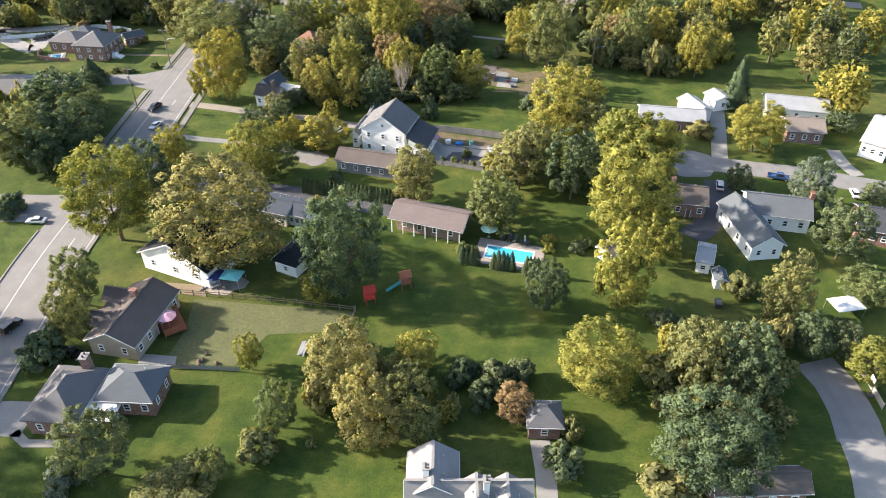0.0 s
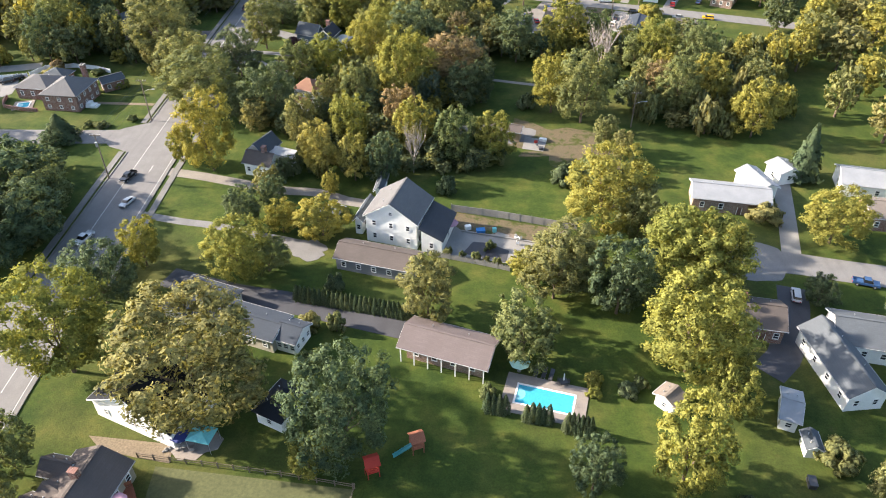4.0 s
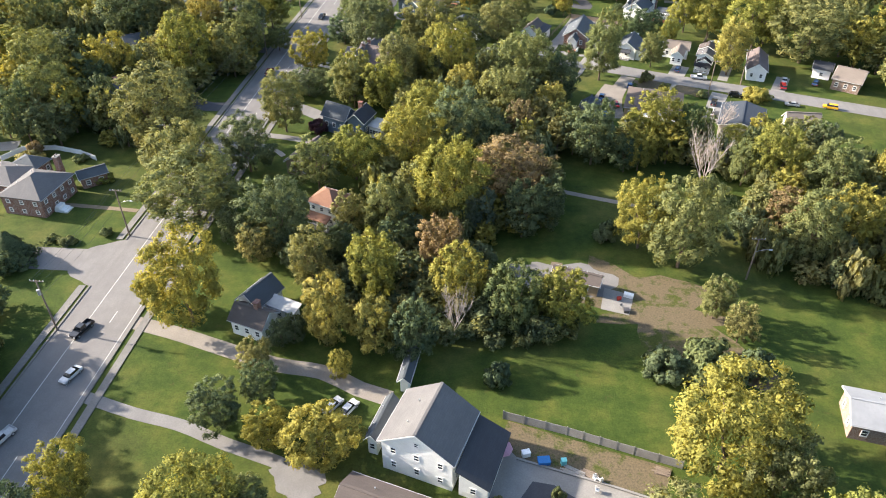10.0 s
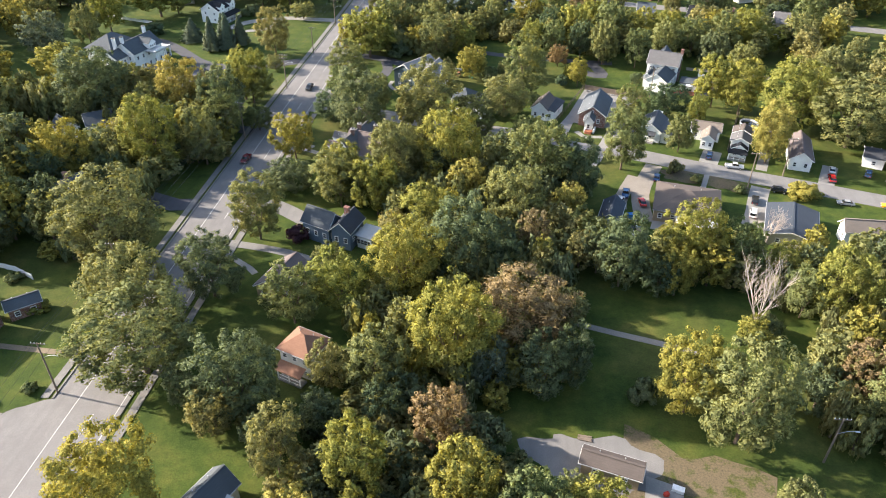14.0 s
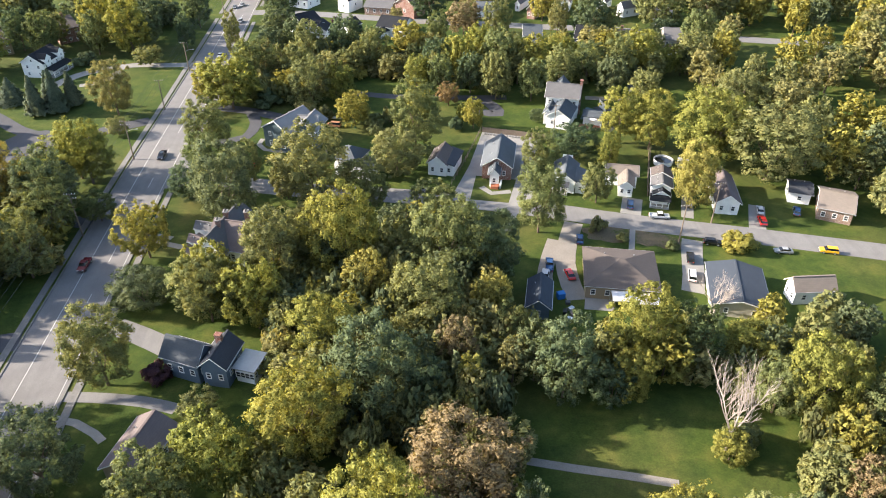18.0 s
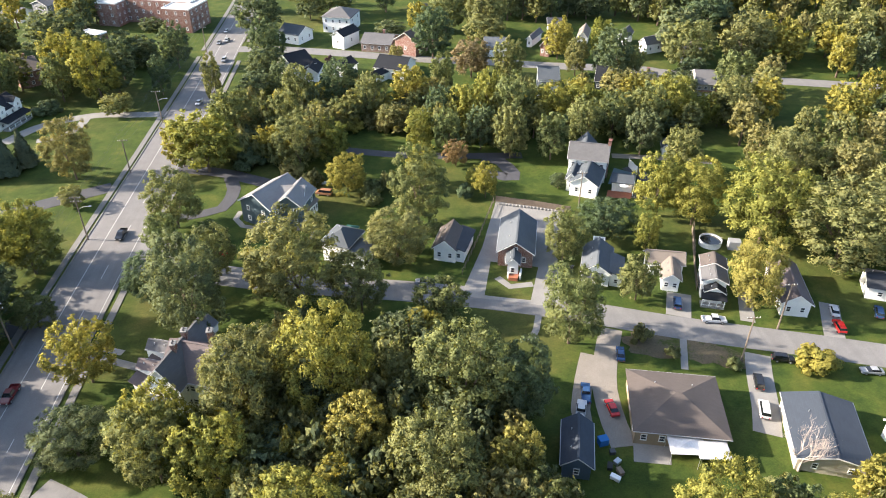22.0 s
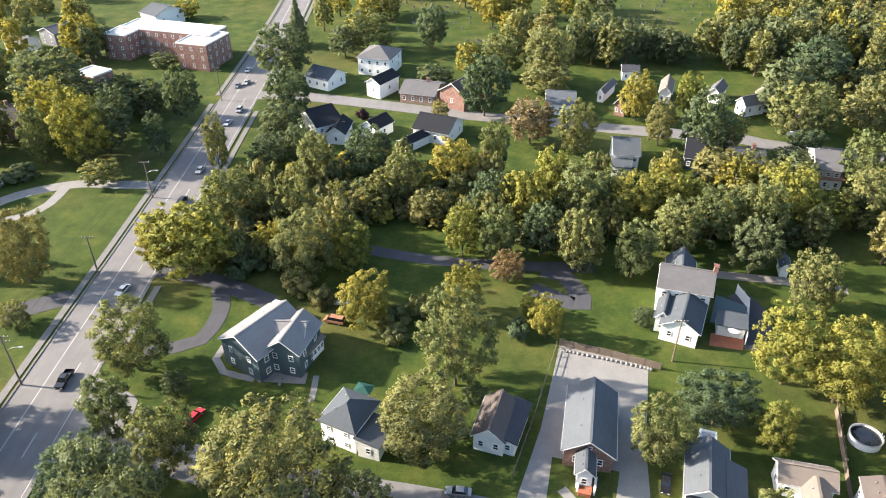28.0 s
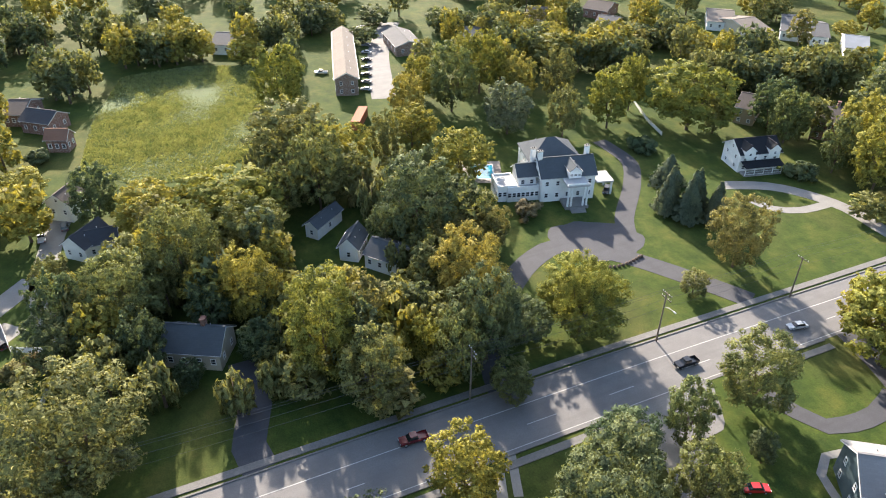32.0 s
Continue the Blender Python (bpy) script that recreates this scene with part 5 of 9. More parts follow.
patch("bare_ground", 45.1, 263.4, 6.0, 3.2, WORN, "brown bare front yard", "bare earth", 0.027, -17, 16, 0.3)
patch("driveway_apron", -28.4, 134.8, 4.2, 2.6, STREET, "worn grey paved apron beside a long garage", "driveway", 0.046, -20, 19, 0.25)

# ---- houses ----
h = house("brick_house", "long brick ranch house with grey hipped shingle roofs", -50.8, 64.9)
wing(h, -50.8, 64.9, 85.1, 10.0, 7.5, 2.9, 5.2, "grey", "brick", kind='hip', win=(4, 2))
wing(h, -42.5, 66.8, -3.4, 8.2, 6.8, 2.9, 5.0, "bluegrey", "brick", kind='hip', win=(3, 2))
chimney_at(h, -49.5, 69.3, 5.6, WALL['brick'], 1.0)
h = house("ranch_house", "long ranch house with a weathered brown-grey shingle roof", -47.4, 80.9)
wing(h, -47.4, 80.9, 78.7, 13.3, 8.3, 2.9, 5.0, "brown", "beige", kind='gable', win=(5, 2), door='front', chimney='mid')
wing(h, -49.6, 81.4, -29.1, 4.5, 5.6, 2.7, 4.2, "brown", "beige", win=(1, 1))
wing(h, -51.2, 85.6, -11.3, 4.6, 3.4, 2.7, 4.2, "brown", "beige", win=(1, 1))
wing(h, -51.6, 80.2, -11.3, 4.0, 3.2, 2.7, 4.0, "brown", "beige", win=(1, 1))
h = house("white_house", "white one-and-a-half-storey house with a black shingle roof", -43.4, 97.4)
wing(h, -43.4, 97.4, 66.0, 9.4, 14.8, 3.4, 7.2, "black", "white", win=(3, 3), gable_window=True)
dormer(h, -44.0, 94.0, -24.0, 4.6, 'black', 'white', 1.8, 3.4, 1.3)
h = house("garage", "low garage with a black hipped shingle roof", -25.4, 97.0, "garage")
wing(h, -25.4, 97.0, 64.0, 6.7, 5.1, 2.5, 4.2, "black", "white", kind='hip', win=(1, 1))
h = house("long_house", "long low house with a dark grey shingle roof", -36.9, 115.9)
wing(h, -42.6, 118.2, -22.0, 10.4, 8.6, 2.6, 3.7, "blue", "cream", kind="hip", win=(3, 2))
wing(h, -33.2, 113.0, -20.0, 11.4, 6.4, 2.7, 3.7, "blue", "cream", win=(4, 1))
wing(h, -26.4, 110.8, -20.0, 4.2, 5.2, 2.5, 3.9, "blue", "white", win=(3, 3))
h = house("barn", "long garage barn with a mauve shingle roof and porch posts", -2.1, 108.2, "barn")
wing(h, -2.1, 108.2, -19.2, 14.4, 7.3, 2.9, 4.6, "mauve", "tanbrick", win=(4, 1), over=1.2)
for _k in range(7):
    part('post', boxed(14.4 * (_k / 6.6 - 0.455), -3.52, 1.45, 0.15, 0.15, 2.9), TRIM, h, m=pose(0, 0, 0, 0, 0, -19.2))
h = house("white_house", "tall white two-storey house with a grey gable roof", -11.7, 140.5)
wing(h, -11.7, 140.5, 73.3, 9.4, 10.6, 5.7, 9.2, "grey", "white", win=(3, 3), storeys=2, gable_window=True)
wing(h, -4.4, 138.4, 75.3, 9.7, 4.6, 3.0, 5.0, "darkgrey", "white", kind='shed', win=(1, 1))
wing(h, -18.5, 143.2, 76.2, 7.8, 2.1, 3.0, 4.2, "slate", "white", kind='gable', win=(2, 1))
h = house("garage", "long low garage with a brown shingle roof", -14.7, 129.9, "garage")
wing(h, -14.7, 129.9, -15.8, 14.9, 6.1, 2.6, 4.1, "brown", "grey", win=(5, 1))
h = house("cottage", "small white cottage with a black shingle roof and brick chimney", -42.4, 162.0)
wing(h, -42.4, 162.0, -17.9, 6.7, 5.0, 2.9, 4.8, "brown", "white", win=(3, 2), chimney='mid')
wing(h, -43.0, 167.4, 65.0, 6.6, 5.0, 3.0, 5.2, "slate", "white", win=(2, 1))
wing(h, -38.8, 165.4, -22.1, 6.6, 2.4, 2.6, 3.2, FLATROOF, "white", kind='shed', win=(1, 1))
h = house("shed", "narrow grey-roofed shed with white ends", -16.3, 154.2, "shed")
wing(h, -16.3, 154.2, 84.4, 7.0, 2.0, 2.3, 3.2, "slate", "white", win=(0, 0), door='')
h = house("metal_roof_house", "low brick house with a white metal roof", 53.0, 150.5)
wing(h, 53.0, 150.5, -10.7, 15.0, 7.4, 2.9, 4.4, METALROOF, "tanbrick", win=(4, 2), door='front')
wing(h, 60.1, 155.7, -74.6, 8.4, 5.1, 2.8, 3.8, METALROOF, "white", win=(1, 1))
h = house("garage", "garage with white metal roof and open carport", 67.2, 160.4, "garage")
wing(h, 67.2, 160.4, -74.7, 5.4, 5.3, 2.8, 3.7, METALROOF, "white", win=(1, 1))
h = house("brick_bungalow", "red brick bungalow with a brown shingle roof", 47.2, 115.3)
wing(h, 47.2, 115.3, -10.4, 6.8, 7.5, 2.9, 4.8, "brown", "brick", win=(3, 2), door='front', chimney='left')
h = house("grey_house", "white house with an L-shaped blue-grey shingle roof", 62.5, 111.2)
wing(h, 62.5, 111.2, -12.8, 11.7, 8.2, 3.1, 5.2, "bluegrey", "white", win=(4, 1), chimney='right')
wing(h, 55.6, 105.4, -83.7, 14.6, 6.4, 3.0, 5.1, "bluegrey", "white", win=(4, 2))
h = house("white_house", "low white house with a pale grey roof", 84.1, 156.0)
wing(h, 84.1, 156.0, -13.6, 14.2, 8.1, 2.9, 4.6, METALROOF, "white", win=(3, 1))
wing(h, 81.2, 144.9, -8.4, 8.6, 7.8, 2.9, 4.6, "tan", "brick", win=(3, 1))
h = house("white_house", "white cape house with a pale roof", 97.2, 140.2)
wing(h, 97.2, 140.2, -39.8, 5.9, 16.5, 3.6, 6.6, METALROOF, "white", win=(3, 2))
h = house("brick_house", "brick house with grey shingle roof", 78.6, 106.9)
wing(h, 78.6, 106.9, -20.9, 6.3, 9.2, 3.0, 5.2, "darkgrey", "brick", win=(3, 2))
h = house("shed", "white garden shed with a metal roof", 45.3, 97.3, "shed")
wing(h, 45.3, 97.3, -21.6, 3.0, 6.2, 2.3, 3.4, METALROOF, "white", win=(1, 1))
wing(h, 46.0, 91.6, 83.5, 3.3, 2.3, 2.0, 2.7, "slate", "white", win=(0, 0))
h = house("shed", "small white shed with tan roof", 29.1, 99.0, "shed")
wing(h, 29.1, 99.0, 41.2, 3.2, 3.7, 2.2, 3.0, "tan", "white", win=(0, 1))
h = house("bungalow", "cream bungalow with a pale grey shingle roof and dormers", -1.2, 52.0)
wing(h, -1.2, 52.0, -90.0, 6.4, 6.3, 3.2, 5.4, "pale", "cream", win=(3, 2))
wing(h, 3.0, 49.8, 0.0, 15.1, 3.1, 3.0, 5.0, "pale", "cream", win=(4, 1))
dormer(h, 3.9, 49.2, 90.0, 2.9, 'pale', 'cream', 2.6, 3.4, 1.0)
dormer(h, 7.5, 49.2, 90.0, 2.9, 'pale', 'cream', 2.6, 3.4, 1.0)
chimney_at(h, -2.0, 50.7, 6.4, TRIM, 0.7)
chimney_at(h, 5.0, 49.0, 6.4, TRIM, 0.7)
h = house("pavilion", "square pavilion with a grey pyramid roof", 13.3, 61.6, "pavilion")
wing(h, 13.3, 61.6, -2.1, 4.9, 4.6, 2.6, 4.4, "grey", "brick", kind='hip', win=(1, 1))
h = house("house", "low house with brown shingle roof", 37.6, 51.1)
wing(h, 37.6, 51.1, 1.8, 11.7, 3.9, 3.0, 4.6, "brown", "brick", win=(4, 1))
h = house("brick_house", "brick house with grey hipped roofs and a small pool", -97.8, 194.0)
wing(h, -97.6, 195.0, 84.0, 11.0, 9.8, 4.1, 6.6, "grey", "brick", kind='hip', win=(4, 3), storeys=2)
wing(h, -107.6, 200.2, -8.0, 9.6, 8.6, 3.0, 4.8, "grey", "brick", kind='hip', win=(3, 1))
wing(h, -105.4, 205.4, 80.0, 5.0, 7.0, 3.0, 4.6, "slate", "brick", kind='hip', win=(2, 1))
wing(h, -90.6, 203.2, 40.0, 6.0, 3.6, 2.4, 3.6, "slate", "brick", win=(2, 1))
chimney_at(h, -96.0, 201.4, 7.2, WALL['brick'], 1.0)
part("entry_steps", box(box(boxed(0, 0, 0.3, 2.2, 2.0, 0.6), 0.6, 0, 0.15, 2.2, 2.0, 0.3), -0.4, 0, 0.9, 0.9, 2.0, 0.6), TRIM, h, m=pose(-92.0 + 97.8, 192.6 - 194.0, 0, 0, 0, -6))
tagged(part("terrace_wall", strip(bmesh.new(), smooth_line([(-115.6, 197.2), (-113.8, 191.8), (-107.0, 189.9), (-104.2, 189.6)]), 0.3, 0.0, 0.9), WALL["brick"]), "low red brick wall round a pool terrace", "wall", kind="structure")
h = house("house", "grey house half hidden behind trees", -106.7, 165.2)
wing(h, -106.7, 165.2, 0.0, 7.6, 10.2, 3.0, 5.2, "grey", "blue", win=(3, 2))
h = house("white_house", "white two-storey house with a rust-orange shingle roof", -38.1, 194.5)
wing(h, -37.4, 195.0, -22.3, 6.6, 6.0, 4.6, 6.6, "rust", "white", kind="hip", win=(3, 2), storeys=2)
porch(h, -38.8, 191.2, -22.3, 4.6, 1.6, 2.2, "rust")
h = house("blue_house", "blue-grey house with a dark roof and white sunroom", -43.4, 232.5)
wing(h, -43.4, 232.5, -25.0, 7.3, 5.3, 4.0, 6.6, "slate", "blue", win=(3, 2))
wing(h, -37.9, 231.2, 74.6, 6.8, 4.9, 4.2, 6.4, "darkgrey", "blue", win=(2, 2), chimney='mid')
wing(h, -33.5, 230.6, -21.1, 4.0, 4.6, 2.9, 3.1, FLATROOF, "white", kind='shed', win=(4, 3))
h = house("victorian_house", "tall grey victorian house with steep cross gables", -42.3, 263.2)
wing(h, -42.3, 263.2, 71.0, 12.4, 6.6, 5.7, 9.6, "grey", "white", win=(3, 2), storeys=2, gable_window=True)
wing(h, -39.6, 263.0, -19.0, 9.0, 9.6, 5.7, 9.4, "mauve", "white", win=(4, 2), storeys=2, gable_window=True)
wing(h, -46.4, 263.6, 71.0, 9.5, 4.0, 3.4, 5.4, "mauve", "white", kind='shed', win=(4, 1))
wing(h, -45.6, 259.0, -19.0, 6.4, 4.0, 2.9, 4.1, "slate", "white", kind='hip', win=(7, 4))
dormer(h, -46.2, 266.6, 161.0, 4.6, 'grey', 'white', 2.6, 4.4, 1.6)
dormer(h, -47.0, 262.6, 161.0, 4.4, 'mauve', 'white', 2.4, 4.0, 1.4)
dormer(h, -40.0, 269.4, 71.0, 5.8, 'grey', 'white', 3.2, 4.0, 1.4)
chimney_at(h, -42.6, 262.0, 10.6, WALL['brick'])
chimney_at(h, -41.6, 265.0, 10.6, WALL['brick'])
chimney_at(h, -37.6, 264.6, 10.6, WALL['brick'])
h = house("house", "low house with a mauve shingle roof", -46.5, 214.5)
wing(h, -46.5, 214.5, 72.4, 9.7, 6.7, 3.0, 5.2, "mauve", "tan", win=(4, 2))
h = house("ranch_house", "wide ranch house with a large brown hipped roof and white awnings", 33.3, 250.2)
wing(h, 33.3, 250.2, -12.5, 14.0, 13.1, 2.9, 5.0, "brown", "tan", kind='hip', win=(5, 3))
h = house("blue_house", "white house with a dark blue-grey shingle roof", 53.0, 243.2)
wing(h, 53.4, 243.4, 72.4, 13.2, 10.4, 2.6, 3.9, "blue", "cream", win=(3, 2))
h = house("shed", "grey-blue garage with steep roof", 16.4, 243.9, "garage")
wing(h, 16.4, 243.9, 75.5, 8.5, 4.7, 2.8, 4.6, "blue", "blue", win=(1, 1))
h = house("beige_house", "cream house with a pale roof", 66.7, 241.9)
wing(h, 66.7, 241.9, -1.4, 8.1, 4.3, 3.0, 5.0, "tan", "white", win=(2, 2))
h = house("brick_hall", "small red brick hall with a blue-grey gable roof", 17.4, 298.2)
wing(h, 17.4, 298.2, 76.7, 13.2, 7.7, 3.4, 6.0, "bluegrey", "brick", win=(4, 2), gable_window=True)
wing(h, 15.2, 290.3, 78.0, 4.0, 2.9, 3.2, 4.6, "slate", "white", win=(0, 1))
h = house("grey_house", "small white house with a brown-grey shingle roof", 3.3, 299.0)
wing(h, 3.3, 299.0, 70.9, 8.5, 5.3, 3.0, 5.2, "brown", "white", win=(2, 2))
wing(h, 6.3, 298.7, 68.6, 8.8, 3.0, 2.8, 3.6, "darkgrey", "white", kind='shed', win=(1, 1))
h = house("white_house", "small white house with a grey shingle roof", 32.3, 288.1)
wing(h, 31.8, 289.0, 71.4, 9.8, 6.0, 3.0, 5.0, "bluegrey", "white", win=(3, 1))
wing(h, 35.2, 286.9, 71.4, 7.2, 3.0, 2.4, 3.5, "bluegrey", "white", kind="shed", win=(2, 1))
wing(h, 33.6, 294.6, 71.4, 2.0, 2.4, 3.6, 3.6, FLATROOF, "white", kind="flat", win=(0, 1), over=0)
porch(h, 29.6, 284.4, -18.6, 3.6, 1.6, 2.2, "darkgrey")
h = house("cottage", "small cream cottage with a pinkish tan roof", 45.7, 285.3)
wing(h, 45.2, 288.4, -14.0, 7.8, 4.4, 2.8, 4.5, "tan", "white", win=(3, 1))
wing(h, 45.0, 284.2, 73.0, 6.4, 3.9, 2.7, 4.1, "tan", "white", win=(2, 2))
h = house("white_house", "white house with porch and brown-grey roof", 52.3, 282.0)
wing(h, 53.2, 284.2, 71.9, 4.0, 5.0, 4.3, 5.5, "brown", "white", win=(2, 2))
wing(h, 51.8, 280.2, 71.9, 4.6, 4.9, 4.0, 5.1, "grey", "white", win=(2, 2))
wing(h, 51.2, 278.0, 71.9, 3.0, 4.0, 2.7, 3.9, "black", "white", win=(0, 2))
porch(h, 50.5, 276.4, -18.0, 4.2, 1.8, 2.0, "black", posts=4)
h = house("bungalow", "bungalow with a tan-grey roof and white porch", 65.7, 278.2)
wing(h, 65.7, 278.2, 75.9, 13.5, 5.7, 2.9, 4.9, "mauve", "white", win=(3, 2))
h = house("garage", "small white garage with dark roof", 83.6, 277.9, "garage")
wing(h, 83.6, 277.9, -22.9, 5.3, 6.8, 2.6, 3.8, "darkgrey", "white", win=(1, 1))
h = house("bungalow", "cream brick bungalow with a tan roof", 88.4, 271.2)
wing(h, 88.4, 271.2, -29.6, 7.6, 10.8, 2.9, 4.8, "tan", "tanbrick", win=(3, 2))
h = house("grey_house", "large two-storey blue-grey house with a pale grey roof", -34.4, 317.2)
wing(h, -34.4, 317.2, 54.0, 11.6, 9.5, 5.2, 8.0, "pale", "greenblue", win=(3, 2), storeys=2)
wing(h, -29.2, 315.9, 72.5, 8.8, 6.6, 5.2, 7.6, "pale", "greenblue", win=(2, 2), storeys=2)
wing(h, -31.3, 317.3, -5.2, 8.9, 8.7, 5.0, 7.2, "pale", "greenblue", win=(2, 1), storeys=2)
h = house("white_house", "two-storey white house with a grey hipped roof and garage", -18.4, 299.7)
wing(h, -18.4, 299.7, 63.2, 7.5, 6.6, 4.4, 6.4, "slate", "white", kind='hip', win=(2, 2), storeys=2)
wing(h, -14.6, 296.8, 71.7, 5.7, 4.1, 3.0, 3.9, "bluegrey", "white", kind='shed', win=(1, 1))
h = house("farmhouse", "white two-storey farmhouse with grey gable roofs and chimneys", 40.8, 330.0)
wing(h, 40.6, 329.8, -18.5, 9.8, 7.2, 5.6, 8.6, "grey", "white", win=(4, 2), storeys=2, chimney='right')
wing(h, 39.5, 324.6, 64.4, 13.3, 7.1, 3.4, 5.6, "slate", "white", win=(3, 2))
wing(h, 41.2, 334.6, 71.5, 6.4, 5.6, 5.2, 8.0, "slate", "white", win=(2, 1), storeys=2)
wing(h, 36.3, 325.8, 66.0, 8.7, 3.0, 3.0, 4.8, "slate", "white", win=(2, 1))
h = house("white_house", "white house with a dark roof by the far street", -37.1, 409.2)
wing(h, -37.1, 409.2, 34.2, 8.5, 13.7, 4.6, 7.4, "black", "white", win=(3, 2), storeys=2)
wing(h, -31.2, 405.3, 82.1, 9.4, 5.7, 3.0, 5.0, "black", "white", win=(1, 1))
h = house("garage", "white garage with black roof", -21.1, 408.1, "garage")
wing(h, -21.1, 408.1, 52.2, 8.0, 6.2, 3.0, 5.0, "black", "white", win=(1, 1))
h = house("white_house", "white bungalow with a black roof by the far street", -4.1, 406.5)
wing(h, -4.1, 406.5, -23.8, 11.1, 11.5, 3.4, 6.0, "black", "white", win=(4, 2))
h = house("shed", "small dark-roofed shed beside house", -10.3, 400.2, "shed")
wing(h, -10.3, 400.2, 47.5, 10.2, 4.2, 2.4, 3.6, "black", "white", win=(0, 0))
h = house("white_house", "large white two-storey house", -23.3, 459.9)
wing(h, -23.3, 459.9, -17.1, 11.9, 12.9, 5.8, 8.4, "grey", "white", win=(4, 2), storeys=2, kind='hip')
h = house("garage", "white two-storey garage with dark roof", -21.2, 438.7, "garage")
wing(h, -21.2, 438.7, 55.1, 10.4, 6.0, 4.6, 6.4, "black", "white", win=(1, 1), storeys=1)
h = house("white_house", "white house with slate roof", -40.0, 446.2)
wing(h, -40.0, 446.2, -32.1, 9.7, 9.7, 3.4, 5.8, "slate", "white", win=(3, 2))
h = house("ranch_house", "low ranch house with grey roof", -8.7, 435.1)
wing(h, -8.7, 435.1, -16.6, 11.6, 12.6, 3.0, 5.0, "grey", "tanbrick", win=(4, 2), chimney='mid')
h = house("brick_hall", "red brick hall with arched gable front", 2.5, 428.7)
wing(h, 2.5, 428.7, 54.6, 9.1, 9.5, 5.0, 8.0, "brown", "brick", win=(2, 1))
h = house("house", "white house with a blue-grey roof", 32.7, 426.1)
wing(h, 32.7, 426.1, -8.9, 9.0, 12.0, 3.2, 5.2, "bluegrey", "white", win=(3, 2))
h = house("garage", "small garage with grey gable roof", 48.4, 434.8, "garage")
wing(h, 48.4, 434.8, 58.4, 11.3, 2.7, 2.8, 4.2, "grey", "white", win=(0, 1))
h = house("brick_house", "brick and white house with grey roof", 53.2, 425.8)
wing(h, 53.2, 425.8, 56.7, 16.1, 4.0, 3.4, 6.0, "grey", "brick", win=(2, 2))
h = house("garage", "white double garage with dark roof", 59.6, 451.2, "garage")
wing(h, 59.6, 451.2, -10.9, 5.9, 6.7, 3.0, 4.4, "darkgrey", "white", win=(2, 1))
h = house("house", "small white house beyond the far street", 66.7, 433.7)
wing(h, 66.7, 433.7, 69.9, 11.7, 4.1, 3.4, 5.6, "tan", "white", win=(2, 2))
h = house("house", "small white house beyond the far street", 81.7, 431.4)
wing(h, 81.7, 431.4, 56.4, 9.3, 4.2, 3.4, 5.6, "grey", "white", win=(2, 2))
h = house("house", "small white house beyond the far street", 88.2, 421.3)
wing(h, 88.2, 421.3, 21.8, 8.2, 4.7, 3.4, 5.6, "grey", "white", win=(2, 2))
h = house("house", "small white house beyond the far street", 94.2, 425.4)
wing(h, 94.2, 425.4, 78.8, 8.2, 4.7, 3.4, 5.6, "tan", "white", win=(2, 2))
h = house("house", "dark-roofed house under trees", 98.2, 409.3)
wing(h, 98.2, 409.3, -28.6, 6.5, 12.3, 3.4, 6.2, "darkgrey", "blue", win=(3, 1))
wing(h, 100.4, 416.6, 73.5, 10.8, 3.0, 4.0, 6.6, "brown", "blue", win=(1, 1))
h = house("grey_house", "grey-roofed white house by the far street", 43.4, 389.3)
wing(h, 43.4, 389.3, -8.6, 6.9, 11.4, 4.6, 7.0, "slate", "white", win=(3, 2), storeys=2)
wing(h, 41.5, 383.6, -17.7, 5.2, 6.6, 3.0, 4.0, "slate", "white", kind='shed', win=(2, 1))
h = house("house", "dark-roofed bungalow by the far street", 61.8, 390.4)
wing(h, 61.8, 390.4, -20.0, 4.8, 12.6, 3.2, 6.0, "black", "darkblue", win=(2, 2))
h = house("house", "dark-roofed bungalow by the far street", 72.9, 384.4)
wing(h, 72.9, 384.4, -11.2, 8.1, 13.4, 3.4, 6.0, "darkgrey", "cream", win=(3, 2), chimney='mid')
h = house("white_house", "two-storey white house with grey roof and red porch", 90.5, 380.5)
wing(h, 90.5, 380.5, -14.2, 6.2, 12.4, 5.0, 7.4, "grey", "cream", win=(3, 2), storeys=2)
wing(h, 90.1, 375.8, -12.3, 5.7, 4.5, 2.8, 3.5, "rust", "white", kind='shed', win=(2, 1))
h = house("shed", "small white garden shed by trees", 64.3, 340.3, "shed")
wing(h, 64.3, 340.3, 74.7, 4.4, 2.3, 2.2, 3.2, "slate", "white", win=(0, 0))
h = house("school", "large flat-roofed red brick school with white parapet", -97.5, 479.0, "school")
wing(h, -97.5, 479.0, -17.0, 36.0, 11.0, 9.0, 9.0, FLATROOF, "brick", kind='flat', win=(11, 2), storeys=3, over=0)
wing(h, -84.0, 467.5, 73.0, 15.0, 11.5, 8.6, 8.6, FLATROOF, "brick", kind='flat', win=(4, 3), storeys=3, over=0)
wing(h, -114.0, 476.0, 73.0, 10.0, 9.0, 8.6, 8.6, FLATROOF, "brick", kind='flat', win=(3, 2), storeys=3, over=0)
h = house("annex", "low annex with a white flat roof", -115.2, 448.7, "annex")
wing(h, -115.2, 448.7, -27.8, 9.0, 7.6, 3.6, 3.6, FLATROOF, "brick", kind='flat', win=(2, 1), over=0)
h = house("grey_house", "grey house beside the school", -144.9, 491.5)
wing(h, -144.9, 491.5, 59.6, 10.2, 9.7, 4.8, 6.6, "grey", "grey", win=(3, 2), storeys=2)
h = house("white_house", "white house beside the school", -154.9, 483.5)
wing(h, -154.9, 483.5, -20.2, 9.7, 8.1, 3.2, 5.0, "grey", "white", win=(2, 1))
h = house("white_house", "white house with grey roof", -114.5, 517.4)
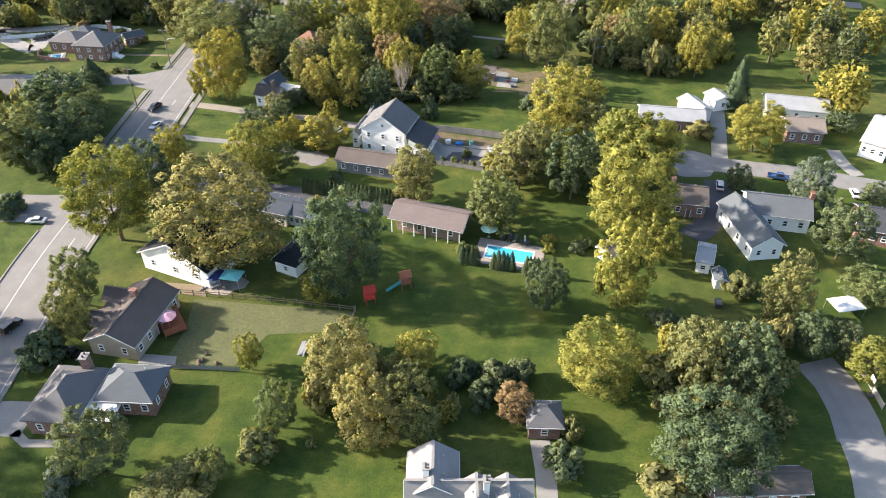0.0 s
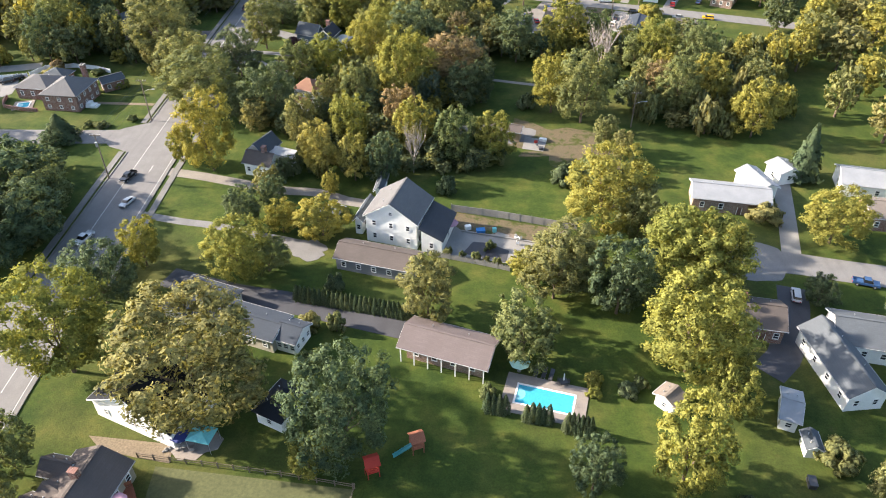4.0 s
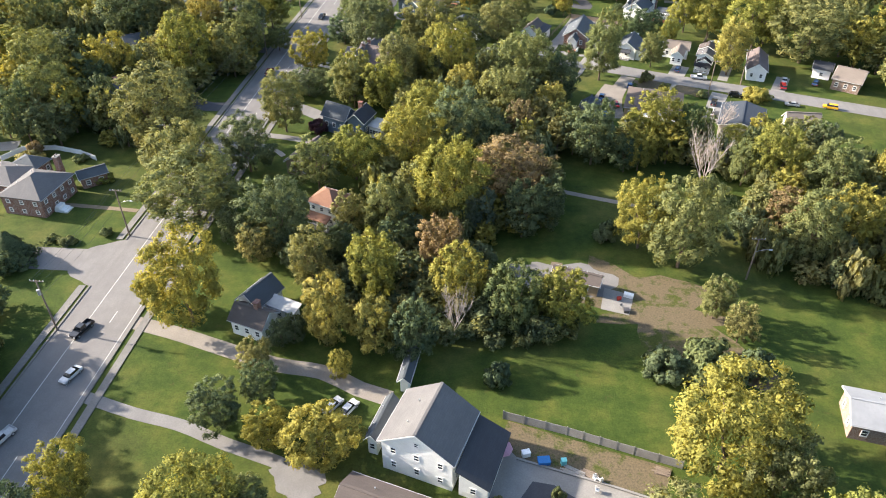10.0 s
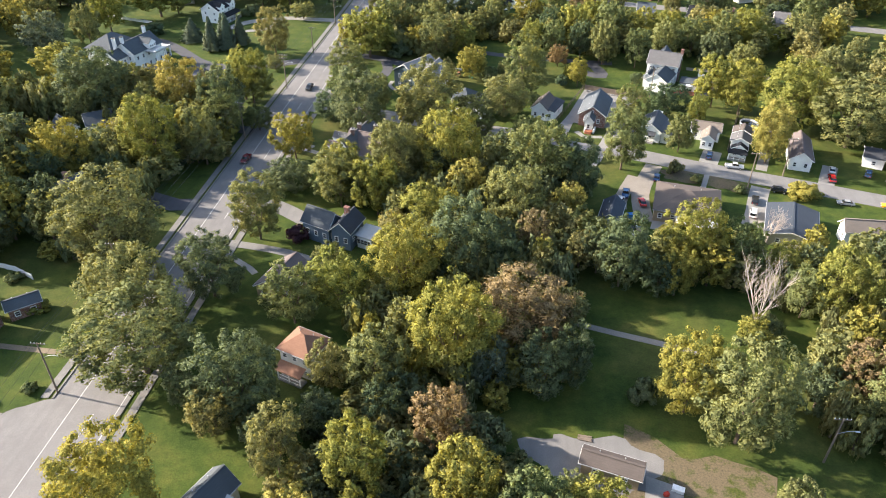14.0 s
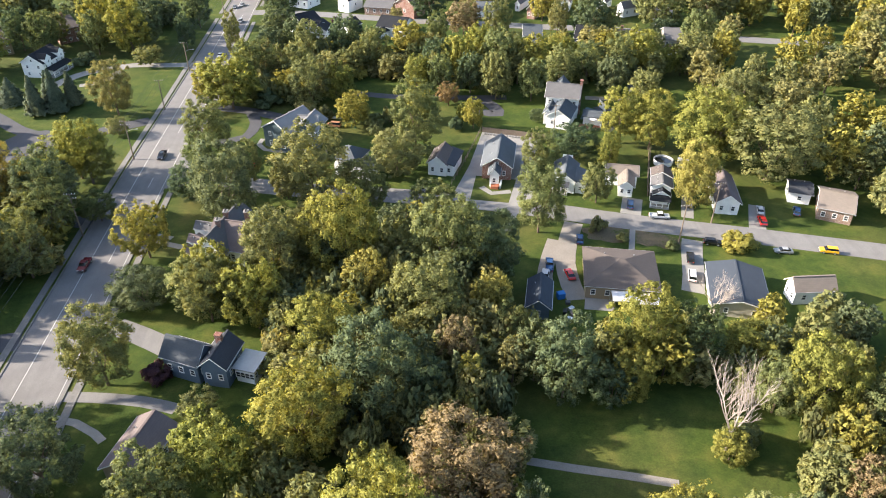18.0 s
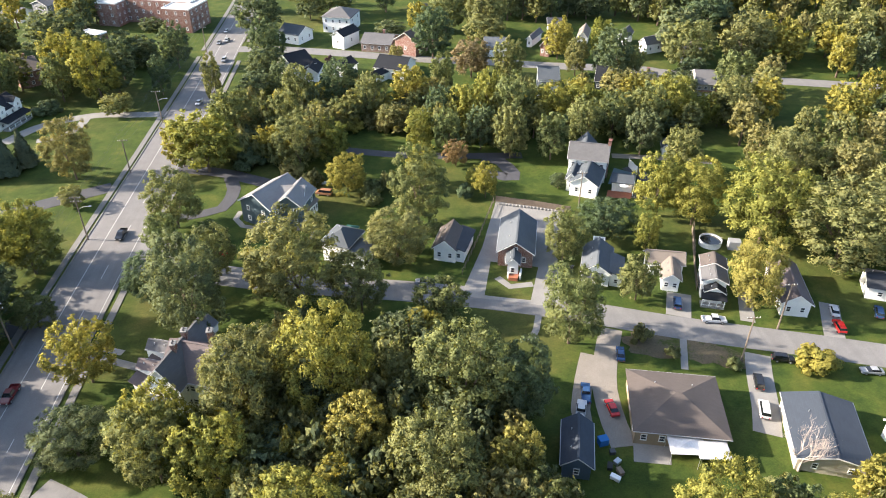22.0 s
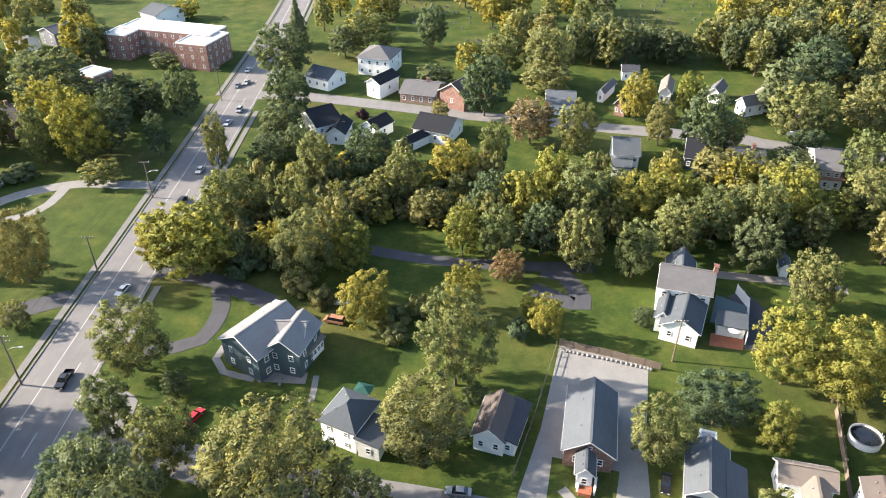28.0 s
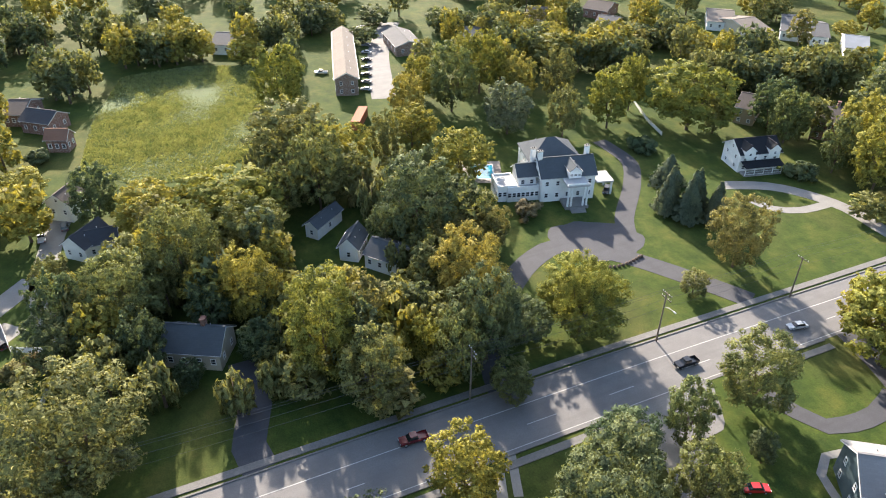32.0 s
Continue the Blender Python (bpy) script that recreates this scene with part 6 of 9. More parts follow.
wing(h, -114.5, 517.4, -36.4, 11.0, 13.9, 4.6, 7.0, "slate", "white", win=(2, 2))
h = house("mansion", "large white mansion with columned portico and grey hipped roof", -124.9, 324.6)
wing(h, -124.9, 324.6, 75.0, 13.4, 8.6, 6.0, 9.2, "slate", "white", kind='gable', win=(5, 2), storeys=2)
wing(h, -134.4, 326.6, 75.0, 13.0, 11.0, 6.0, 9.6, "slate", "white", kind='hip', win=(4, 3), storeys=2)
wing(h, -128.6, 316.4, 75.0, 5.0, 6.0, 5.4, 7.4, "slate", "white", kind='gable', win=(2, 1), storeys=2)
wing(h, -126.6, 314.6, 75.0, 7.4, 3.4, 3.2, 3.2, FLATROOF, "white", kind='flat', win=(7, 3), over=0)
wing(h, -129.4, 311.6, 75.0, 4.6, 6.4, 3.5, 3.5, FLATROOF, "white", kind='flat', win=(4, 4), over=0)
dormer(h, -121.9, 324.8, -15.0, 6.3, 'slate', 'white', 3.0, 5.0, 1.5, 3)
chimney_at(h, -126.4, 318.8, 11.0, TRIM)
chimney_at(h, -129.0, 318.6, 10.6, TRIM)
chimney_at(h, -124.6, 330.2, 11.0, TRIM)
h = house("white_house", "white house with dark roof and gingerbread porch", -117.7, 375.8)
wing(h, -117.7, 375.8, 76.5, 11.6, 8.3, 4.6, 7.2, "black", "white", win=(4, 2), storeys=2, gable_window=True)
dormer(h, -114.6, 378.4, -14.0, 4.0, 'black', 'white', 3.0, 4.4, 1.8, 1)
dormer(h, -116.2, 372.0, -14.0, 4.0, 'black', 'white', 3.0, 4.4, 1.8, 1)
porch(h, -112.6, 374.6, 76.0, 10.0, 2.4, 2.3, "black", posts=5)
h = house("brick_house", "brick house with brown-grey roof", -123.8, 410.5)
wing(h, -123.8, 410.5, 38.8, 8.2, 14.7, 5.0, 7.4, "brown", "brick", win=(3, 2), storeys=2, chimney='mid')
h = house("house", "house half hidden behind trees", -140.3, 397.8)
wing(h, -140.3, 397.8, 33.3, 6.1, 12.8, 4.6, 7.0, "brown", "tan", win=(2, 2), storeys=2)
h = house("apartment_building", "long apartment building with a stepped tan roof", -211.5, 300.9, "apartments")
wing(h, -211.5, 300.9, -16.7, 17.6, 7.6, 5.2, 7.2, "tan", "tanbrick", win=(6, 2), storeys=2)
wing(h, -228.3, 305.9, -16.7, 17.6, 7.6, 4.7, 6.7, "tan", "tanbrick", win=(6, 2), storeys=2)
wing(h, -245.1, 310.9, -16.7, 17.6, 7.6, 4.2, 6.2, "tan", "tanbrick", win=(6, 2), storeys=2)
h = house("apartment_building", "apartment building with a grey roof", -239.4, 331.3, "apartments")
wing(h, -239.4, 331.3, -6.3, 18.9, 10.2, 3.4, 5.2, "grey", "tanbrick", win=(4, 2))
h = house("white_house", "white house with brown-grey gable roof", -161.3, 220.2)
wing(h, -161.3, 220.2, -35.6, 6.9, 6.3, 4.4, 6.6, "brown", "white", win=(2, 2), gable_window=True)
h = house("white_house", "white house with dark grey cross-gable roof", -143.8, 223.5)
wing(h, -143.8, 223.5, -43.6, 8.4, 6.2, 3.2, 5.6, "darkgrey", "white", win=(2, 2))
wing(h, -142.7, 226.2, 87.8, 6.5, 5.6, 3.0, 5.2, "darkgrey", "white", win=(3, 1))
h = house("house", "house with a dark grey shingle roof and a dormer", -102.3, 238.8)
wing(h, -102.3, 238.8, 60.0, 10.3, 7.8, 3.4, 6.4, "slate", "cream", win=(4, 2), chimney='mid')
h = house("cottage", "small cottage with slate roof between trees", -120.8, 272.0)
wing(h, -120.8, 272.0, -37.0, 7.1, 4.7, 3.0, 5.4, "slate", "white", win=(2, 1))
wing(h, -114.1, 277.1, 35.8, 7.8, 7.5, 3.2, 5.2, "slate", "white", win=(3, 2))
h = house("garage", "grey-roofed garage under trees", -132.3, 269.3, "garage")
wing(h, -132.3, 269.3, -52.0, 9.7, 3.9, 2.8, 4.2, "slate", "white", win=(1, 1))
h = house("house", "house at the edge of the neighbourhood", -214.1, 215.5)
wing(h, -214.1, 215.5, 50.2, 9.8, 8.6, 3.4, 5.6, "darkgrey", "brick", win=(3, 2))
h = house("house", "house at the edge of the neighbourhood", -224.4, 210.0)
wing(h, -224.4, 210.0, 65.7, 6.1, 12.4, 3.4, 5.6, "brown", "brick", win=(3, 2))
h = house("house", "house at the edge of the neighbourhood", -263.7, 276.0)
wing(h, -263.7, 276.0, 59.4, 11.1, 15.4, 3.4, 5.6, "grey", "white", win=(3, 2))
h = house("house", "house at the edge of the neighbourhood", -235.1, 357.3)
wing(h, -235.1, 357.3, 65.9, 7.1, 12.5, 3.4, 5.6, "bluegrey", "white", win=(3, 2))
h = house("house", "house at the edge of the neighbourhood", -216.0, 457.5)
wing(h, -216.0, 457.5, 48.9, 10.4, 20.3, 3.4, 5.6, "tan", "white", win=(3, 2))
h = house("house", "house at the edge of the neighbourhood", -203.2, 456.8)
wing(h, -203.2, 456.8, 85.7, 10.4, 22.4, 3.4, 5.6, "tan", "cream", win=(3, 2))
h = house("house", "house at the edge of the neighbourhood", -196.2, 475.7)
wing(h, -196.2, 475.7, 42.1, 8.7, 25.9, 3.4, 5.6, "grey", "white", win=(3, 2))
h = house("house", "house at the edge of the neighbourhood", -186.9, 477.9)
wing(h, -186.9, 477.9, 48.1, 6.6, 21.9, 3.4, 5.6, "grey", "white", win=(3, 2))
h = house("house", "house at the edge of the neighbourhood", -169.8, 477.4)
wing(h, -169.8, 477.4, 43.0, 8.0, 17.8, 3.4, 5.6, METALROOF, "white", win=(3, 2))
h = house("house", "house at the edge of the neighbourhood", -198.4, 219.1)
wing(h, -198.4, 219.1, 65.6, 6.1, 5.2, 3.4, 5.6, "rust", "brick", win=(3, 2))
h = house("house", "house at the edge of the neighbourhood", -226.9, 412.2)
wing(h, -226.9, 412.2, 40.8, 8.6, 15.0, 3.4, 5.6, "grey", "brick", win=(3, 2))
h = house("house", "house at the edge of the neighbourhood", -246.5, 422.5)
wing(h, -246.5, 422.5, 33.3, 10.9, 14.4, 3.4, 5.6, "brown", "brick", win=(3, 2))
h = house("house", "house at the edge of the neighbourhood", -249.1, 393.7)
wing(h, -249.1, 393.7, 55.7, 8.8, 14.3, 3.4, 5.6, "grey", "white", win=(3, 2))

# ---- cemetery ----

def headstones(area, count, seed):
    rnd = random.Random(seed)
    bm = bmesh.new()
    x0, y0, x1, y1 = area
    for k in range(count):
        x, y = x0 + (x1 - x0) * rnd.random(), y0 + (y1 - y0) * (int(rnd.random() * 14) + rnd.uniform(0, 0.12)) / 14
        box(bm, x, y, 0.08, 0.9, 0.45, 0.18)
        box(bm, x, y, 0.55, 0.7, 0.22, rnd.uniform(0.7, 1.1))
    return tagged(new("headstones", mesh_of("headstones", bm, CONCRETE)), "rows of pale grey headstones on a far lawn", "headstone", kind="stuff")


headstones((-24, 490, 34, 600), 110, 3)
headstones((62, 505, 122, 600), 80, 4)


# ---- gardens, yards and small things ----
swimming_pool(11.7, 99.9, -15.5, 8.7, 4.0, 1.7)
parasol(8.4, 105.3, CANVAS["mint"], "pale mint garden parasol beside the pool", 1.6)
parasol(14.7, 102.8, CANVAS["white"], "closed white parasol beside the pool", 1.4, 2.2, 8, True)
lounger(10.8, 104.5, -20)
lounger(12.0, 104.3, -20)
lounger(13.0, 103.9, -20)
garden_table(14.7, 102.8, 10, DARKMETAL, 1.1, 1.1)
garden_chair(14.1, 103.1, 70, DARKMETAL, "dark metal garden chair by the pool")
garden_chair(15.3, 102.8, -70, DARKMETAL, "dark metal garden chair by the pool")
tagged(poly_slab("patio", [(-40.1, 91.0), (-39.3, 93.0), (-36.3, 93.7), (-34.3, 93.8), (-32.7, 92.4), (-33.1, 90.7), (-34.7, 90.1), (-35.6, 88.9), (-38.0, 88.9)], 0.06, 0.15, POOLDECK), "pale flagstone patio with curved edge", "patio", kind="structure")
parasol(-37.9, 91.8, CANVAS["navy"], "dark navy garden parasol on a patio", 1.7)
canopy(-35.0, 91.4, -12, 3.4, 2.8, CANVAS["aqua"], "aqua pop-up shade canopy on a patio")
garden_table(-37.1, 90.9, 20)
garden_chair(-38.2, 90.5, 20, GREYWOOD, "grey wooden garden chair on a patio")
garden_chair(-36.3, 90.3, 190, GREYWOOD, "grey wooden garden chair on a patio")
garden_chair(-36.1, 91.3, 100, GREYWOOD, "grey wooden garden chair on a patio")
boulders("stone_border", "grey stones along a patio edge", -39.5, 90.4, 7, 1.2, 3)
tagged(poly_slab("planting_bed", [(-51.4, 92.7), (-39.3, 91.4), (-38.9, 88.4), (-43.5, 89.2), (-49.0, 90.5)], 0.03, 0.1, EARTH), "brown bare planting bed behind a house", "bare earth", kind="structure")
play_tower(-11.9, 87.2, 20, CANVAS["red"], None, "bright red wooden play tower on a lawn")
play_tower(-6.3, 91.0, 200, REDWOOD, SLIDE, "red-brown play tower with a teal slide")
fence("rail_fence", "weathered wooden rail fence across a lawn", [(-43.3, 89.2), (-34.4, 88.1), (-23.7, 86.6), (-14.2, 84.9)], 1.1, WOOD, "rail", 2.4)
fence("rail_fence", "weathered wooden rail fence across a lawn", [(-14.0, 84.9), (-14.7, 78.8), (-15.3, 74.6)], 1.1, WOOD, "rail", 2.4)
fence("picket_fence", "pale wooden picket fence between two gardens", [(-40.1, 72.4), (-35.0, 72.2), (-29.6, 71.8)], 1.0, GREYWOOD, "picket", 2.4)
deck(-42.3, 81.6, -58, 5.2, 3.4)
parasol(-42.4, 80.8, CANVAS["pink"], "faded pink parasol over a wooden deck", 1.5, 3.1)
tagged(poly_slab("patio", [(-45.1, 75.4), (-39.6, 74.8), (-39.3, 72.9), (-44.9, 73.4)], 0.06, 0.15, CONCRETE), "small concrete patio behind a house", "patio", kind="structure")
boulders("brush_heap", "heap of cut branches and garden waste", -34.7, 73.8, 9, 1.6, 5, 0.4, BARK)
stack("board_heap", "pale corrugated sheets lying on grass", -21.0, 76.5, 80, 10, 3.2, METALROOF)
h = house("sunroom", "white lean-to sunroom with pale roof beside a brick house", -45.9, 63.7, "sunroom")
wing(h, -45.9, 63.7, 20.0, 4.2, 3.4, 2.5, 2.8, FLATROOF, "white", kind="shed", win=(3, 2))
boulders("garden_stones", "pale clump of garden stones on grass", -47.8, 53.4, 6, 0.9, 9)
basketball_hoop(59.7, 67.2, 170)
fence("board_fence", "low wooden board fence beside a court", [(59.7, 73.8), (60.6, 70.4), (60.2, 64.7)], 1.2, GREYWOOD, "board", 2.4)
canopy(63.8, 84.5, 10, 4.8, 3.4, CANVAS["white"], "white tent canopy behind trees", 2.0)
crate("riding_mower", "small dark riding mower parked on grass", 44.4, 86.3, 80, 1.6, 1.0, 0.8, DARKMETAL, "mower")
tagged(poly_slab("yard_earth", [(-1.3, 147.1), (20.6, 141.1), (18.7, 136.3), (11.2, 138.0), (-0.2, 140.9), (-2.3, 143.4)], 0.035, 0.12, WORN), "dry brown grass strip beside a fence", "bare earth", kind="structure")
tagged(poly_slab("yard_slab", [(-2.1, 143.4), (-0.0, 141.0), (11.6, 137.7), (19.3, 135.4), (16.5, 130.7), (8.8, 131.0), (-3.5, 133.7)], 0.055, 0.15, CONCRETE), "stained concrete yard with stored lumber", "patio", kind="structure")
tagged(poly_slab("pool_cover", [(2.1, 137.4), (4.9, 137.1), (8.7, 134.7), (7.9, 131.3), (0.1, 133.9)], 0.075, 0.12, DARKTAR), "dark tarpaulin over an old pool", "tarpaulin", kind="structure")
part("yard_edge", strip(bmesh.new(), smooth_line([(-0.0, 140.7), (5.8, 139.2), (11.4, 137.8), (19.0, 135.6)]), 0.3, 0.0, 0.3), CONCRETE, None)
tagged(scene.objects["yard_edge"], "low concrete edging wall in a yard", "wall", kind="structure")
fence("panel_fence", "grey weathered wooden panel fence beside a lawn", [(-2.0, 147.4), (6.8, 145.4), (15.6, 142.9), (21.8, 141.2)], 1.7, GREYWOOD, "board", 2.6)
fence("picket_fence", "pale weathered picket fence along a yard", [(-6.2, 133.3), (1.8, 131.0), (8.4, 128.9)], 1.3, GREYWOOD, "picket", 2.0)
parasol(-2.1, 140.8, CANVAS["pink"], "pink and white striped parasol in a yard", 1.5)
crate("white_cooler", "white plastic cooler box in a yard", 1.2, 141.4, 20, 1.1, 0.8, 0.8, TRIM)
crate("blue_tarp_heap", "blue tarpaulin over a small heap", 3.6, 140.5, 10, 1.6, 1.1, 0.6, CANVAS["blue"], "tarpaulin")
crate("blue_bin", "small blue plastic bin in a yard", 6.2, 140.5, 10, 0.7, 0.6, 0.9, CANVAS["aqua"], "bin")
stack("lumber_stack", "stack of pale lumber on concrete", 7.5, 139.3, -20, 12, 3.4, GREYWOOD)
stack("lumber_stack", "stack of pale lumber on concrete", 9.6, 139.1, -25, 8, 2.6, WOOD)
garden_chair(10.2, 138.4, 30)
garden_chair(10.9, 138.2, 200)
garden_chair(10.3, 136.6, 80)
stack("wood_rack", "wooden rack and pallets beside a fence", 19.1, 140.4, -15, 12, 2.4, WOOD)
h = house("shed", "long low shed with a brown shingle roof beside trees", 9.9, 177.9, "shed")
wing(h, 9.9, 177.9, -16.1, 8.7, 3.5, 2.4, 3.4, "brown", "tan", win=(2, 0))
tagged(poly_slab("slab", [(14.9, 178.1), (19.8, 176.4), (18.4, 171.2), (13.8, 172.4)], 0.06, 0.15, CONCRETE), "pale concrete slab with stored things", "patio", kind="structure")
crate("lounge_seat", "pale outdoor seat on a slab", 18.8, 176.0, -20, 1.6, 0.8, 0.6, TRIM, "seat")
crate("red_crate", "red plastic crate on a slab", 17.1, 175.1, 20, 0.7, 0.5, 0.5, CANVAS["red"])
crate("fire_pit", "dark round fire pit on a slab", 18.0, 172.1, 0, 0.9, 0.9, 0.5, DARKMETAL, "fire pit")
garden_chair(17.3, 172.8, 40, GREYWOOD, "grey garden chair on a slab")
stack("lumber_stack", "loose boards beside a shed", 6.9, 183.9, -10, 6, 2.2, WOOD)
crate("entry_steps", "red-carpeted entrance steps with white walls", 15.1, 288.5, -17, 1.8, 2.4, 0.7, REDWOOD, "steps")
crate("step_wall", "white low wall beside entrance steps", 14.3, 289.4, -17, 0.3, 2.4, 1.1, TRIM, "wall")
crate("step_wall", "white low wall beside entrance steps", 16.5, 288.7, -17, 0.3, 2.4, 1.1, TRIM, "wall")
tagged(poly_slab("lawn_panel", [(11.4, 294.4), (20.7, 291.6), (17.1, 281.0), (8.6, 283.3)], 0.062, 0.1, GRASS), "small green front lawn before a brick hall", "lawn", kind="structure")
way("path", [(11.9, 288.8), (13.9, 285.6), (18.5, 286.0)], 1.6, CONCRETE, "curved concrete entrance path", "path", 0.075)
fence("board_fence", "brown wooden board fence behind a parking lot", [(16.2, 318.7), (24.5, 315.7), (32.2, 312.4)], 1.6, WOOD, "board", 2.4)
fence("board_fence", "dark wooden fence beside a parking lot", [(15.6, 318.3), (9.7, 302.0), (5.1, 290.4)], 1.4, WOOD, "rail", 2.4)
fence("board_fence", "grey wooden fence between gardens", [(57.0, 302.6), (52.6, 290.4), (49.5, 281.3)], 1.5, WOOD, "board", 2.4)
fence("board_fence", "dark wooden fence between back gardens", [(58.3, 305.0), (53.5, 292.2)], 1.4, WOOD, "rail", 2.4)
hedge_stones("stone_row", "row of pale boulders along a parking lot fence", [(16.8, 317.2), (23.8, 314.9), (30.6, 312.4)], 0.7, 0.36, CONCRETE)
round_pool(58.6, 296.8)
crate("garden_shed", "small grey metal garden shed on grass", 62.8, 294.7, -15, 2.4, 1.8, 1.9, METALROOF, "shed")
crate("dumpster", "large blue bin behind a house", 21.0, 245.9, 10, 1.4, 1.1, 1.2, CANVAS["blue"], "bin")
crate("yard_clutter", "assorted boxes and scrap in a gravel yard", 21.9, 244.0, 0, 0.8, 0.7, 0.6, DARKMETAL, "clutter")
crate("yard_clutter", "assorted boxes and scrap in a gravel yard", 22.1, 242.2, 35, 1.0, 0.7, 0.6, METAL, "clutter")
crate("yard_clutter", "assorted boxes and scrap in a gravel yard", 20.8, 241.5, 70, 1.1, 0.7, 0.6, RUBBER, "clutter")
crate("yard_clutter", "assorted boxes and scrap in a gravel yard", 22.0, 240.5, 105, 1.2, 0.7, 0.6, WOOD, "clutter")
crate("yard_clutter", "assorted boxes and scrap in a gravel yard", 21.0, 239.5, 140, 1.4, 0.7, 0.6, TRIM, "clutter")
canopy(31.9, 242.6, -8, 4.6, 3.4, CANVAS["white"], "white fabric awning behind a ranch house", 2.4)
canopy(35.6, 241.4, -8, 4.6, 3.4, CANVAS["white"], "white fabric awning behind a ranch house", 2.4)
tagged(poly_slab("patio", [(26.1, 247.2), (31.5, 246.1), (29.8, 241.2), (24.6, 242.3)], 0.06, 0.15, CONCRETE), "concrete patio behind a ranch house", "patio", kind="structure")
garden_chair(27.2, 245.7, 40, DARKMETAL, "dark patio chair behind a house")
garden_chair(29.0, 245.7, 0, DARKMETAL, "dark patio chair behind a house")
garden_chair(30.0, 245.0, -60, DARKMETAL, "dark patio chair behind a house")
way("path", [(-42.3, 319.5), (-43.0, 316.2), (-41.0, 313.0), (-35.4, 311.1)], 1.3, CONCRETE, "curved concrete path round a house corner", "path")
way("path", [(-25.3, 311.8), (-25.3, 308.6), (-25.4, 305.8)], 1.0, CONCRETE, "narrow concrete garden path", "path")
tagged(poly_slab("patio", [(-35.3, 312.6), (-31.2, 313.3), (-26.8, 312.5), (-26.9, 309.9), (-30.6, 310.2), (-34.9, 310.7)], 0.06, 0.15, POOLDECK), "cluttered stone patio beside a house", "patio", kind="structure")
boulders("patio_clutter", "pots and stones on a patio", -32.7, 311.5, 10, 1.8, 21, 0.3)
crate("white_bench", "white garden bench on a lawn", -12.9, 321.2, -10, 1.4, 0.6, 0.5, TRIM, "bench")
crate("canoe", "upturned white canoe lying on grass", -23.9, 331.1, -5, 4.2, 0.8, 0.35, TRIM, "boat")
garden_chair(-18.8, 324.6, 120, CANVAS["green"], "green garden chair on rough grass")
garden_chair(-18.0, 323.8, 120, CANVAS["green"], "green garden chair on rough grass")
h = house("porch", "glazed white porch with a tan lean-to roof", -27.2, 315.3, "porch")
wing(h, -26.6, 316.4, 64.0, 6.0, 2.2, 2.6, 3.5, "tan", "white", kind="shed", win=(5, 1))
canopy(-16.9, 306.6, -20, 2.8, 2.2, CANVAS["forest"], "dark green canopy beside a house", 2.2)
h = house("carport", "flat blue-grey carport roof beside a farmhouse", 47.4, 324.0, "carport")
wing(h, 47.4, 322.6, -18.0, 5.4, 5.0, 2.4, 2.5, "slate", "white", kind="shed", win=(0, 0))
fence("white_fence", "tall white panel fence beside a farmhouse", [(52.5, 333.3), (53.1, 328.9), (48.8, 318.6)], 2.2, TRIM, "board", 2.4)
tagged(poly_slab("patio", [(43.8, 321.7), (49.6, 320.9), (47.9, 317.1), (42.4, 318.4)], 0.06, 0.15, REDWOOD), "red brick patio beside a farmhouse", "patio", kind="structure")
tagged(poly_slab("court", [(48.6, 332.9), (44.7, 324.8), (50.5, 323.0), (53.0, 329.4)], 0.065, 0.15, TEALCOURT), "blue-green painted concrete court beside a farmhouse", "court", kind="structure")
parasol(47.1, 320.6, CANVAS["white"], "white parasol on a brick patio", 1.5)
m = thing("portico", "white columned portico with flat roof and steps", "portico", m=pose(-118.9, 324.0, 0, 0, 0, -15.0))
part("roof", boxed(0.2, 0, 5.75, 4.0, 5.2, 0.5, bevel=0.05), FLATROOF, m)
part("floor", boxed(0.2, 0, 0.35, 4.2, 5.4, 0.7), CONCRETE, m)
for _y in (-2.2, -1.4, 1.4, 2.2):
    part("column", tube(bmesh.new(), (1.9, _y, 0.7), (1.9, _y, 5.5), 0.24, 0.20, 14), TRIM, m)
for _k in range(4):
    part("step", boxed(2.6 + 0.4 * _k, 0, 0.28 - 0.08 * _k, 0.42, 3.4, 0.56 - 0.16 * _k), CONCRETE, m)
part("balustrade", box(boxed(2.05, 0, 6.35, 0.08, 5.0, 0.1), 2.05, 0, 6.15, 0.05, 4.9, 0.35), TRIM, m)
m = thing("porte_cochere", "white pillared carport joined to a mansion", "carport", m=pose(-122.0, 333.4, 0, 0, 0, -15.0))
part("roof", boxed(0, 0, 3.5, 5.2, 4.2, 0.4, bevel=0.05), FLATROOF, m)
for _x in (-2.2, 2.2):
    part("column", boxed(_x, 1.7, 1.65, 0.4, 0.4, 3.3), TRIM, m)

swimming_pool(-141.6, 312.3, 65.5, 6.0, 7.8, 1.8)
fence("white_fence", "white picket fence beside a drive", [(-163.6, 375.3), (-149.9, 369.6), (-140.5, 367.0)], 1.1, TRIM, "picket", 2.4)
hedge_stones("flower_edging", "row of dark clipped edging plants with stones", [(-97.2, 313.6), (-94.6, 316.4), (-94.2, 320.2), (-95.1, 324.5)], 0.8, 0.42, BARK)
fence("white_wall", "white garden wall beside a parking place", [(-131.0, 206.4), (-123.3, 208.3), (-116.4, 209.8)], 1.2, TRIM, "board", 2.5)
fence("white_wall", "curved white garden wall behind a brick house", [(-116.0, 210.2), (-113.6, 214.9), (-106.4, 216.2), (-99.5, 214.6), (-95.0, 212.5)], 1.3, TRIM, "board", 2.5)
car("suv", "black", -120.3, 206.2, -148, "parked behind a brick house")
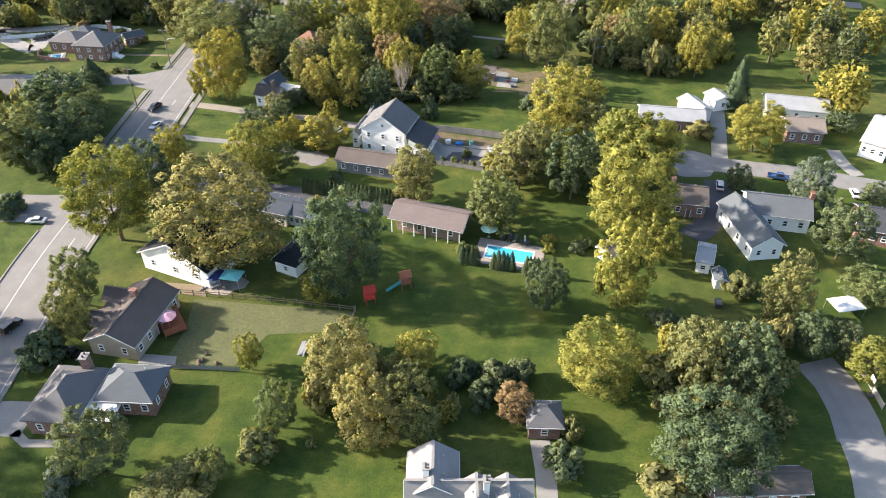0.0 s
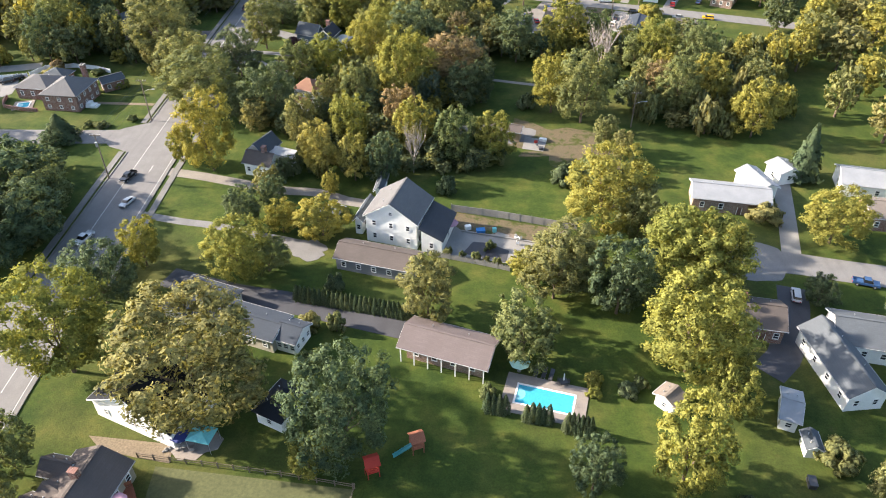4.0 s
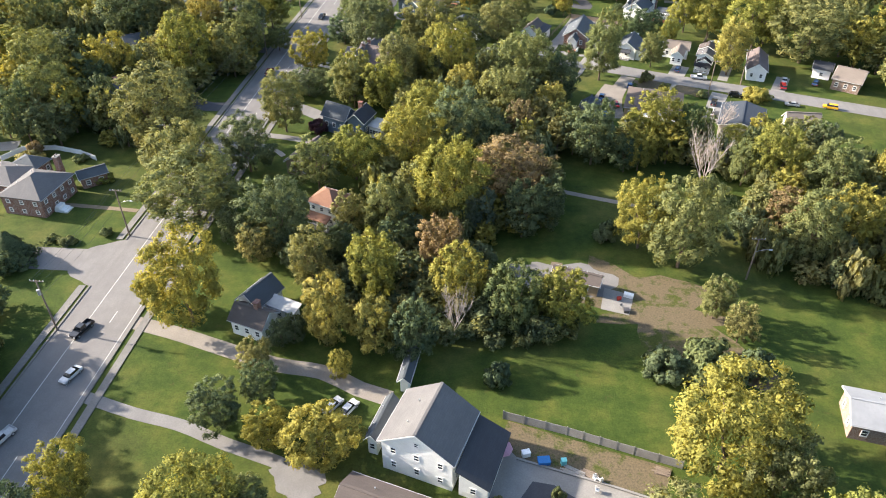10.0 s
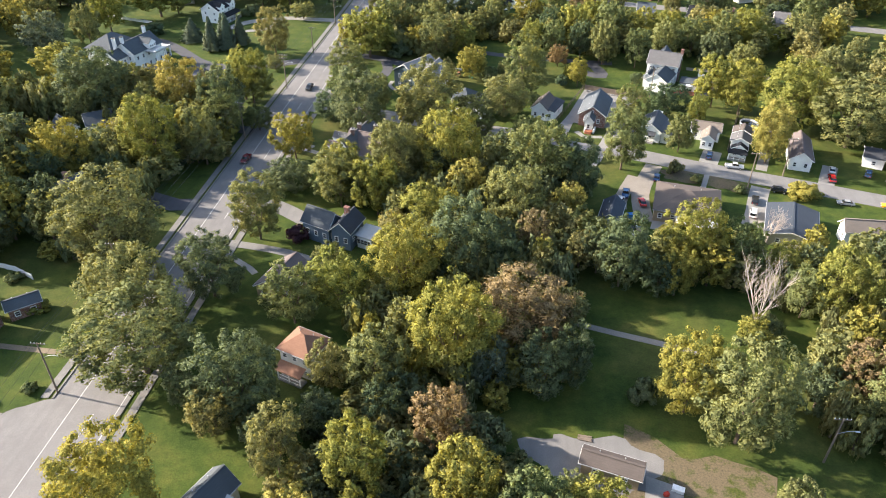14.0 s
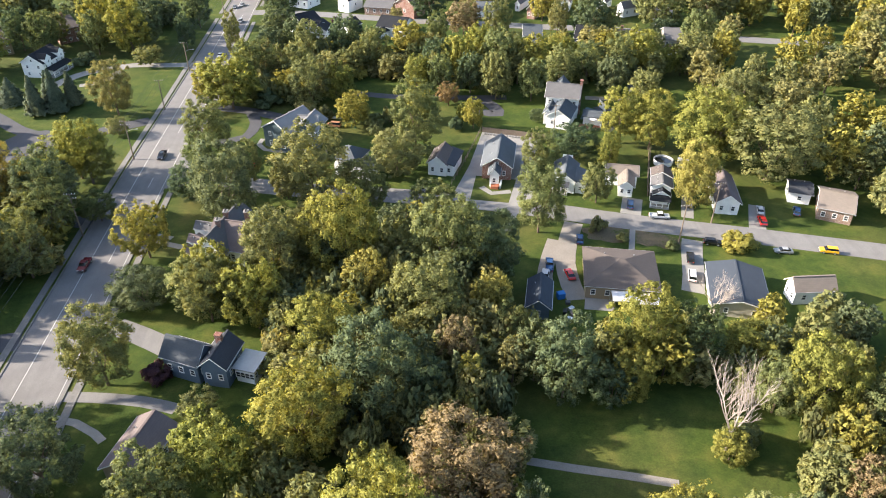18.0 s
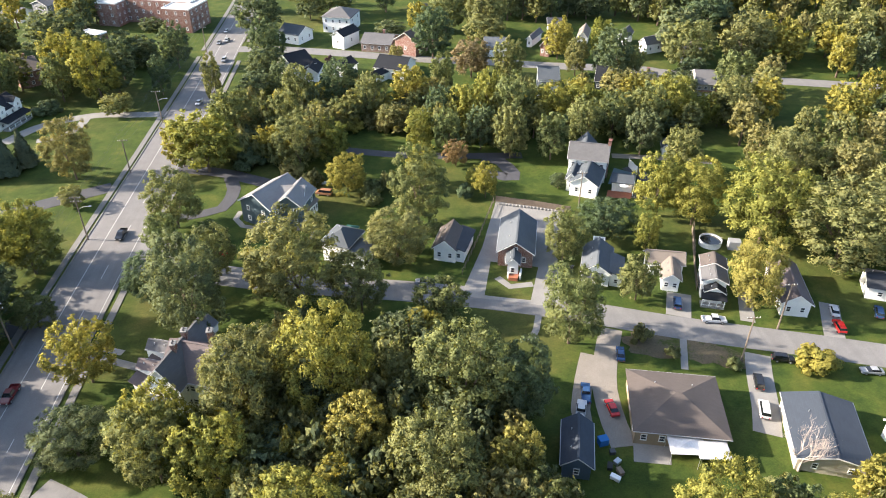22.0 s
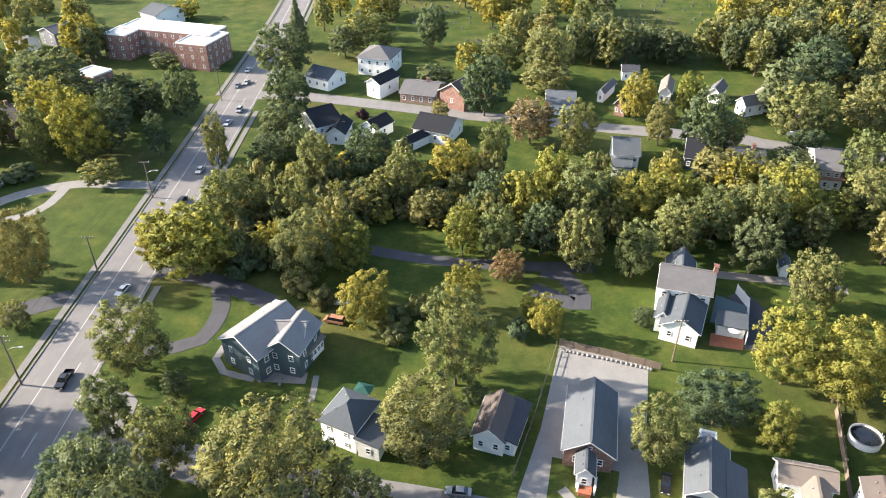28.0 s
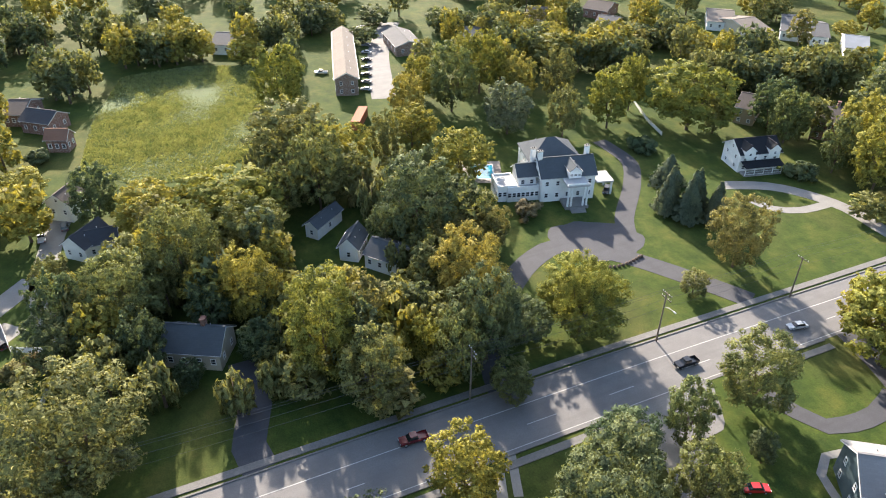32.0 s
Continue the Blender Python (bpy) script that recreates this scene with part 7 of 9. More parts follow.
car("suv", "black", -118.5, 208.1, -148, "parked behind a brick house")
swimming_pool(-109.5, 193.0, 15.5, 3.2, 3.3, 0.8)
crate("red_trailer", "long dull red storage trailer on grass", -182.5, 295.0, 149, 11.0, 2.5, 2.6, REDWOOD, "trailer")
mp = [(-180.9, 222.4), (-216.5, 227.2), (-247.1, 237.0), (-250.7, 257.7), (-241.5, 278.4), (-204.7, 273.6), (-175.8, 263.8), (-167.2, 252.3), (-168.0, 236.7)]
tagged(poly_slab("meadow", mp, 0.02, 0.1, MEADOW), "rough unmown meadow with pale tall grass", "meadow", kind="structure")


def tufts(poly, count, seed):
    """Tall grass as single blades' bunches, joined."""
    rnd = random.Random(seed)
    xs, ys = [p[0] for p in poly], [p[1] for p in poly]
    vs, fs = [], []
    while count:
        x, y = rnd.uniform(min(xs), max(xs)), rnd.uniform(min(ys), max(ys))
        if not in_poly(x, y, poly):
            continue
        count -= 1
        k = noise.noise(Vector((x * 0.06, y * 0.06, 3)))
        if k < -0.7 + rnd.uniform(-0.3, 0.3):
            continue
        s = rnd.uniform(0.3, 0.6) * (1 + k)
        a = rnd.uniform(0, 6.28)
        i = len(vs)
        vs += [(x - s * 0.5 * math.cos(a), y - s * 0.5 * math.sin(a), 0), (x + s * 0.5 * math.cos(a), y + s * 0.5 * math.sin(a), 0), (x + rnd.uniform(-0.3, 0.3), y + rnd.uniform(-0.3, 0.3), s)]
        fs.append((i, i + 1, i + 2))
    me = bpy.data.meshes.new("tall_grass")
    me.from_pydata(vs, [], fs)
    me.materials.append(TALLGRASS)
    return tagged(new("tall_grass", me), "tall yellow-green meadow grass", "grass", kind="stuff")


tufts(mp, 42000, 4)

canopy(-44.4, 62.4, 85, 3.4, 2.4, CANVAS["white"], "white patio roof behind a brick house", 2.4)
tagged(poly_slab("dry_lawn", [(-40.6, 87.9), (-14.3, 84.8), (-14.4, 80.3), (-26.9, 79.6), (-30.6, 72.9), (-41.1, 73.4), (-40.1, 80.1)], 0.018, 0.1, DRYGRASS), "dry olive grass inside a fenced back garden", "lawn", kind="structure")

# ---- trees and shrubs ----
tree(-58.8, 211.0, 13.2, 6.4, "g")
tree(9.4, 420.0, 17.7, 7.5, "g")
tree(-28.8, 479.3, 14.2, 10.1, "m")
tree(-5.5, 481.7, 15.8, 7.1, "g")
tree(16.9, 451.9, 14.4, 7.8, "m")
tree(31.4, 445.0, 18.4, 8.5, "o")
tree(52.9, 416.3, 14.0, 5.6, "y")
tree(55.0, 399.5, 12.3, 4.5, "o")
tree(64.7, 393.2, 17.7, 6.9, "g")
tree(68.5, 418.1, 13.4, 4.5, "y")
tree(110.6, 432.3, 18.4, 9.4, "g")
tree(93.1, 400.4, 17.0, 8.2, "m")
tree(31.7, 394.2, 14.5, 5.5, "m")
tree(-0.9, 373.7, 13.8, 5.6, "y")
tree(9.4, 383.0, 14.2, 4.1, "m")
tree(-115.3, 423.6, 19.2, 11.4, "g")
tree(-94.0, 390.4, 19.2, 7.4, "y")
tree(-92.2, 408.2, 14.2, 5.8, "g")
tree(-76.8, 394.0, 12.1, 3.6, "g")
tree(-53.9, 449.1, 18.1, 10.4, "g")
tree(-45.7, 412.7, 16.5, 6.3, "g")
tree(-46.0, 401.6, 11.6, 6.4, "g")
tree(-59.1, 385.0, 15.2, 3.5, "o")
tree(96.6, 373.4, 15.7, 5.3, "m")
tree(-32.9, 375.0, 14.9, 5.3, "o")
tree(-21.3, 378.3, 14.5, 6.7, "g")
tree(-53.1, 162.5, 17.9, 6.9, "y")
tree(66.8, 178.3, 14.1, 5.4, "y")
tree(-81.7, 220.5, 19.2, 10.7, "o")
tree(-89.7, 256.4, 19.2, 7.3, "y")
tree(-56.1, 230.2, 15.3, 5.9, "m")
tree(-58.3, 266.0, 12.2, 5.3, "y")
tree(37.0, 300.4, 9.8, 5.9, "g")
tree(26.0, 293.5, 11.8, 4.4, "m")
tree(43.8, 295.2, 9.0, 3.3, "y")
tree(-7.5, 296.6, 11.4, 7.5, "o")
tree(-2.3, 309.3, 19.2, 6.4, "m", "tall")
tree(14.0, 320.8, 9.0, 3.0, "y")
tree(-43.0, 292.6, 12.5, 4.7, "o")
tree(-53.9, 288.7, 8.8, 6.1, "g")
tree(-53.6, 299.3, 11.5, 4.3, "m")
tree(51.1, 308.9, 15.1, 5.8, "y")
tree(63.4, 327.6, 13.0, 4.9, "m")
tree(57.6, 304.7, 15.6, 6.0, "y")
tree(-18.2, 326.7, 8.9, 5.6, "y")
tree(-0.4, 327.2, 11.0, 4.1, "y")
tree(-38.0, 345.1, 9.5, 3.5, "y")
tree(0.3, 346.9, 11.8, 4.4, "y")
tree(33.4, 338.8, 12.8, 4.8, "m")
tree(-54.8, 313.5, 13.8, 6.4, "m")
tree(-44.1, 277.4, 19.2, 8.5, "g")
tree(-26.2, 284.1, 19.2, 9.5, "o")
tree(-14.6, 279.9, 13.0, 4.9, "o")
tree(-0.6, 276.4, 9.1, 4.9, "m")
tree(21.3, 268.4, 16.4, 6.3, "m")
tree(36.8, 279.4, 10.0, 3.7, "m")
tree(57.1, 275.3, 15.8, 6.1, "gold")
tree(-19.0, 256.8, 19.2, 7.6, "y")
tree(0.8, 252.2, 19.2, 7.6, "m")
tree(8.5, 250.8, 15.8, 6.1, "g")
tree(-32.0, 253.7, 16.6, 6.9, "o")
tree(-44.2, 248.2, 10.7, 5.9, "m")
tree(-58.4, 104.4, 19.2, 8.4, "y")
tree(-37.4, 97.9, 18.6, 12.0, "o")
tree(-15.9, 89.6, 18.9, 7.3, "g")
tree(-5.6, 116.9, 11.9, 5.2, "o")
tree(9.1, 108.5, 10.7, 5.8, "m")
tree(26.7, 141.4, 17.3, 9.0, "y")
tree(15.3, 121.9, 12.8, 5.6, "o")
tree(25.2, 118.2, 14.6, 5.6, "g")
tree(38.5, 124.6, 15.0, 8.7, "y")
tree(33.3, 105.6, 17.7, 8.7, "y")
tree(27.9, 86.2, 16.3, 5.3, "y", "tall")
tree(36.6, 97.1, 11.0, 4.1, "y")
tree(16.3, 85.2, 9.7, 3.6, "g")
tree(52.4, 82.0, 13.9, 4.4, "o", "tall")
tree(21.6, 68.8, 10.6, 6.4, "y")
tree(34.3, 67.6, 13.0, 4.9, "o")
tree(40.0, 66.2, 13.5, 5.2, "g")
tree(-56.0, 129.3, 10.2, 3.8, "y")
tree(68.0, 137.8, 11.2, 6.7, "y")
tree(-57.8, 86.4, 10.7, 4.0, "m")
tree(-56.0, 78.8, 9.7, 3.6, "m")
tree(69.5, 113.6, 11.3, 4.5, "b")
tree(-27.8, 72.2, 6.7, 2.1, "y")
tree(-13.7, 68.6, 10.4, 6.1, "o")
tree(-3.8, 72.5, 6.1, 3.6, "y")
tree(71.4, 160.4, 13.0, 4.2, "g", "spruce")
tree(-41.5, 142.4, 8.2, 3.9, "g")
tree(-33.8, 140.1, 7.0, 3.4, "y")
tree(-26.0, 138.7, 7.9, 5.5, "y")
tree(-38.0, 126.3, 12.6, 5.9, "y")
tree(31.8, 136.8, 13.3, 5.0, "o")
tree(18.0, 125.8, 11.4, 7.3, "o")
tree(11.0, 127.4, 5.5, 3.4, "y")
tree(35.8, 126.2, 15.1, 5.8, "y")
tree(42.1, 124.2, 14.1, 5.4, "y")
tree(32.0, 171.8, 8.6, 3.1, "o")
tree(34.7, 166.4, 7.8, 2.7, "o")
tree(-62.6, 190.9, 14.9, 10.7, "m")
tree(-44.6, 183.8, 15.1, 6.6, "g")
tree(-35.7, 173.7, 12.1, 4.5, "o")
tree(-24.5, 171.2, 13.6, 5.2, "y")
tree(-29.7, 160.5, 12.5, 4.7, "gold")
tree(-22.2, 158.7, 10.5, 3.9, "gold")
tree(-10.2, 169.2, 13.4, 5.0, "y")
tree(-1.4, 166.1, 12.8, 4.8, "m")
tree(7.0, 166.7, 11.8, 4.4, "y")
tree(22.1, 190.5, 15.3, 5.9, "y")
tree(28.6, 185.3, 18.2, 7.9, "m")
tree(-42.7, 248.8, 13.8, 5.3, "y")
tree(-13.5, 194.6, 19.2, 7.3, "y")
tree(-2.4, 203.0, 14.6, 8.8, "r")
tree(-7.7, 193.1, 9.7, 3.6, "b")
tree(0.4, 192.0, 12.0, 4.5, "g")
tree(-13.9, 180.2, 11.5, 4.2, "r")
tree(-24.4, 189.6, 13.0, 4.9, "m")
tree(-32.2, 190.2, 9.2, 3.4, "o")
tree(48.7, 195.8, 11.0, 4.1, "r")
tree(-42.3, 244.8, 14.1, 5.4, "m")
tree(-33.7, 242.1, 13.8, 5.3, "y")
tree(-31.4, 260.3, 12.4, 7.4, "o")
tree(-14.6, 246.1, 12.1, 4.9, "gold")
tree(-4.1, 238.3, 15.4, 6.7, "m")
tree(-21.5, 232.3, 13.2, 6.1, "y")
tree(-13.6, 221.0, 16.5, 8.0, "g")
tree(-23.5, 213.5, 16.8, 6.9, "y")
tree(6.9, 239.6, 11.0, 4.0, "gold")
tree(29.0, 227.1, 15.8, 6.1, "y")
tree(25.6, 219.5, 10.5, 3.9, "y")
tree(15.6, 221.3, 15.1, 5.8, "g")
tree(37.7, 226.0, 12.8, 4.8, "m")
tree(48.6, 224.8, 8.6, 6.2, "y")
tree(51.9, 213.9, 15.3, 5.9, "y")
tree(80.2, 286.5, 18.4, 11.5, "m")
tree(69.0, 296.2, 19.2, 10.0, "y")
tree(-82.6, 301.2, 12.1, 8.1, "y")
tree(-113.0, 228.9, 15.9, 7.9, "m")
tree(-106.6, 248.7, 15.8, 5.9, "y")
tree(-79.1, 261.0, 14.8, 5.7, "m")
tree(-84.1, 272.4, 9.5, 3.5, "y")
tree(-92.9, 284.3, 18.1, 7.0, "gold")
tree(-79.3, 298.4, 16.4, 6.3, "y")
tree(-107.3, 340.9, 11.5, 3.9, "b", "spruce")
tree(-102.3, 342.5, 12.6, 4.1, "b", "spruce")
tree(-105.1, 346.7, 10.8, 3.8, "b", "spruce")
tree(-99.5, 347.3, 10.2, 3.6, "b", "spruce")
tree(-84.7, 338.7, 16.1, 6.2, "o")
tree(-143.0, 235.9, 12.7, 7.8, "y")
tree(-138.1, 251.7, 14.5, 11.9, "y")
tree(-126.5, 253.1, 13.2, 8.0, "m")
tree(-160.5, 269.9, 18.2, 11.2, "o")
tree(-150.3, 280.3, 14.9, 6.5, "y")
tree(-119.3, 285.9, 19.2, 10.2, "g")
tree(-159.9, 301.5, 12.4, 7.2, "y")
tree(-140.4, 305.8, 12.5, 8.0, "y")
tree(-150.9, 341.7, 14.3, 4.9, "o")
tree(-150.8, 356.2, 17.1, 7.0, "y")
tree(-140.7, 375.8, 18.6, 11.7, "y")
tree(-81.5, 281.6, 16.9, 6.5, "g")
tree(-58.5, 74.2, 5, 4.3, "g", "bush")
tree(32.7, 54.2, 12.5, 7.6, "g")
tree(-9.7, 58.7, 13.8, 4.5, "o", "tall")
tree(-4.8, 64.6, 8, 3.5, "o")
tree(-3.2, 58.9, 8, 3.0, "m")
tree(9.4, 63.2, 6, 2.9, "r")
tree(2.9, 69.7, 4, 3.0, "g", "bush")
tree(7.2, 69.4, 4.5, 3.2, "g", "bush")
tree(11.3, 70.2, 4, 2.5, "g", "bush")
tree(5.1, 65.5, 4, 2.8, "g", "bush")
tree(-23.8, 57.1, 4.7, 3.2, "o", "bush")
tree(-28.6, 52.7, 6, 2.6, "m")
tree(-42.3, 54.3, 11.2, 4.3, "g")
tree(-46.3, 52.4, 4, 2.8, "b", "bush")
tree(-21.6, 61.7, 8, 3.1, "m")
tree(-31.9, 48.7, 5, 6.0, "o")
tree(15.2, 55.1, 4.5, 3.5, "g", "bush")
tree(16.7, 60.2, 3.5, 2.0, "m", "bush")
tree(26.7, 50.9, 5, 4.5, "o", "bush")
tree(34.4, 82.1, 3, 2.8, "g", "bush")
tree(37.0, 80.1, 3, 1.8, "g", "bush")
tree(48.8, 89.8, 3.5, 3.5, "m", "bush")
tree(54.2, 75.5, 7, 3.3, "g")
tree(59.1, 75.5, 5.5, 3.3, "g")
tree(60.7, 70.4, 7, 3.8, "y")
tree(68.4, 87.3, 6, 4.2, "m")
tree(69.0, 98.7, 11.2, 5.0, "g")
tree(58.8, 120.6, 6, 3.0, "g")
tree(84.3, 115.3, 5, 3.8, "g")
tree(90.9, 146.6, 5, 3.7, "g")
tree(58.4, 144.7, 4, 4.1, "o", "bush")
tree(-87.9, 149.0, 13.2, 9.1, "g")
tree(-87.8, 131.1, 13.8, 7.6, "m")
tree(-82.6, 113.6, 4, 3.8, "g", "bush")
tree(-6.6, 68.8, 6, 2.4, "m")
tree(-14.5, 75.6, 5, 3.0, "m")
tree(-20.4, 88.0, 5, 3.2, "y")
tree(-17.1, 58.4, 1.5, 1.0, "m", "bush")
tree(18.9, 102.9, 2.2, 1.8, "y", "bush")
tree(18.8, 100.6, 1.8, 1.4, "y", "bush")
tree(23.7, 101.3, 2, 2.0, "g", "bush")
tree(25.9, 102.2, 2, 1.5, "m", "bush")
tree(-36.7, 147.0, 8, 2.9, "g")
tree(-34.0, 128.5, 7, 3.9, "m")
tree(-59.4, 119.9, 11.2, 6.7, "g")
tree(-21.6, 123.2, 4.0, 2.2, "g", "bush")
tree(-91.9, 175.7, 6.5, 5.3, "g", "cone")
tree(-87.3, 161.6, 5, 3.7, "g")
tree(-10.1, 162.0, 12.9, 4.6, "m", "dead")
tree(3.7, 169.9, 9.0, 2.9, "m")
tree(-35.6, 160.3, 4.7, 2.5, "g")
tree(-15.9, 157.9, 11.0, 4.1, "g")
tree(21.8, 158.2, 4.4, 4.6, "g", "bush")
tree(28.1, 160.5, 5, 4.8, "m", "bush")
tree(26.9, 120.4, 6, 3.3, "g")
tree(-3.0, 154.2, 4, 2.5, "g", "bush")
tree(-85.2, 182.0, 1.6, 2.0, "m", "bush")
tree(-88.5, 182.2, 1.4, 1.7, "m", "bush")
tree(-79.1, 185.3, 1.5, 1.7, "m", "bush")
tree(-24.1, 114.1, 3.5, 2.1, "o", "bush")
tree(-20.1, 113.5, 4, 2.0, "o", "bush")
tree(-23.0, 105.9, 3, 2.3, "m", "bush")
tree(-52.7, 183.7, 9.0, 3.1, "g")
tree(-47.1, 180.2, 8, 4.0, "o")
tree(-42.1, 205.1, 12.5, 5.1, "m")
tree(-35.1, 209.9, 11.6, 5.8, "y")
tree(5.2, 195.6, 11.0, 4.1, "g")
tree(28.9, 157.8, 5, 4.8, "m", "bush")
tree(35.3, 159.0, 5, 3.6, "g", "bush")
tree(52.1, 189.3, 15.0, 6.0, "m")
tree(59.8, 193.4, 13.8, 5.3, "y")
tree(61.8, 208.8, 15.0, 6.2, "m")
tree(42.4, 193.6, 7, 5.0, "g")
tree(16.6, 192.5, 4.1, 2.9, "g", "bush")
tree(-22.4, 185.0, 8, 4.0, "g")
tree(-31.5, 181.0, 8, 3.4, "g")
tree(-120.0, 239.9, 19.4, 7.5, "m")
tree(-106.3, 218.4, 11.3, 5.4, "g")
tree(-101.1, 230.4, 12.5, 4.7, "g")
tree(-88.8, 204.1, 2, 2.6, "y", "bush")
tree(-98.1, 212.0, 1.6, 2.1, "m", "bush")
tree(-109.3, 210.7, 2.5, 3.6, "o", "bush")
tree(-60.6, 165.5, 8, 2.9, "y")
tree(-37.2, 159.2, 4.7, 2.4, "g")
tree(-39.2, 152.5, 7, 2.9, "o")
tree(-26.5, 153.2, 5, 2.1, "y")
tree(-55.6, 250.7, 7, 6.4, "g")
tree(-0.5, 227.4, 12.1, 3.8, "r", "tall")
tree(9.0, 232.9, 9.7, 3.6, "m")
tree(11.8, 225.3, 11.5, 4.3, "g")
tree(47.4, 238.6, 9, 4.6, "o", "dead")
tree(36.8, 209.0, 18.0, 7.4, "m", "dead")
tree(36.2, 206.8, 6.0, 3.0, "y")
tree(38.8, 209.9, 5, 3.5, "m", "bush")
tree(-48.5, 230.5, 3.5, 2.9, "p", "bush")
tree(-39.8, 221.7, 5.5, 3.3, "o")
tree(-7.0, 219.1, 11.8, 4.4, "g")
tree(22.5, 218.6, 9.0, 3.3, "g")
tree(46.9, 215.3, 11.0, 4.1, "m")
tree(-32.6, 287.0, 10.2, 3.8, "o")
tree(61.2, 258.4, 4, 4.2, "y", "bush")
tree(33.7, 268.0, 3.5, 2.4, "o", "bush")
tree(38.3, 263.7, 2, 1.7, "m", "bush")
tree(47.3, 260.0, 2, 1.8, "m", "bush")
tree(-79.0, 275.7, 13.6, 5.2, "m")
tree(-72.2, 281.0, 7, 3.9, "m")
tree(12.1, 327.0, 4.8, 2.6, "y")
tree(22.4, 343.6, 11.2, 4.8, "o")
tree(-92.0, 153.9, 9.9, 6.6, "g")
tree(-80.7, 145.6, 11.2, 6.4, "m")
tree(-80.3, 136.2, 12.5, 8.3, "g")
tree(-80.6, 129.7, 11.2, 6.5, "g")
tree(-91.7, 171.9, 4.1, 3.3, "g")
tree(-69.2, 202.4, 15.0, 8.0, "m")
tree(84.7, 316.8, 16.2, 6.4, "o")
tree(96.9, 311.7, 15.0, 6.5, "o")
tree(93.4, 314.7, 12.5, 6.5, "m")
tree(-53.0, 340.1, 16.2, 8.6, "y")
tree(-59.9, 343.6, 12.5, 4.8, "y")
tree(-48.3, 356.6, 15.0, 6.3, "m")
tree(-30.2, 338.9, 15.0, 6.6, "o")
tree(-22.0, 341.4, 12.0, 4.5, "y")
tree(-19.8, 363.8, 8.9, 4.5, "m", "tall")
tree(-12.2, 367.9, 14.3, 5.1, "m")
tree(-6.5, 360.8, 8, 5.0, "o")
tree(13.9, 356.3, 14.6, 5.6, "y")
tree(7.0, 359.2, 13.0, 4.9, "g")
tree(21.4, 366.1, 15.0, 5.2, "y")
tree(26.0, 357.0, 16.2, 6.1, "m")
tree(23.2, 340.7, 14.5, 4.6, "m", "tall")
tree(34.7, 363.2, 11.6, 4.5, "m")
tree(37.1, 355.6, 14.3, 5.5, "y")
tree(46.0, 359.2, 12.6, 5.5, "y")
tree(52.6, 360.4, 10.2, 4.0, "y")
tree(53.0, 350.7, 13.2, 6.1, "m")
tree(62.4, 350.6, 15.0, 5.8, "m")
tree(71.3, 357.7, 15.0, 6.1, "y")
tree(57.5, 340.0, 12.5, 4.8, "g")
tree(78.7, 355.1, 10.2, 5.1, "y")
tree(88.0, 356.2, 13.8, 6.4, "m")
tree(43.4, 345.3, 13.8, 5.4, "m")
tree(16.4, 346.8, 12.5, 4.6, "g")
tree(7.1, 345.0, 12.3, 4.6, "m")
tree(8.8, 337.5, 7, 3.3, "r")
tree(-12.6, 324.8, 4, 3.1, "m", "bush")
tree(-8.6, 327.4, 5, 3.1, "m", "bush")
tree(9.5, 321.6, 3.5, 3.0, "g", "bush")
tree(32.0, 323.8, 4, 2.1, "g")
tree(-26.7, 331.7, 4, 3.2, "o", "bush")
tree(-31.5, 335.3, 4, 3.9, "o", "bush")
tree(-12.5, 320.7, 3, 3.0, "o", "bush")
tree(-25.7, 346.1, 13.8, 5.3, "o")
tree(-35.1, 355.3, 13.8, 5.5, "m")
tree(-42.7, 342.4, 5, 5.3, "g", "bush")
tree(-46.6, 389.3, 8, 6.7, "g")
tree(-39.3, 389.3, 11.2, 4.4, "g")
tree(-111.0, 401.1, 8, 4.4, "m")
tree(-77.3, 419.2, 14.8, 5.3, "g")
tree(-3.4, 411.4, 8, 3.2, "o", "tall")
tree(20.6, 401.1, 12.5, 6.9, "r")
tree(71.6, 394.9, 11.2, 4.8, "m")
tree(29.9, 436.7, 10.2, 8.0, "m")
tree(-26.3, 419.2, 3, 2.1, "p", "bush")
tree(92.2, 393.0, 7, 5.0, "g")
tree(83.5, 384.4, 6, 4.8, "g")
tree(114.2, 404.7, 17.5, 9.1, "o")
tree(-46.7, 307.2, 5, 2.4, "g")
tree(0.6, 305.3, 3.9, 2.1, "g")
tree(-15.0, 298.7, 3, 1.8, "m", "bush")
tree(-109.6, 297.6, 10.5, 3.9, "o")
tree(-83.6, 290.1, 7, 5.4, "g")
tree(-140.3, 271.0, 19.8, 6.9, "m")
tree(-140.6, 263.2, 12.8, 4.8, "m")
tree(-142.4, 243.2, 9.7, 3.6, "g")
tree(-153.6, 226.1, 14.1, 5.4, "g")
tree(-199.4, 277.1, 19.8, 7.6, "y")
tree(-191.9, 317.1, 13.5, 5.3, "y")
tree(-175.5, 306.6, 14.8, 5.5, "gold")
tree(-153.9, 291.7, 14.8, 4.2, "o")
tree(-179.2, 322.1, 19.8, 7.4, "m")
tree(-189.0, 336.2, 19.8, 7.9, "y")
tree(-158.7, 329.0, 14.8, 6.9, "b")
tree(-173.3, 354.3, 16.5, 5.2, "o")
tree(-176.2, 342.7, 14.8, 5.1, "gold")
tree(-117.6, 349.7, 8, 4.9, "b", "cone")
tree(-80.9, 325.1, 5, 3.3, "m")
tree(-119.0, 311.3, 3.5, 4.4, "r", "bush")
tree(-134.8, 356.3, 4, 4.6, "g", "bush")
tree(-98.7, 281.2, 9.5, 3.5, "gold")
tree(-132.6, 217.1, 7, 3.6, "o")
tree(-114.1, 219.1, 14.8, 4.8, "g")
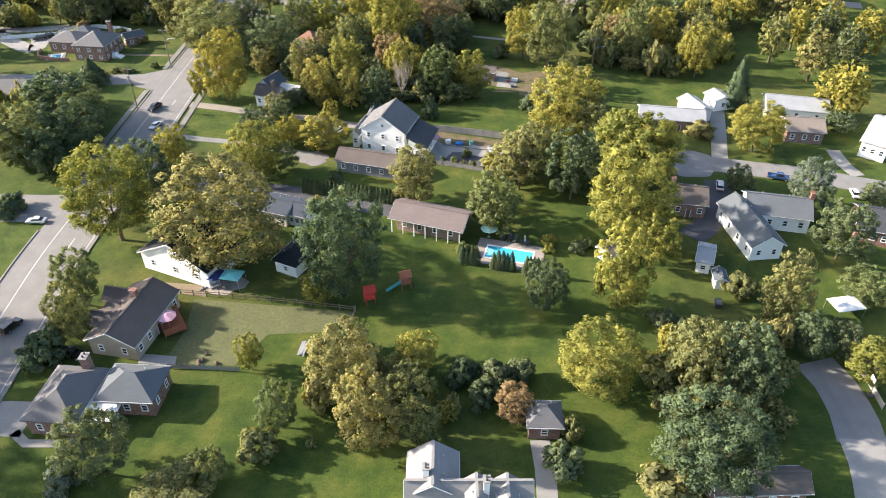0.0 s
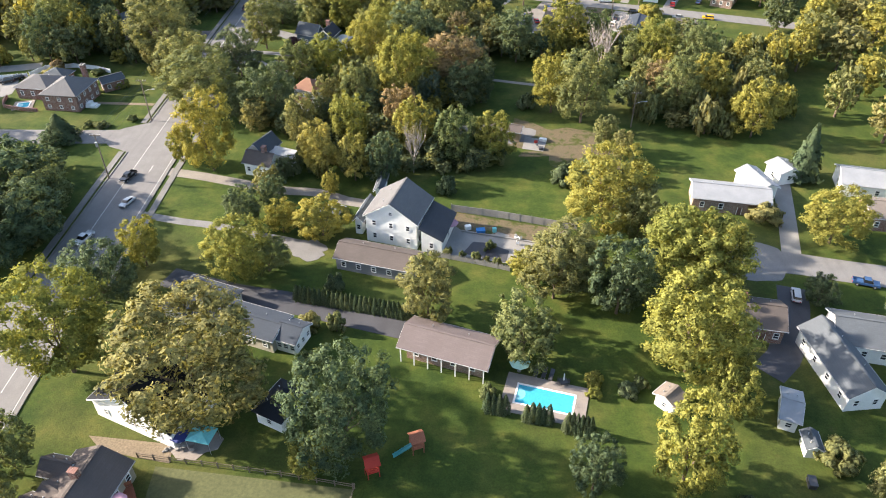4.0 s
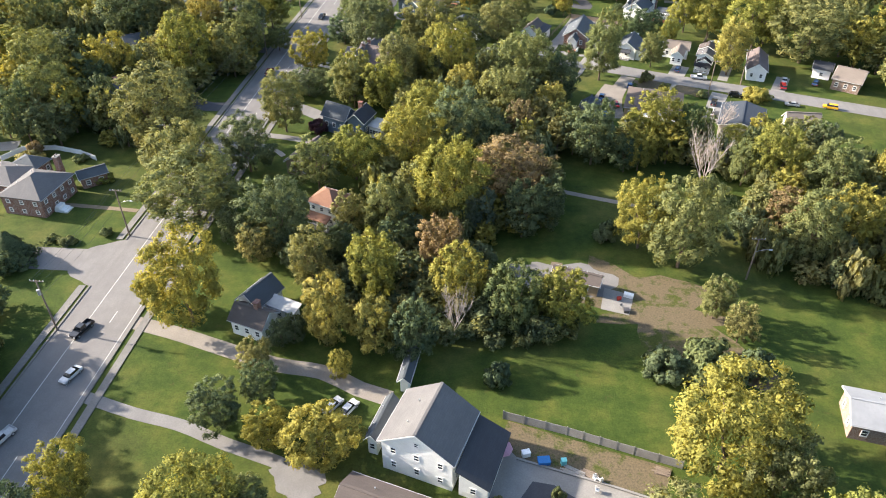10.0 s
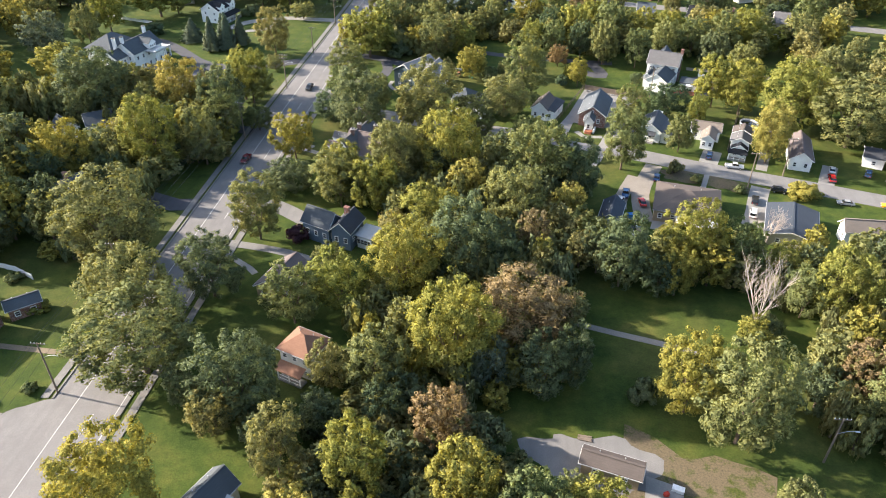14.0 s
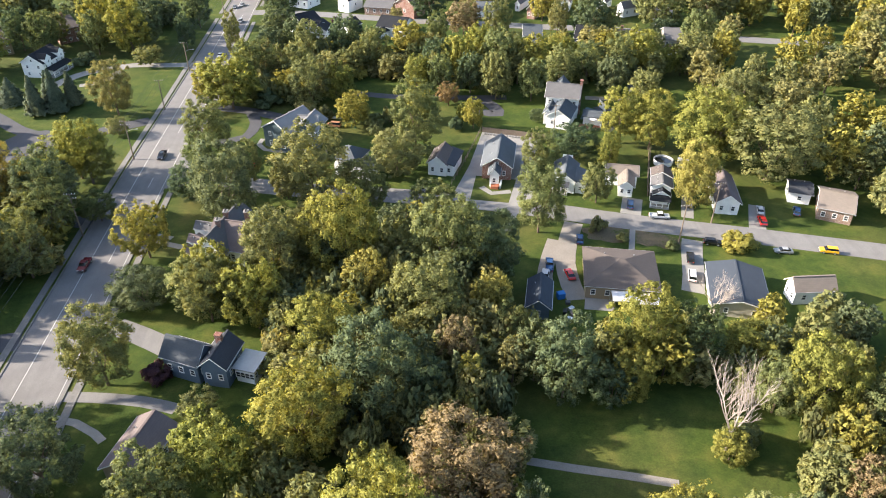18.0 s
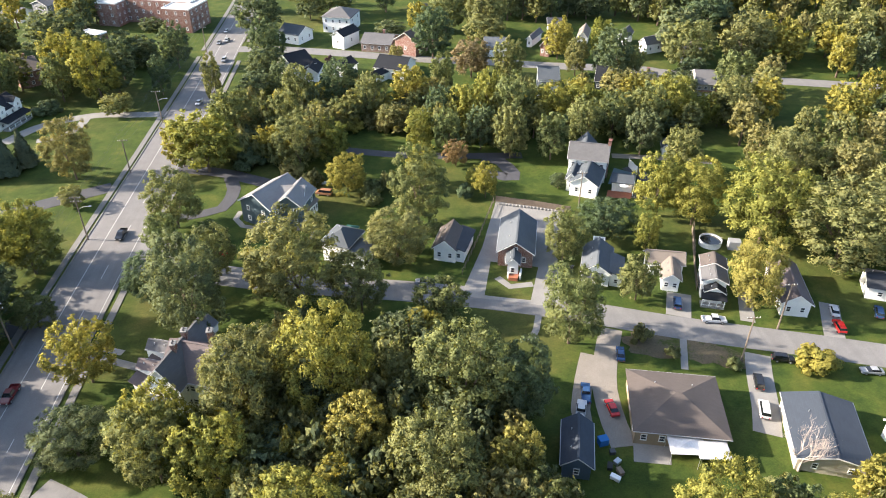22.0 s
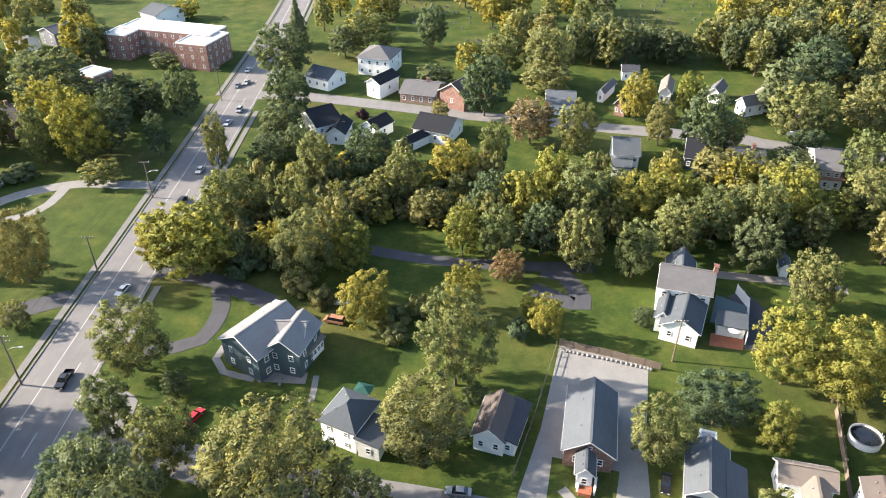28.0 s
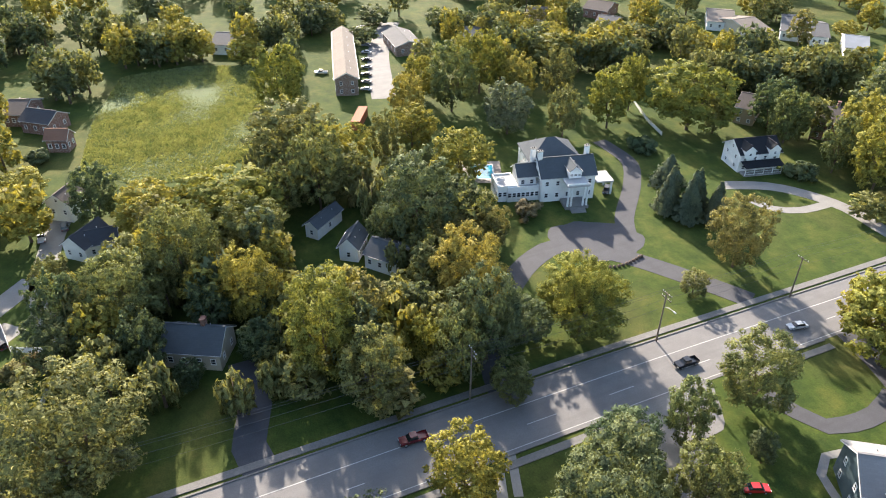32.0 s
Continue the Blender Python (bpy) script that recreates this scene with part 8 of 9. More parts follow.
tree(-107.2, 241.7, 11.5, 4.3, "g")
tree(-119.4, 278.5, 10.5, 3.9, "g")
tree(-119.9, 293.7, 9.5, 3.5, "b")
tree(-95.4, 236.0, 4.8, 2.9, "g")
tree(-171.8, 210.3, 7, 6.7, "y")
tree(-109.5, 213.9, 3.5, 2.3, "r", "bush")
tree(-192.6, 214.1, 3.5, 4.1, "g", "bush")
tree(-132.4, 397.1, 14.8, 6.1, "g")
tree(-123.2, 393.5, 14.8, 5.8, "m")
tree(-105.4, 390.8, 14.8, 4.7, "m")
tree(-106.7, 401.3, 18.2, 7.4, "y")
tree(-107.1, 382.2, 4, 4.7, "g", "bush")
tree(-158.6, 369.6, 16.5, 5.2, "y")
tree(-96.6, 247.9, 8, 3.8, "g")
tree(-27.7, 121.0, 3.4, 0.8, "g", "column")
tree(-27.0, 120.8, 3.4, 0.8, "g", "column")
tree(-26.2, 120.6, 3.4, 0.8, "g", "column")
tree(-25.4, 120.4, 3.4, 0.8, "g", "column")
tree(-24.6, 120.2, 3.4, 0.8, "g", "column")
tree(-23.8, 120.0, 3.4, 0.8, "g", "column")
tree(-23.0, 119.9, 3.4, 0.8, "g", "column")
tree(-22.2, 119.7, 3.4, 0.8, "g", "column")
tree(-21.4, 119.5, 3.4, 0.8, "g", "column")
tree(-20.6, 119.3, 3.4, 0.8, "g", "column")
tree(-19.9, 119.1, 3.4, 0.8, "g", "column")
tree(-19.1, 118.9, 3.4, 0.8, "g", "column")
tree(-18.3, 118.8, 3.4, 0.8, "g", "column")
tree(-17.5, 118.6, 3.4, 0.8, "g", "column")
tree(-16.7, 118.4, 3.4, 0.8, "g", "column")
tree(-15.9, 118.2, 3.4, 0.8, "g", "column")
tree(-15.1, 118.0, 3.4, 0.8, "g", "column")
tree(-14.3, 117.8, 3.4, 0.8, "g", "column")
tree(-13.5, 117.7, 3.4, 0.8, "g", "column")
tree(-12.8, 117.5, 3.4, 0.8, "g", "column")
tree(-12.0, 117.3, 3.4, 0.8, "g", "column")
tree(-11.2, 117.1, 3.4, 0.8, "g", "column")
tree(-10.4, 116.9, 3.4, 0.8, "g", "column")
tree(-9.6, 116.7, 3.4, 0.8, "g", "column")
tree(-8.8, 116.6, 3.4, 0.8, "g", "column")
tree(-8.0, 116.4, 3.4, 0.8, "g", "column")
tree(8.7, 96.1, 3.5, 0.7, "g", "column")
tree(9.5, 96.0, 4.0, 0.8, "g", "column")
tree(10.3, 95.9, 4.0, 0.8, "g", "column")
tree(11.0, 95.8, 3.5, 0.7, "g", "column")
tree(11.8, 95.7, 4.0, 0.8, "g", "column")
tree(14.2, 94.4, 4.0, 0.8, "g", "column")
tree(14.8, 94.3, 4.0, 0.8, "g", "column")
tree(15.4, 94.1, 4.0, 0.8, "g", "column")
tree(16.0, 93.9, 4.0, 0.8, "g", "column")
tree(16.6, 93.8, 4.0, 0.8, "g", "column")
tree(17.2, 93.6, 4.0, 0.8, "g", "column")
tree(3.4, 97.7, 4.0, 0.8, "g", "column")
tree(4.2, 97.6, 4.0, 0.8, "g", "column")
tree(5.0, 97.4, 4.0, 0.8, "g", "column")
tree(5.8, 97.3, 4.0, 0.8, "g", "column")
tree(3.6, 100.4, 2.4, 1.8, "m", "bush")
tree(-2.4, 133.4, 1.92, 1.1, "m", "bush")
tree(-0.1, 132.7, 1.6, 0.9, "m", "bush")
tree(2.6, 131.8, 2.08, 1.2, "m", "bush")
tree(4.4, 131.1, 1.6, 0.9, "m", "bush")
tree(6.2, 130.4, 1.92, 1.1, "m", "bush")
tree(5.0, 135.0, 2.2399999999999998, 1.3, "m", "bush")
# Row west of the road, out of view: added to shade the lawn
tree(-83.0, 46.0, 19, 6.5, "m")
tree(-84.0, 57.0, 20, 6.5, "g")
tree(-82.0, 68.0, 19, 6.5, "m")
tree(-83.0, 80.0, 18, 6.5, "g")

# ---- far woods, out to the edge of the view ----
CLEAR = [[(-30, 474), (14, 482), (14, 520), (-30, 515)], [(60, 545), (112, 548), (126, 605), (60, 605)], [(-76, 0), (-50, 0), (-50, 900), (-82, 900)], [(-60, 405), (100, 385), (100, 440), (-60, 460)], [(-140, 430), (-70, 430), (-70, 560), (-140, 560)], [(-182.5, 218.7), (-254.5, 233.2), (-246.0, 279.4), (-177.9, 267.3), (-170.1, 246.1)], [(-283.2, 312.3), (-278.8, 342.0), (-263.1, 357.5), (-183.6, 309.8), (-180.3, 288.2), (-217.2, 290.9)], [(-205.3, 400.0), (-201.3, 424.9), (-151.1, 381.9), (-160.0, 372.5)]]


SIGHT = []


def keep_open(*corners):
    """Ground that the woods leave free."""
    SIGHT.append(corners)


def wood(count, x0, x1, y0, y1, seed, tall=13.0, tints=("m", "m", "g", "y", "y", "o")):
    rnd = random.Random(seed)
    for _ in range(count):
        x, y = rnd.uniform(x0, x1), rnd.uniform(y0, y1)
        if any(in_poly(x, y, c) for c in CLEAR + SIGHT) or any((x - a) ** 2 + (y - b) ** 2 < c * c for a, b, c in PLACED):
            continue
        r = rnd.uniform(3.6, 6.0)
        PLACED.append((x, y, r * 1.1))
        far_tree(x, y, tall * rnd.uniform(0.8, 1.15), r, rnd.choice(tints), rnd.choice(("round", "tall")), rnd)


def undergrowth(poly, spacing, seed, tall=6.0, tints=("g", "m", "m", "m", "y", "o")):
    """Low trees and bushes that close the floor of a wood."""
    rnd = random.Random(seed)
    xs, ys = [p[0] for p in poly], [p[1] for p in poly]
    x = min(xs)
    while x < max(xs):
        y = min(ys)
        while y < max(ys):
            px, py = x + rnd.uniform(-0.5, 0.5) * spacing, y + rnd.uniform(-0.5, 0.5) * spacing
            y += spacing
            if not in_poly(px, py, poly) or any(in_poly(px, py, c) for c in SIGHT) or any((px - a) ** 2 + (py - b) ** 2 < c * c for a, b, c in BUILT):
                continue
            far_tree(px, py, tall * rnd.uniform(0.55, 1.5), spacing * rnd.uniform(0.5, 0.95), rnd.choice(tints), rnd.choice(("round", "bush", "bush", "tall")), rnd)
        x += spacing


BUILT = [(o.matrix_basis.translation.x, o.matrix_basis.translation.y, 9.0) for o in scene.objects if o.parent is None and o.get("category") not in (None, "tree", "shrub", "conifer", "car") and o.get("kind") != "structure"]
PLACED += BUILT
PLACED += [(o.matrix_basis.translation.x, o.matrix_basis.translation.y, 4.5) for o in scene.objects if o.parent is None and o.get("category") in ("tree", "conifer")]
far_rnd = random.Random(77)
keep_open((-126, 220), (-100, 220), (-76, 162), (-96, 161))
keep_open((-23, 161), (-1, 161), (-1, 114), (-17, 114))
keep_open((-25, 139), (-12, 139), (-10, 107), (-20, 107))
keep_open((-11, 118), (7, 118), (6, 88), (-9, 88))
keep_open((6, 105), (19, 105), (15, 81), (5, 81))
keep_open((-14, 96), (-5, 96), (-3, 72), (-11, 72))
keep_open((-10, 87), (14, 87), (11, 66), (-8, 66))
keep_open((50, 171), (74, 171), (57, 127), (39, 127))
keep_open((53, 139), (63, 139), (51, 109), (42, 109))
keep_open((67, 133), (75, 132), (61, 105), (54, 106))
keep_open((49, 126), (58, 125), (45, 91), (37, 91))
keep_open((60, 121), (75, 121), (57, 85), (45, 85))
keep_open((88, 168), (100, 168), (76, 122), (66, 122))
keep_open((46, 104), (54, 104), (41, 76), (35, 76))
keep_open((55, 75), (67, 75), (46, 43), (38, 43))
keep_open((-63, 73), (-39, 74), (-31, 55), (-51, 54))
keep_open((-59, 93), (-44, 94), (-32, 62), (-43, 62))
keep_open((-56, 102), (-46, 103), (-36, 79), (-45, 78))
keep_open((11, 67), (18, 67), (14, 50), (9, 50))
keep_open((-6, 60), (13, 60), (11, 42), (-5, 42))
keep_open((44, 179), (68, 178), (55, 139), (35, 139))
keep_open((62, 89), (69, 89), (55, 69), (49, 69))
keep_open((-43, 88), (-33, 88), (-25, 61), (-32, 61))
keep_open((-39, 72), (-25, 72), (-19, 51), (-30, 50))
keep_open((28, 105), (34, 105), (26, 88), (22, 88))
keep_open((-32, 102), (-23, 104), (-18, 86), (-25, 85))
keep_open((-137, 215), (-101, 219), (-73, 163), (-100, 161))
keep_open((-116, 179), (-98, 182), (-81, 156), (-96, 154))
keep_open((-89, 180), (-77, 182), (-63, 157), (-74, 155))
keep_open((-100, 212), (-82, 213), (-61, 164), (-74, 163))
keep_open((-65, 157), (-51, 159), (-40, 132), (-52, 130))
keep_open((-3, 159), (22, 161), (18, 133), (-3, 131))
keep_open((41, 177), (64, 179), (48, 138), (31, 137))
keep_open((15, 185), (32, 186), (25, 147), (11, 146))
keep_open((9, 218), (18, 219), (14, 173), (7, 172))
keep_open((-44, 209), (-39, 210), (-32, 176), (-35, 175))
keep_open((-80, 270), (-71, 271), (-55, 217), (-62, 216))
keep_open((39, 276), (99, 280), (83, 238), (32, 234))
keep_open((-20, 155), (-3, 157), (-2, 122), (-15, 121))
keep_open((-25, 138), (-6, 139), (-4, 116), (-20, 115))
keep_open((-3, 149), (24, 151), (19, 120), (-2, 119))
keep_open((50, 167), (74, 168), (57, 135), (38, 134))
keep_open((-49, 126), (-39, 127), (-31, 108), (-39, 107))
keep_open((-31, 116), (-25, 117), (-19, 99), (-25, 99))
keep_open((-10, 117), (7, 118), (6, 96), (-8, 95))
keep_open((55, 136), (61, 136), (49, 115), (43, 115))
keep_open((-64, 147), (-51, 148), (-40, 124), (-51, 122))
keep_open((-149, 352), (-129, 354), (-103, 298), (-119, 296))
keep_open((-83, 305), (-58, 308), (-43, 245), (-62, 243))
keep_open((-55, 243), (-34, 246), (-28, 213), (-45, 211))
keep_open((-45, 205), (-39, 206), (-32, 181), (-37, 180))
keep_open((-52, 173), (-37, 175), (-29, 153), (-41, 151))
keep_open((9, 218), (24, 219), (18, 191), (6, 190))
keep_open((15, 179), (40, 181), (30, 156), (11, 155))
keep_open((-2, 188), (8, 189), (6, 168), (-2, 167))
keep_open((13, 315), (26, 316), (19, 263), (9, 263))
keep_open((38, 354), (52, 355), (39, 295), (29, 294))
keep_open((33, 305), (40, 305), (31, 258), (25, 258))
keep_open((44, 296), (51, 296), (40, 256), (35, 256))
keep_open((53, 291), (58, 292), (46, 253), (41, 252))
keep_open((68, 289), (77, 290), (61, 250), (53, 250))
keep_open((28, 274), (91, 280), (74, 243), (22, 238))
keep_open((52, 256), (64, 256), (51, 226), (42, 226))
keep_open((-109, 216), (-87, 220), (-72, 195), (-90, 193))
keep_open((-103, 208), (-97, 209), (-77, 182), (-82, 181))
keep_open((-87, 181), (-79, 183), (-65, 167), (-72, 165))
keep_open((17, 210), (20, 210), (15, 187), (12, 187))
keep_open((40, 352), (53, 351), (37, 296), (27, 297))
keep_open((16, 315), (26, 314), (17, 268), (9, 268))
keep_open((10, 317), (16, 316), (8, 265), (4, 266))
keep_open((30, 263), (49, 260), (35, 230), (20, 232))
keep_open((56, 255), (65, 254), (48, 226), (40, 227))
keep_open((69, 254), (79, 252), (60, 228), (52, 229))
keep_open((17, 253), (22, 253), (15, 229), (11, 229))
keep_open((54, 291), (60, 291), (45, 260), (41, 260))
keep_open((45, 296), (52, 295), (39, 264), (34, 264))
keep_open((33, 302), (41, 301), (30, 266), (23, 267))
keep_open((70, 290), (79, 289), (60, 257), (53, 258))
keep_open((90, 279), (100, 278), (78, 250), (70, 252))
keep_open((31, 274), (96, 269), (76, 243), (23, 248))
keep_open((-51, 278), (-42, 278), (-36, 251), (-44, 251))
keep_open((-51, 243), (-32, 242), (-28, 218), (-43, 219))
keep_open((-1, 311), (10, 311), (6, 275), (-3, 276))
keep_open((-45, 337), (-31, 336), (-27, 295), (-38, 296))
keep_open((-58, 245), (-50, 244), (-43, 226), (-50, 226))
keep_open((-63, 294), (-55, 293), (-45, 255), (-51, 255))
keep_open((-108, 345), (-91, 345), (-77, 308), (-91, 309))
keep_open((10, 225), (38, 222), (28, 202), (5, 204))
keep_open((61, 409), (69, 409), (54, 356), (47, 356))
keep_open((-135, 517), (-89, 514), (-69, 427), (-104, 429))
keep_open((-33, 490), (-19, 489), (-17, 422), (-28, 423))
keep_open((-28, 460), (-20, 459), (-18, 408), (-25, 409))
keep_open((-16, 452), (-4, 451), (-5, 401), (-15, 401))
keep_open((-40, 433), (-32, 433), (-28, 384), (-34, 385))
keep_open((-13, 424), (-3, 423), (-4, 374), (-12, 375))
keep_open((-56, 277), (-39, 277), (-31, 249), (-44, 249))
keep_open((-45, 333), (-26, 332), (-22, 297), (-38, 298))
keep_open((-22, 309), (-12, 308), (-11, 281), (-20, 282))
keep_open((-1, 311), (10, 311), (6, 278), (-3, 279))
keep_open((15, 317), (32, 316), (25, 292), (11, 294))
keep_open((40, 350), (60, 349), (42, 302), (27, 304))
keep_open((96, 399), (105, 398), (82, 352), (75, 353))
keep_open((44, 409), (53, 408), (41, 363), (33, 364))
keep_open((-68, 293), (-60, 293), (-47, 261), (-53, 261))
keep_open((59, 302), (63, 301), (50, 280), (46, 280))
keep_open((32, 301), (42, 300), (30, 271), (22, 272))
keep_open((44, 295), (53, 294), (40, 269), (33, 270))
keep_open((55, 292), (62, 291), (46, 265), (41, 266))
keep_open((-22, 320), (-11, 319), (-10, 292), (-20, 293))
keep_open((5, 281), (17, 279), (13, 264), (3, 265))
keep_open((-52, 466), (-19, 472), (-15, 412), (-40, 408))
keep_open((-42, 428), (-22, 432), (-17, 385), (-34, 382))
keep_open((-13, 423), (-2, 425), (-2, 378), (-11, 376))
keep_open((-17, 452), (-4, 454), (-4, 404), (-14, 403))
keep_open((-5, 444), (5, 446), (3, 401), (-4, 400))
keep_open((31, 443), (45, 445), (36, 402), (24, 400))
keep_open((42, 406), (54, 407), (42, 363), (32, 362))
keep_open((-47, 329), (-27, 333), (-20, 300), (-35, 297))
keep_open((-26, 307), (-11, 310), (-9, 287), (-21, 285))
keep_open((-1, 309), (8, 311), (6, 287), (-1, 286))
keep_open((-23, 547), (9, 553), (7, 476), (-18, 471))
keep_open((74, 557), (128, 567), (96, 474), (55, 467))
keep_open((-140, 395), (-122, 398), (-94, 356), (-109, 353))
keep_open((38, 343), (53, 346), (38, 306), (27, 304))
keep_open((-137, 514), (-94, 522), (-69, 438), (-101, 431))
keep_open((-59, 339), (-44, 342), (-35, 317), (-48, 315))
keep_open((-17, 352), (-4, 354), (-4, 328), (-15, 326))
keep_open((12, 343), (26, 345), (21, 318), (9, 316))
keep_open((-29, 319), (-12, 322), (-9, 300), (-24, 297))
keep_open((11, 317), (34, 321), (26, 292), (8, 290))
keep_open((-101, 373), (-78, 378), (-57, 331), (-74, 327))
keep_open((-102, 326), (-91, 329), (-73, 306), (-81, 304))
keep_open((-258, 226), (-238, 273), (-141, 255), (-154, 225))
keep_open((-179, 214), (-176, 221), (-136, 223), (-138, 218))
keep_open((-159, 217), (-154, 229), (-119, 230), (-123, 220))
keep_open((-113, 232), (-109, 243), (-84, 241), (-88, 232))
keep_open((-146, 268), (-144, 272), (-110, 263), (-112, 259))
keep_open((-132, 272), (-130, 277), (-104, 269), (-106, 264))
keep_open((-125, 275), (-122, 282), (-92, 270), (-94, 265))
keep_open((-158, 327), (-146, 354), (-95, 315), (-104, 296))
keep_open((-135, 385), (-128, 400), (-96, 361), (-101, 350))
keep_open((-267, 313), (-263, 323), (-171, 291), (-174, 285))
keep_open((-270, 326), (-265, 337), (-177, 303), (-181, 295))
keep_open((-195, 298), (-194, 301), (-154, 287), (-155, 285))
keep_open((-117, 311), (-106, 334), (-80, 311), (-88, 292))
keep_open((-250, 202), (-244, 217), (-179, 220), (-184, 208))
keep_open((-128, 207), (-126, 213), (-91, 217), (-92, 212))
keep_open((-292, 272), (-288, 280), (-223, 269), (-226, 263))
keep_open((-110, 303), (-107, 309), (-83, 293), (-85, 288))
keep_open((-134, 351), (-132, 356), (-90, 321), (-92, 317))
keep_open((-120, 346), (-114, 358), (-79, 323), (-83, 314))
keep_open((-110, 367), (-95, 397), (-72, 362), (-84, 338))
keep_open((-261, 337), (-257, 345), (-201, 321), (-204, 315))

far_tree(-118.9, 295.2, 12.1, 7.8, "g", "round", far_rnd)
PLACED.append((-118.9, 295.2, 7.8))
far_tree(-85.9, 379.2, 6.2, 4.4, "m", "round", far_rnd)
PLACED.append((-85.9, 379.2, 4.4))
far_tree(-54.8, 485.7, 17.5, 5.5, "g", "spruce", far_rnd)
PLACED.append((-54.8, 485.7, 5.5))
far_tree(-126.2, 472.8, 15.0, 9.1, "y", "round", far_rnd)
PLACED.append((-126.2, 472.8, 9.1))
far_tree(-94.2, 424.8, 11.2, 9.2, "g", "round", far_rnd)
PLACED.append((-94.2, 424.8, 9.2))
far_tree(-97.1, 463.1, 5, 4.3, "g", "round", far_rnd)
PLACED.append((-97.1, 463.1, 4.3))
far_tree(-106.2, 522.9, 7, 5.2, "y", "round", far_rnd)
PLACED.append((-106.2, 522.9, 5.2))
far_tree(-4.8, 446.6, 6, 5.6, "g", "round", far_rnd)
PLACED.append((-4.8, 446.6, 5.6))
far_tree(96.0, 419.7, 16.2, 7.4, "g", "round", far_rnd)
PLACED.append((96.0, 419.7, 7.4))
far_tree(121.1, 465.7, 17.5, 16.9, "g", "round", far_rnd)
PLACED.append((121.1, 465.7, 16.9))
far_tree(97.8, 465.9, 17.5, 14.1, "m", "round", far_rnd)
PLACED.append((97.8, 465.9, 14.1))
far_tree(75.4, 468.7, 12.6, 10.7, "g", "round", far_rnd)
PLACED.append((75.4, 468.7, 10.7))
far_tree(52.0, 468.9, 16.2, 13.6, "g", "round", far_rnd)
PLACED.append((52.0, 468.9, 13.6))
far_tree(142.5, 465.5, 17.5, 15.1, "y", "round", far_rnd)
PLACED.append((142.5, 465.5, 15.1))
far_tree(-238.2, 221.8, 15.0, 9.8, "g", "round", far_rnd)
PLACED.append((-238.2, 221.8, 9.8))
far_tree(-257.9, 260.4, 13.2, 9.3, "y", "round", far_rnd)
PLACED.append((-257.9, 260.4, 9.3))
far_tree(-258.5, 249.4, 13.8, 8.4, "m", "round", far_rnd)
PLACED.append((-258.5, 249.4, 8.4))
far_tree(-274.9, 238.4, 15.0, 10.1, "m", "round", far_rnd)
PLACED.append((-274.9, 238.4, 10.1))
far_tree(-254.4, 290.3, 13.8, 8.5, "m", "round", far_rnd)
PLACED.append((-254.4, 290.3, 8.5))
far_tree(-245.1, 276.3, 8.7, 5.5, "y", "round", far_rnd)
PLACED.append((-245.1, 276.3, 5.5))
far_tree(-202.7, 353.8, 15.0, 8.7, "y", "round", far_rnd)
PLACED.append((-202.7, 353.8, 8.7))
far_tree(-210.8, 371.8, 13.8, 9.2, "y", "round", far_rnd)
PLACED.append((-210.8, 371.8, 9.2))
far_tree(-193.2, 380.5, 13.8, 8.9, "y", "round", far_rnd)
PLACED.append((-193.2, 380.5, 8.9))
far_tree(-183.8, 387.1, 13.8, 7.8, "m", "round", far_rnd)
PLACED.append((-183.8, 387.1, 7.8))
far_tree(-196.3, 365.1, 12.5, 6.8, "m", "round", far_rnd)
PLACED.append((-196.3, 365.1, 6.8))
far_tree(-289.0, 206.7, 15.0, 13.0, "m", "round", far_rnd)
PLACED.append((-289.0, 206.7, 13.0))
far_tree(-159.0, 415.7, 13.8, 10.9, "y", "round", far_rnd)
PLACED.append((-159.0, 415.7, 10.9))
far_tree(-150.1, 422.9, 13.8, 10.8, "m", "round", far_rnd)
PLACED.append((-150.1, 422.9, 10.8))
far_tree(-145.1, 434.0, 13.8, 10.1, "m", "round", far_rnd)
PLACED.append((-145.1, 434.0, 10.1))
far_tree(-177.9, 414.8, 13.8, 11.4, "y", "round", far_rnd)
PLACED.append((-177.9, 414.8, 11.4))
far_tree(-198.9, 421.1, 12.5, 8.9, "y", "round", far_rnd)
PLACED.append((-198.9, 421.1, 8.9))
far_tree(-159.3, 402.3, 13.8, 8.5, "m", "round", far_rnd)
PLACED.append((-159.3, 402.3, 8.5))
far_tree(-205.3, 411.7, 8, 7.7, "o", "round", far_rnd)
PLACED.append((-205.3, 411.7, 7.7))
far_tree(-271.4, 332.1, 7, 7.0, "g", "round", far_rnd)
PLACED.append((-271.4, 332.1, 7.0))
far_tree(-247.2, 354.8, 11.2, 8.9, "g", "round", far_rnd)
PLACED.append((-247.2, 354.8, 8.9))
far_tree(-231.4, 365.5, 12.5, 7.6, "y", "round", far_rnd)
PLACED.append((-231.4, 365.5, 7.6))
far_tree(-272.6, 309.9, 12.5, 10.3, "g", "round", far_rnd)
PLACED.append((-272.6, 309.9, 10.3))
far_tree(-182.8, 489.3, 6, 5.1, "y", "round", far_rnd)
PLACED.append((-182.8, 489.3, 5.1))
far_tree(-250.5, 319.9, 6, 5.4, "g", "round", far_rnd)
PLACED.append((-250.5, 319.9, 5.4))
wood(420, 60, 260, 300, 620, 1)
wood(330, -60, 220, 445, 800, 2)
wood(260, -330, -80, 380, 760, 3)
wood(200, -420, -190, 100, 420, 4)
wood(80, 90, 190, 140, 300, 6)
wood(60, -190, -90, 130, 260, 7)
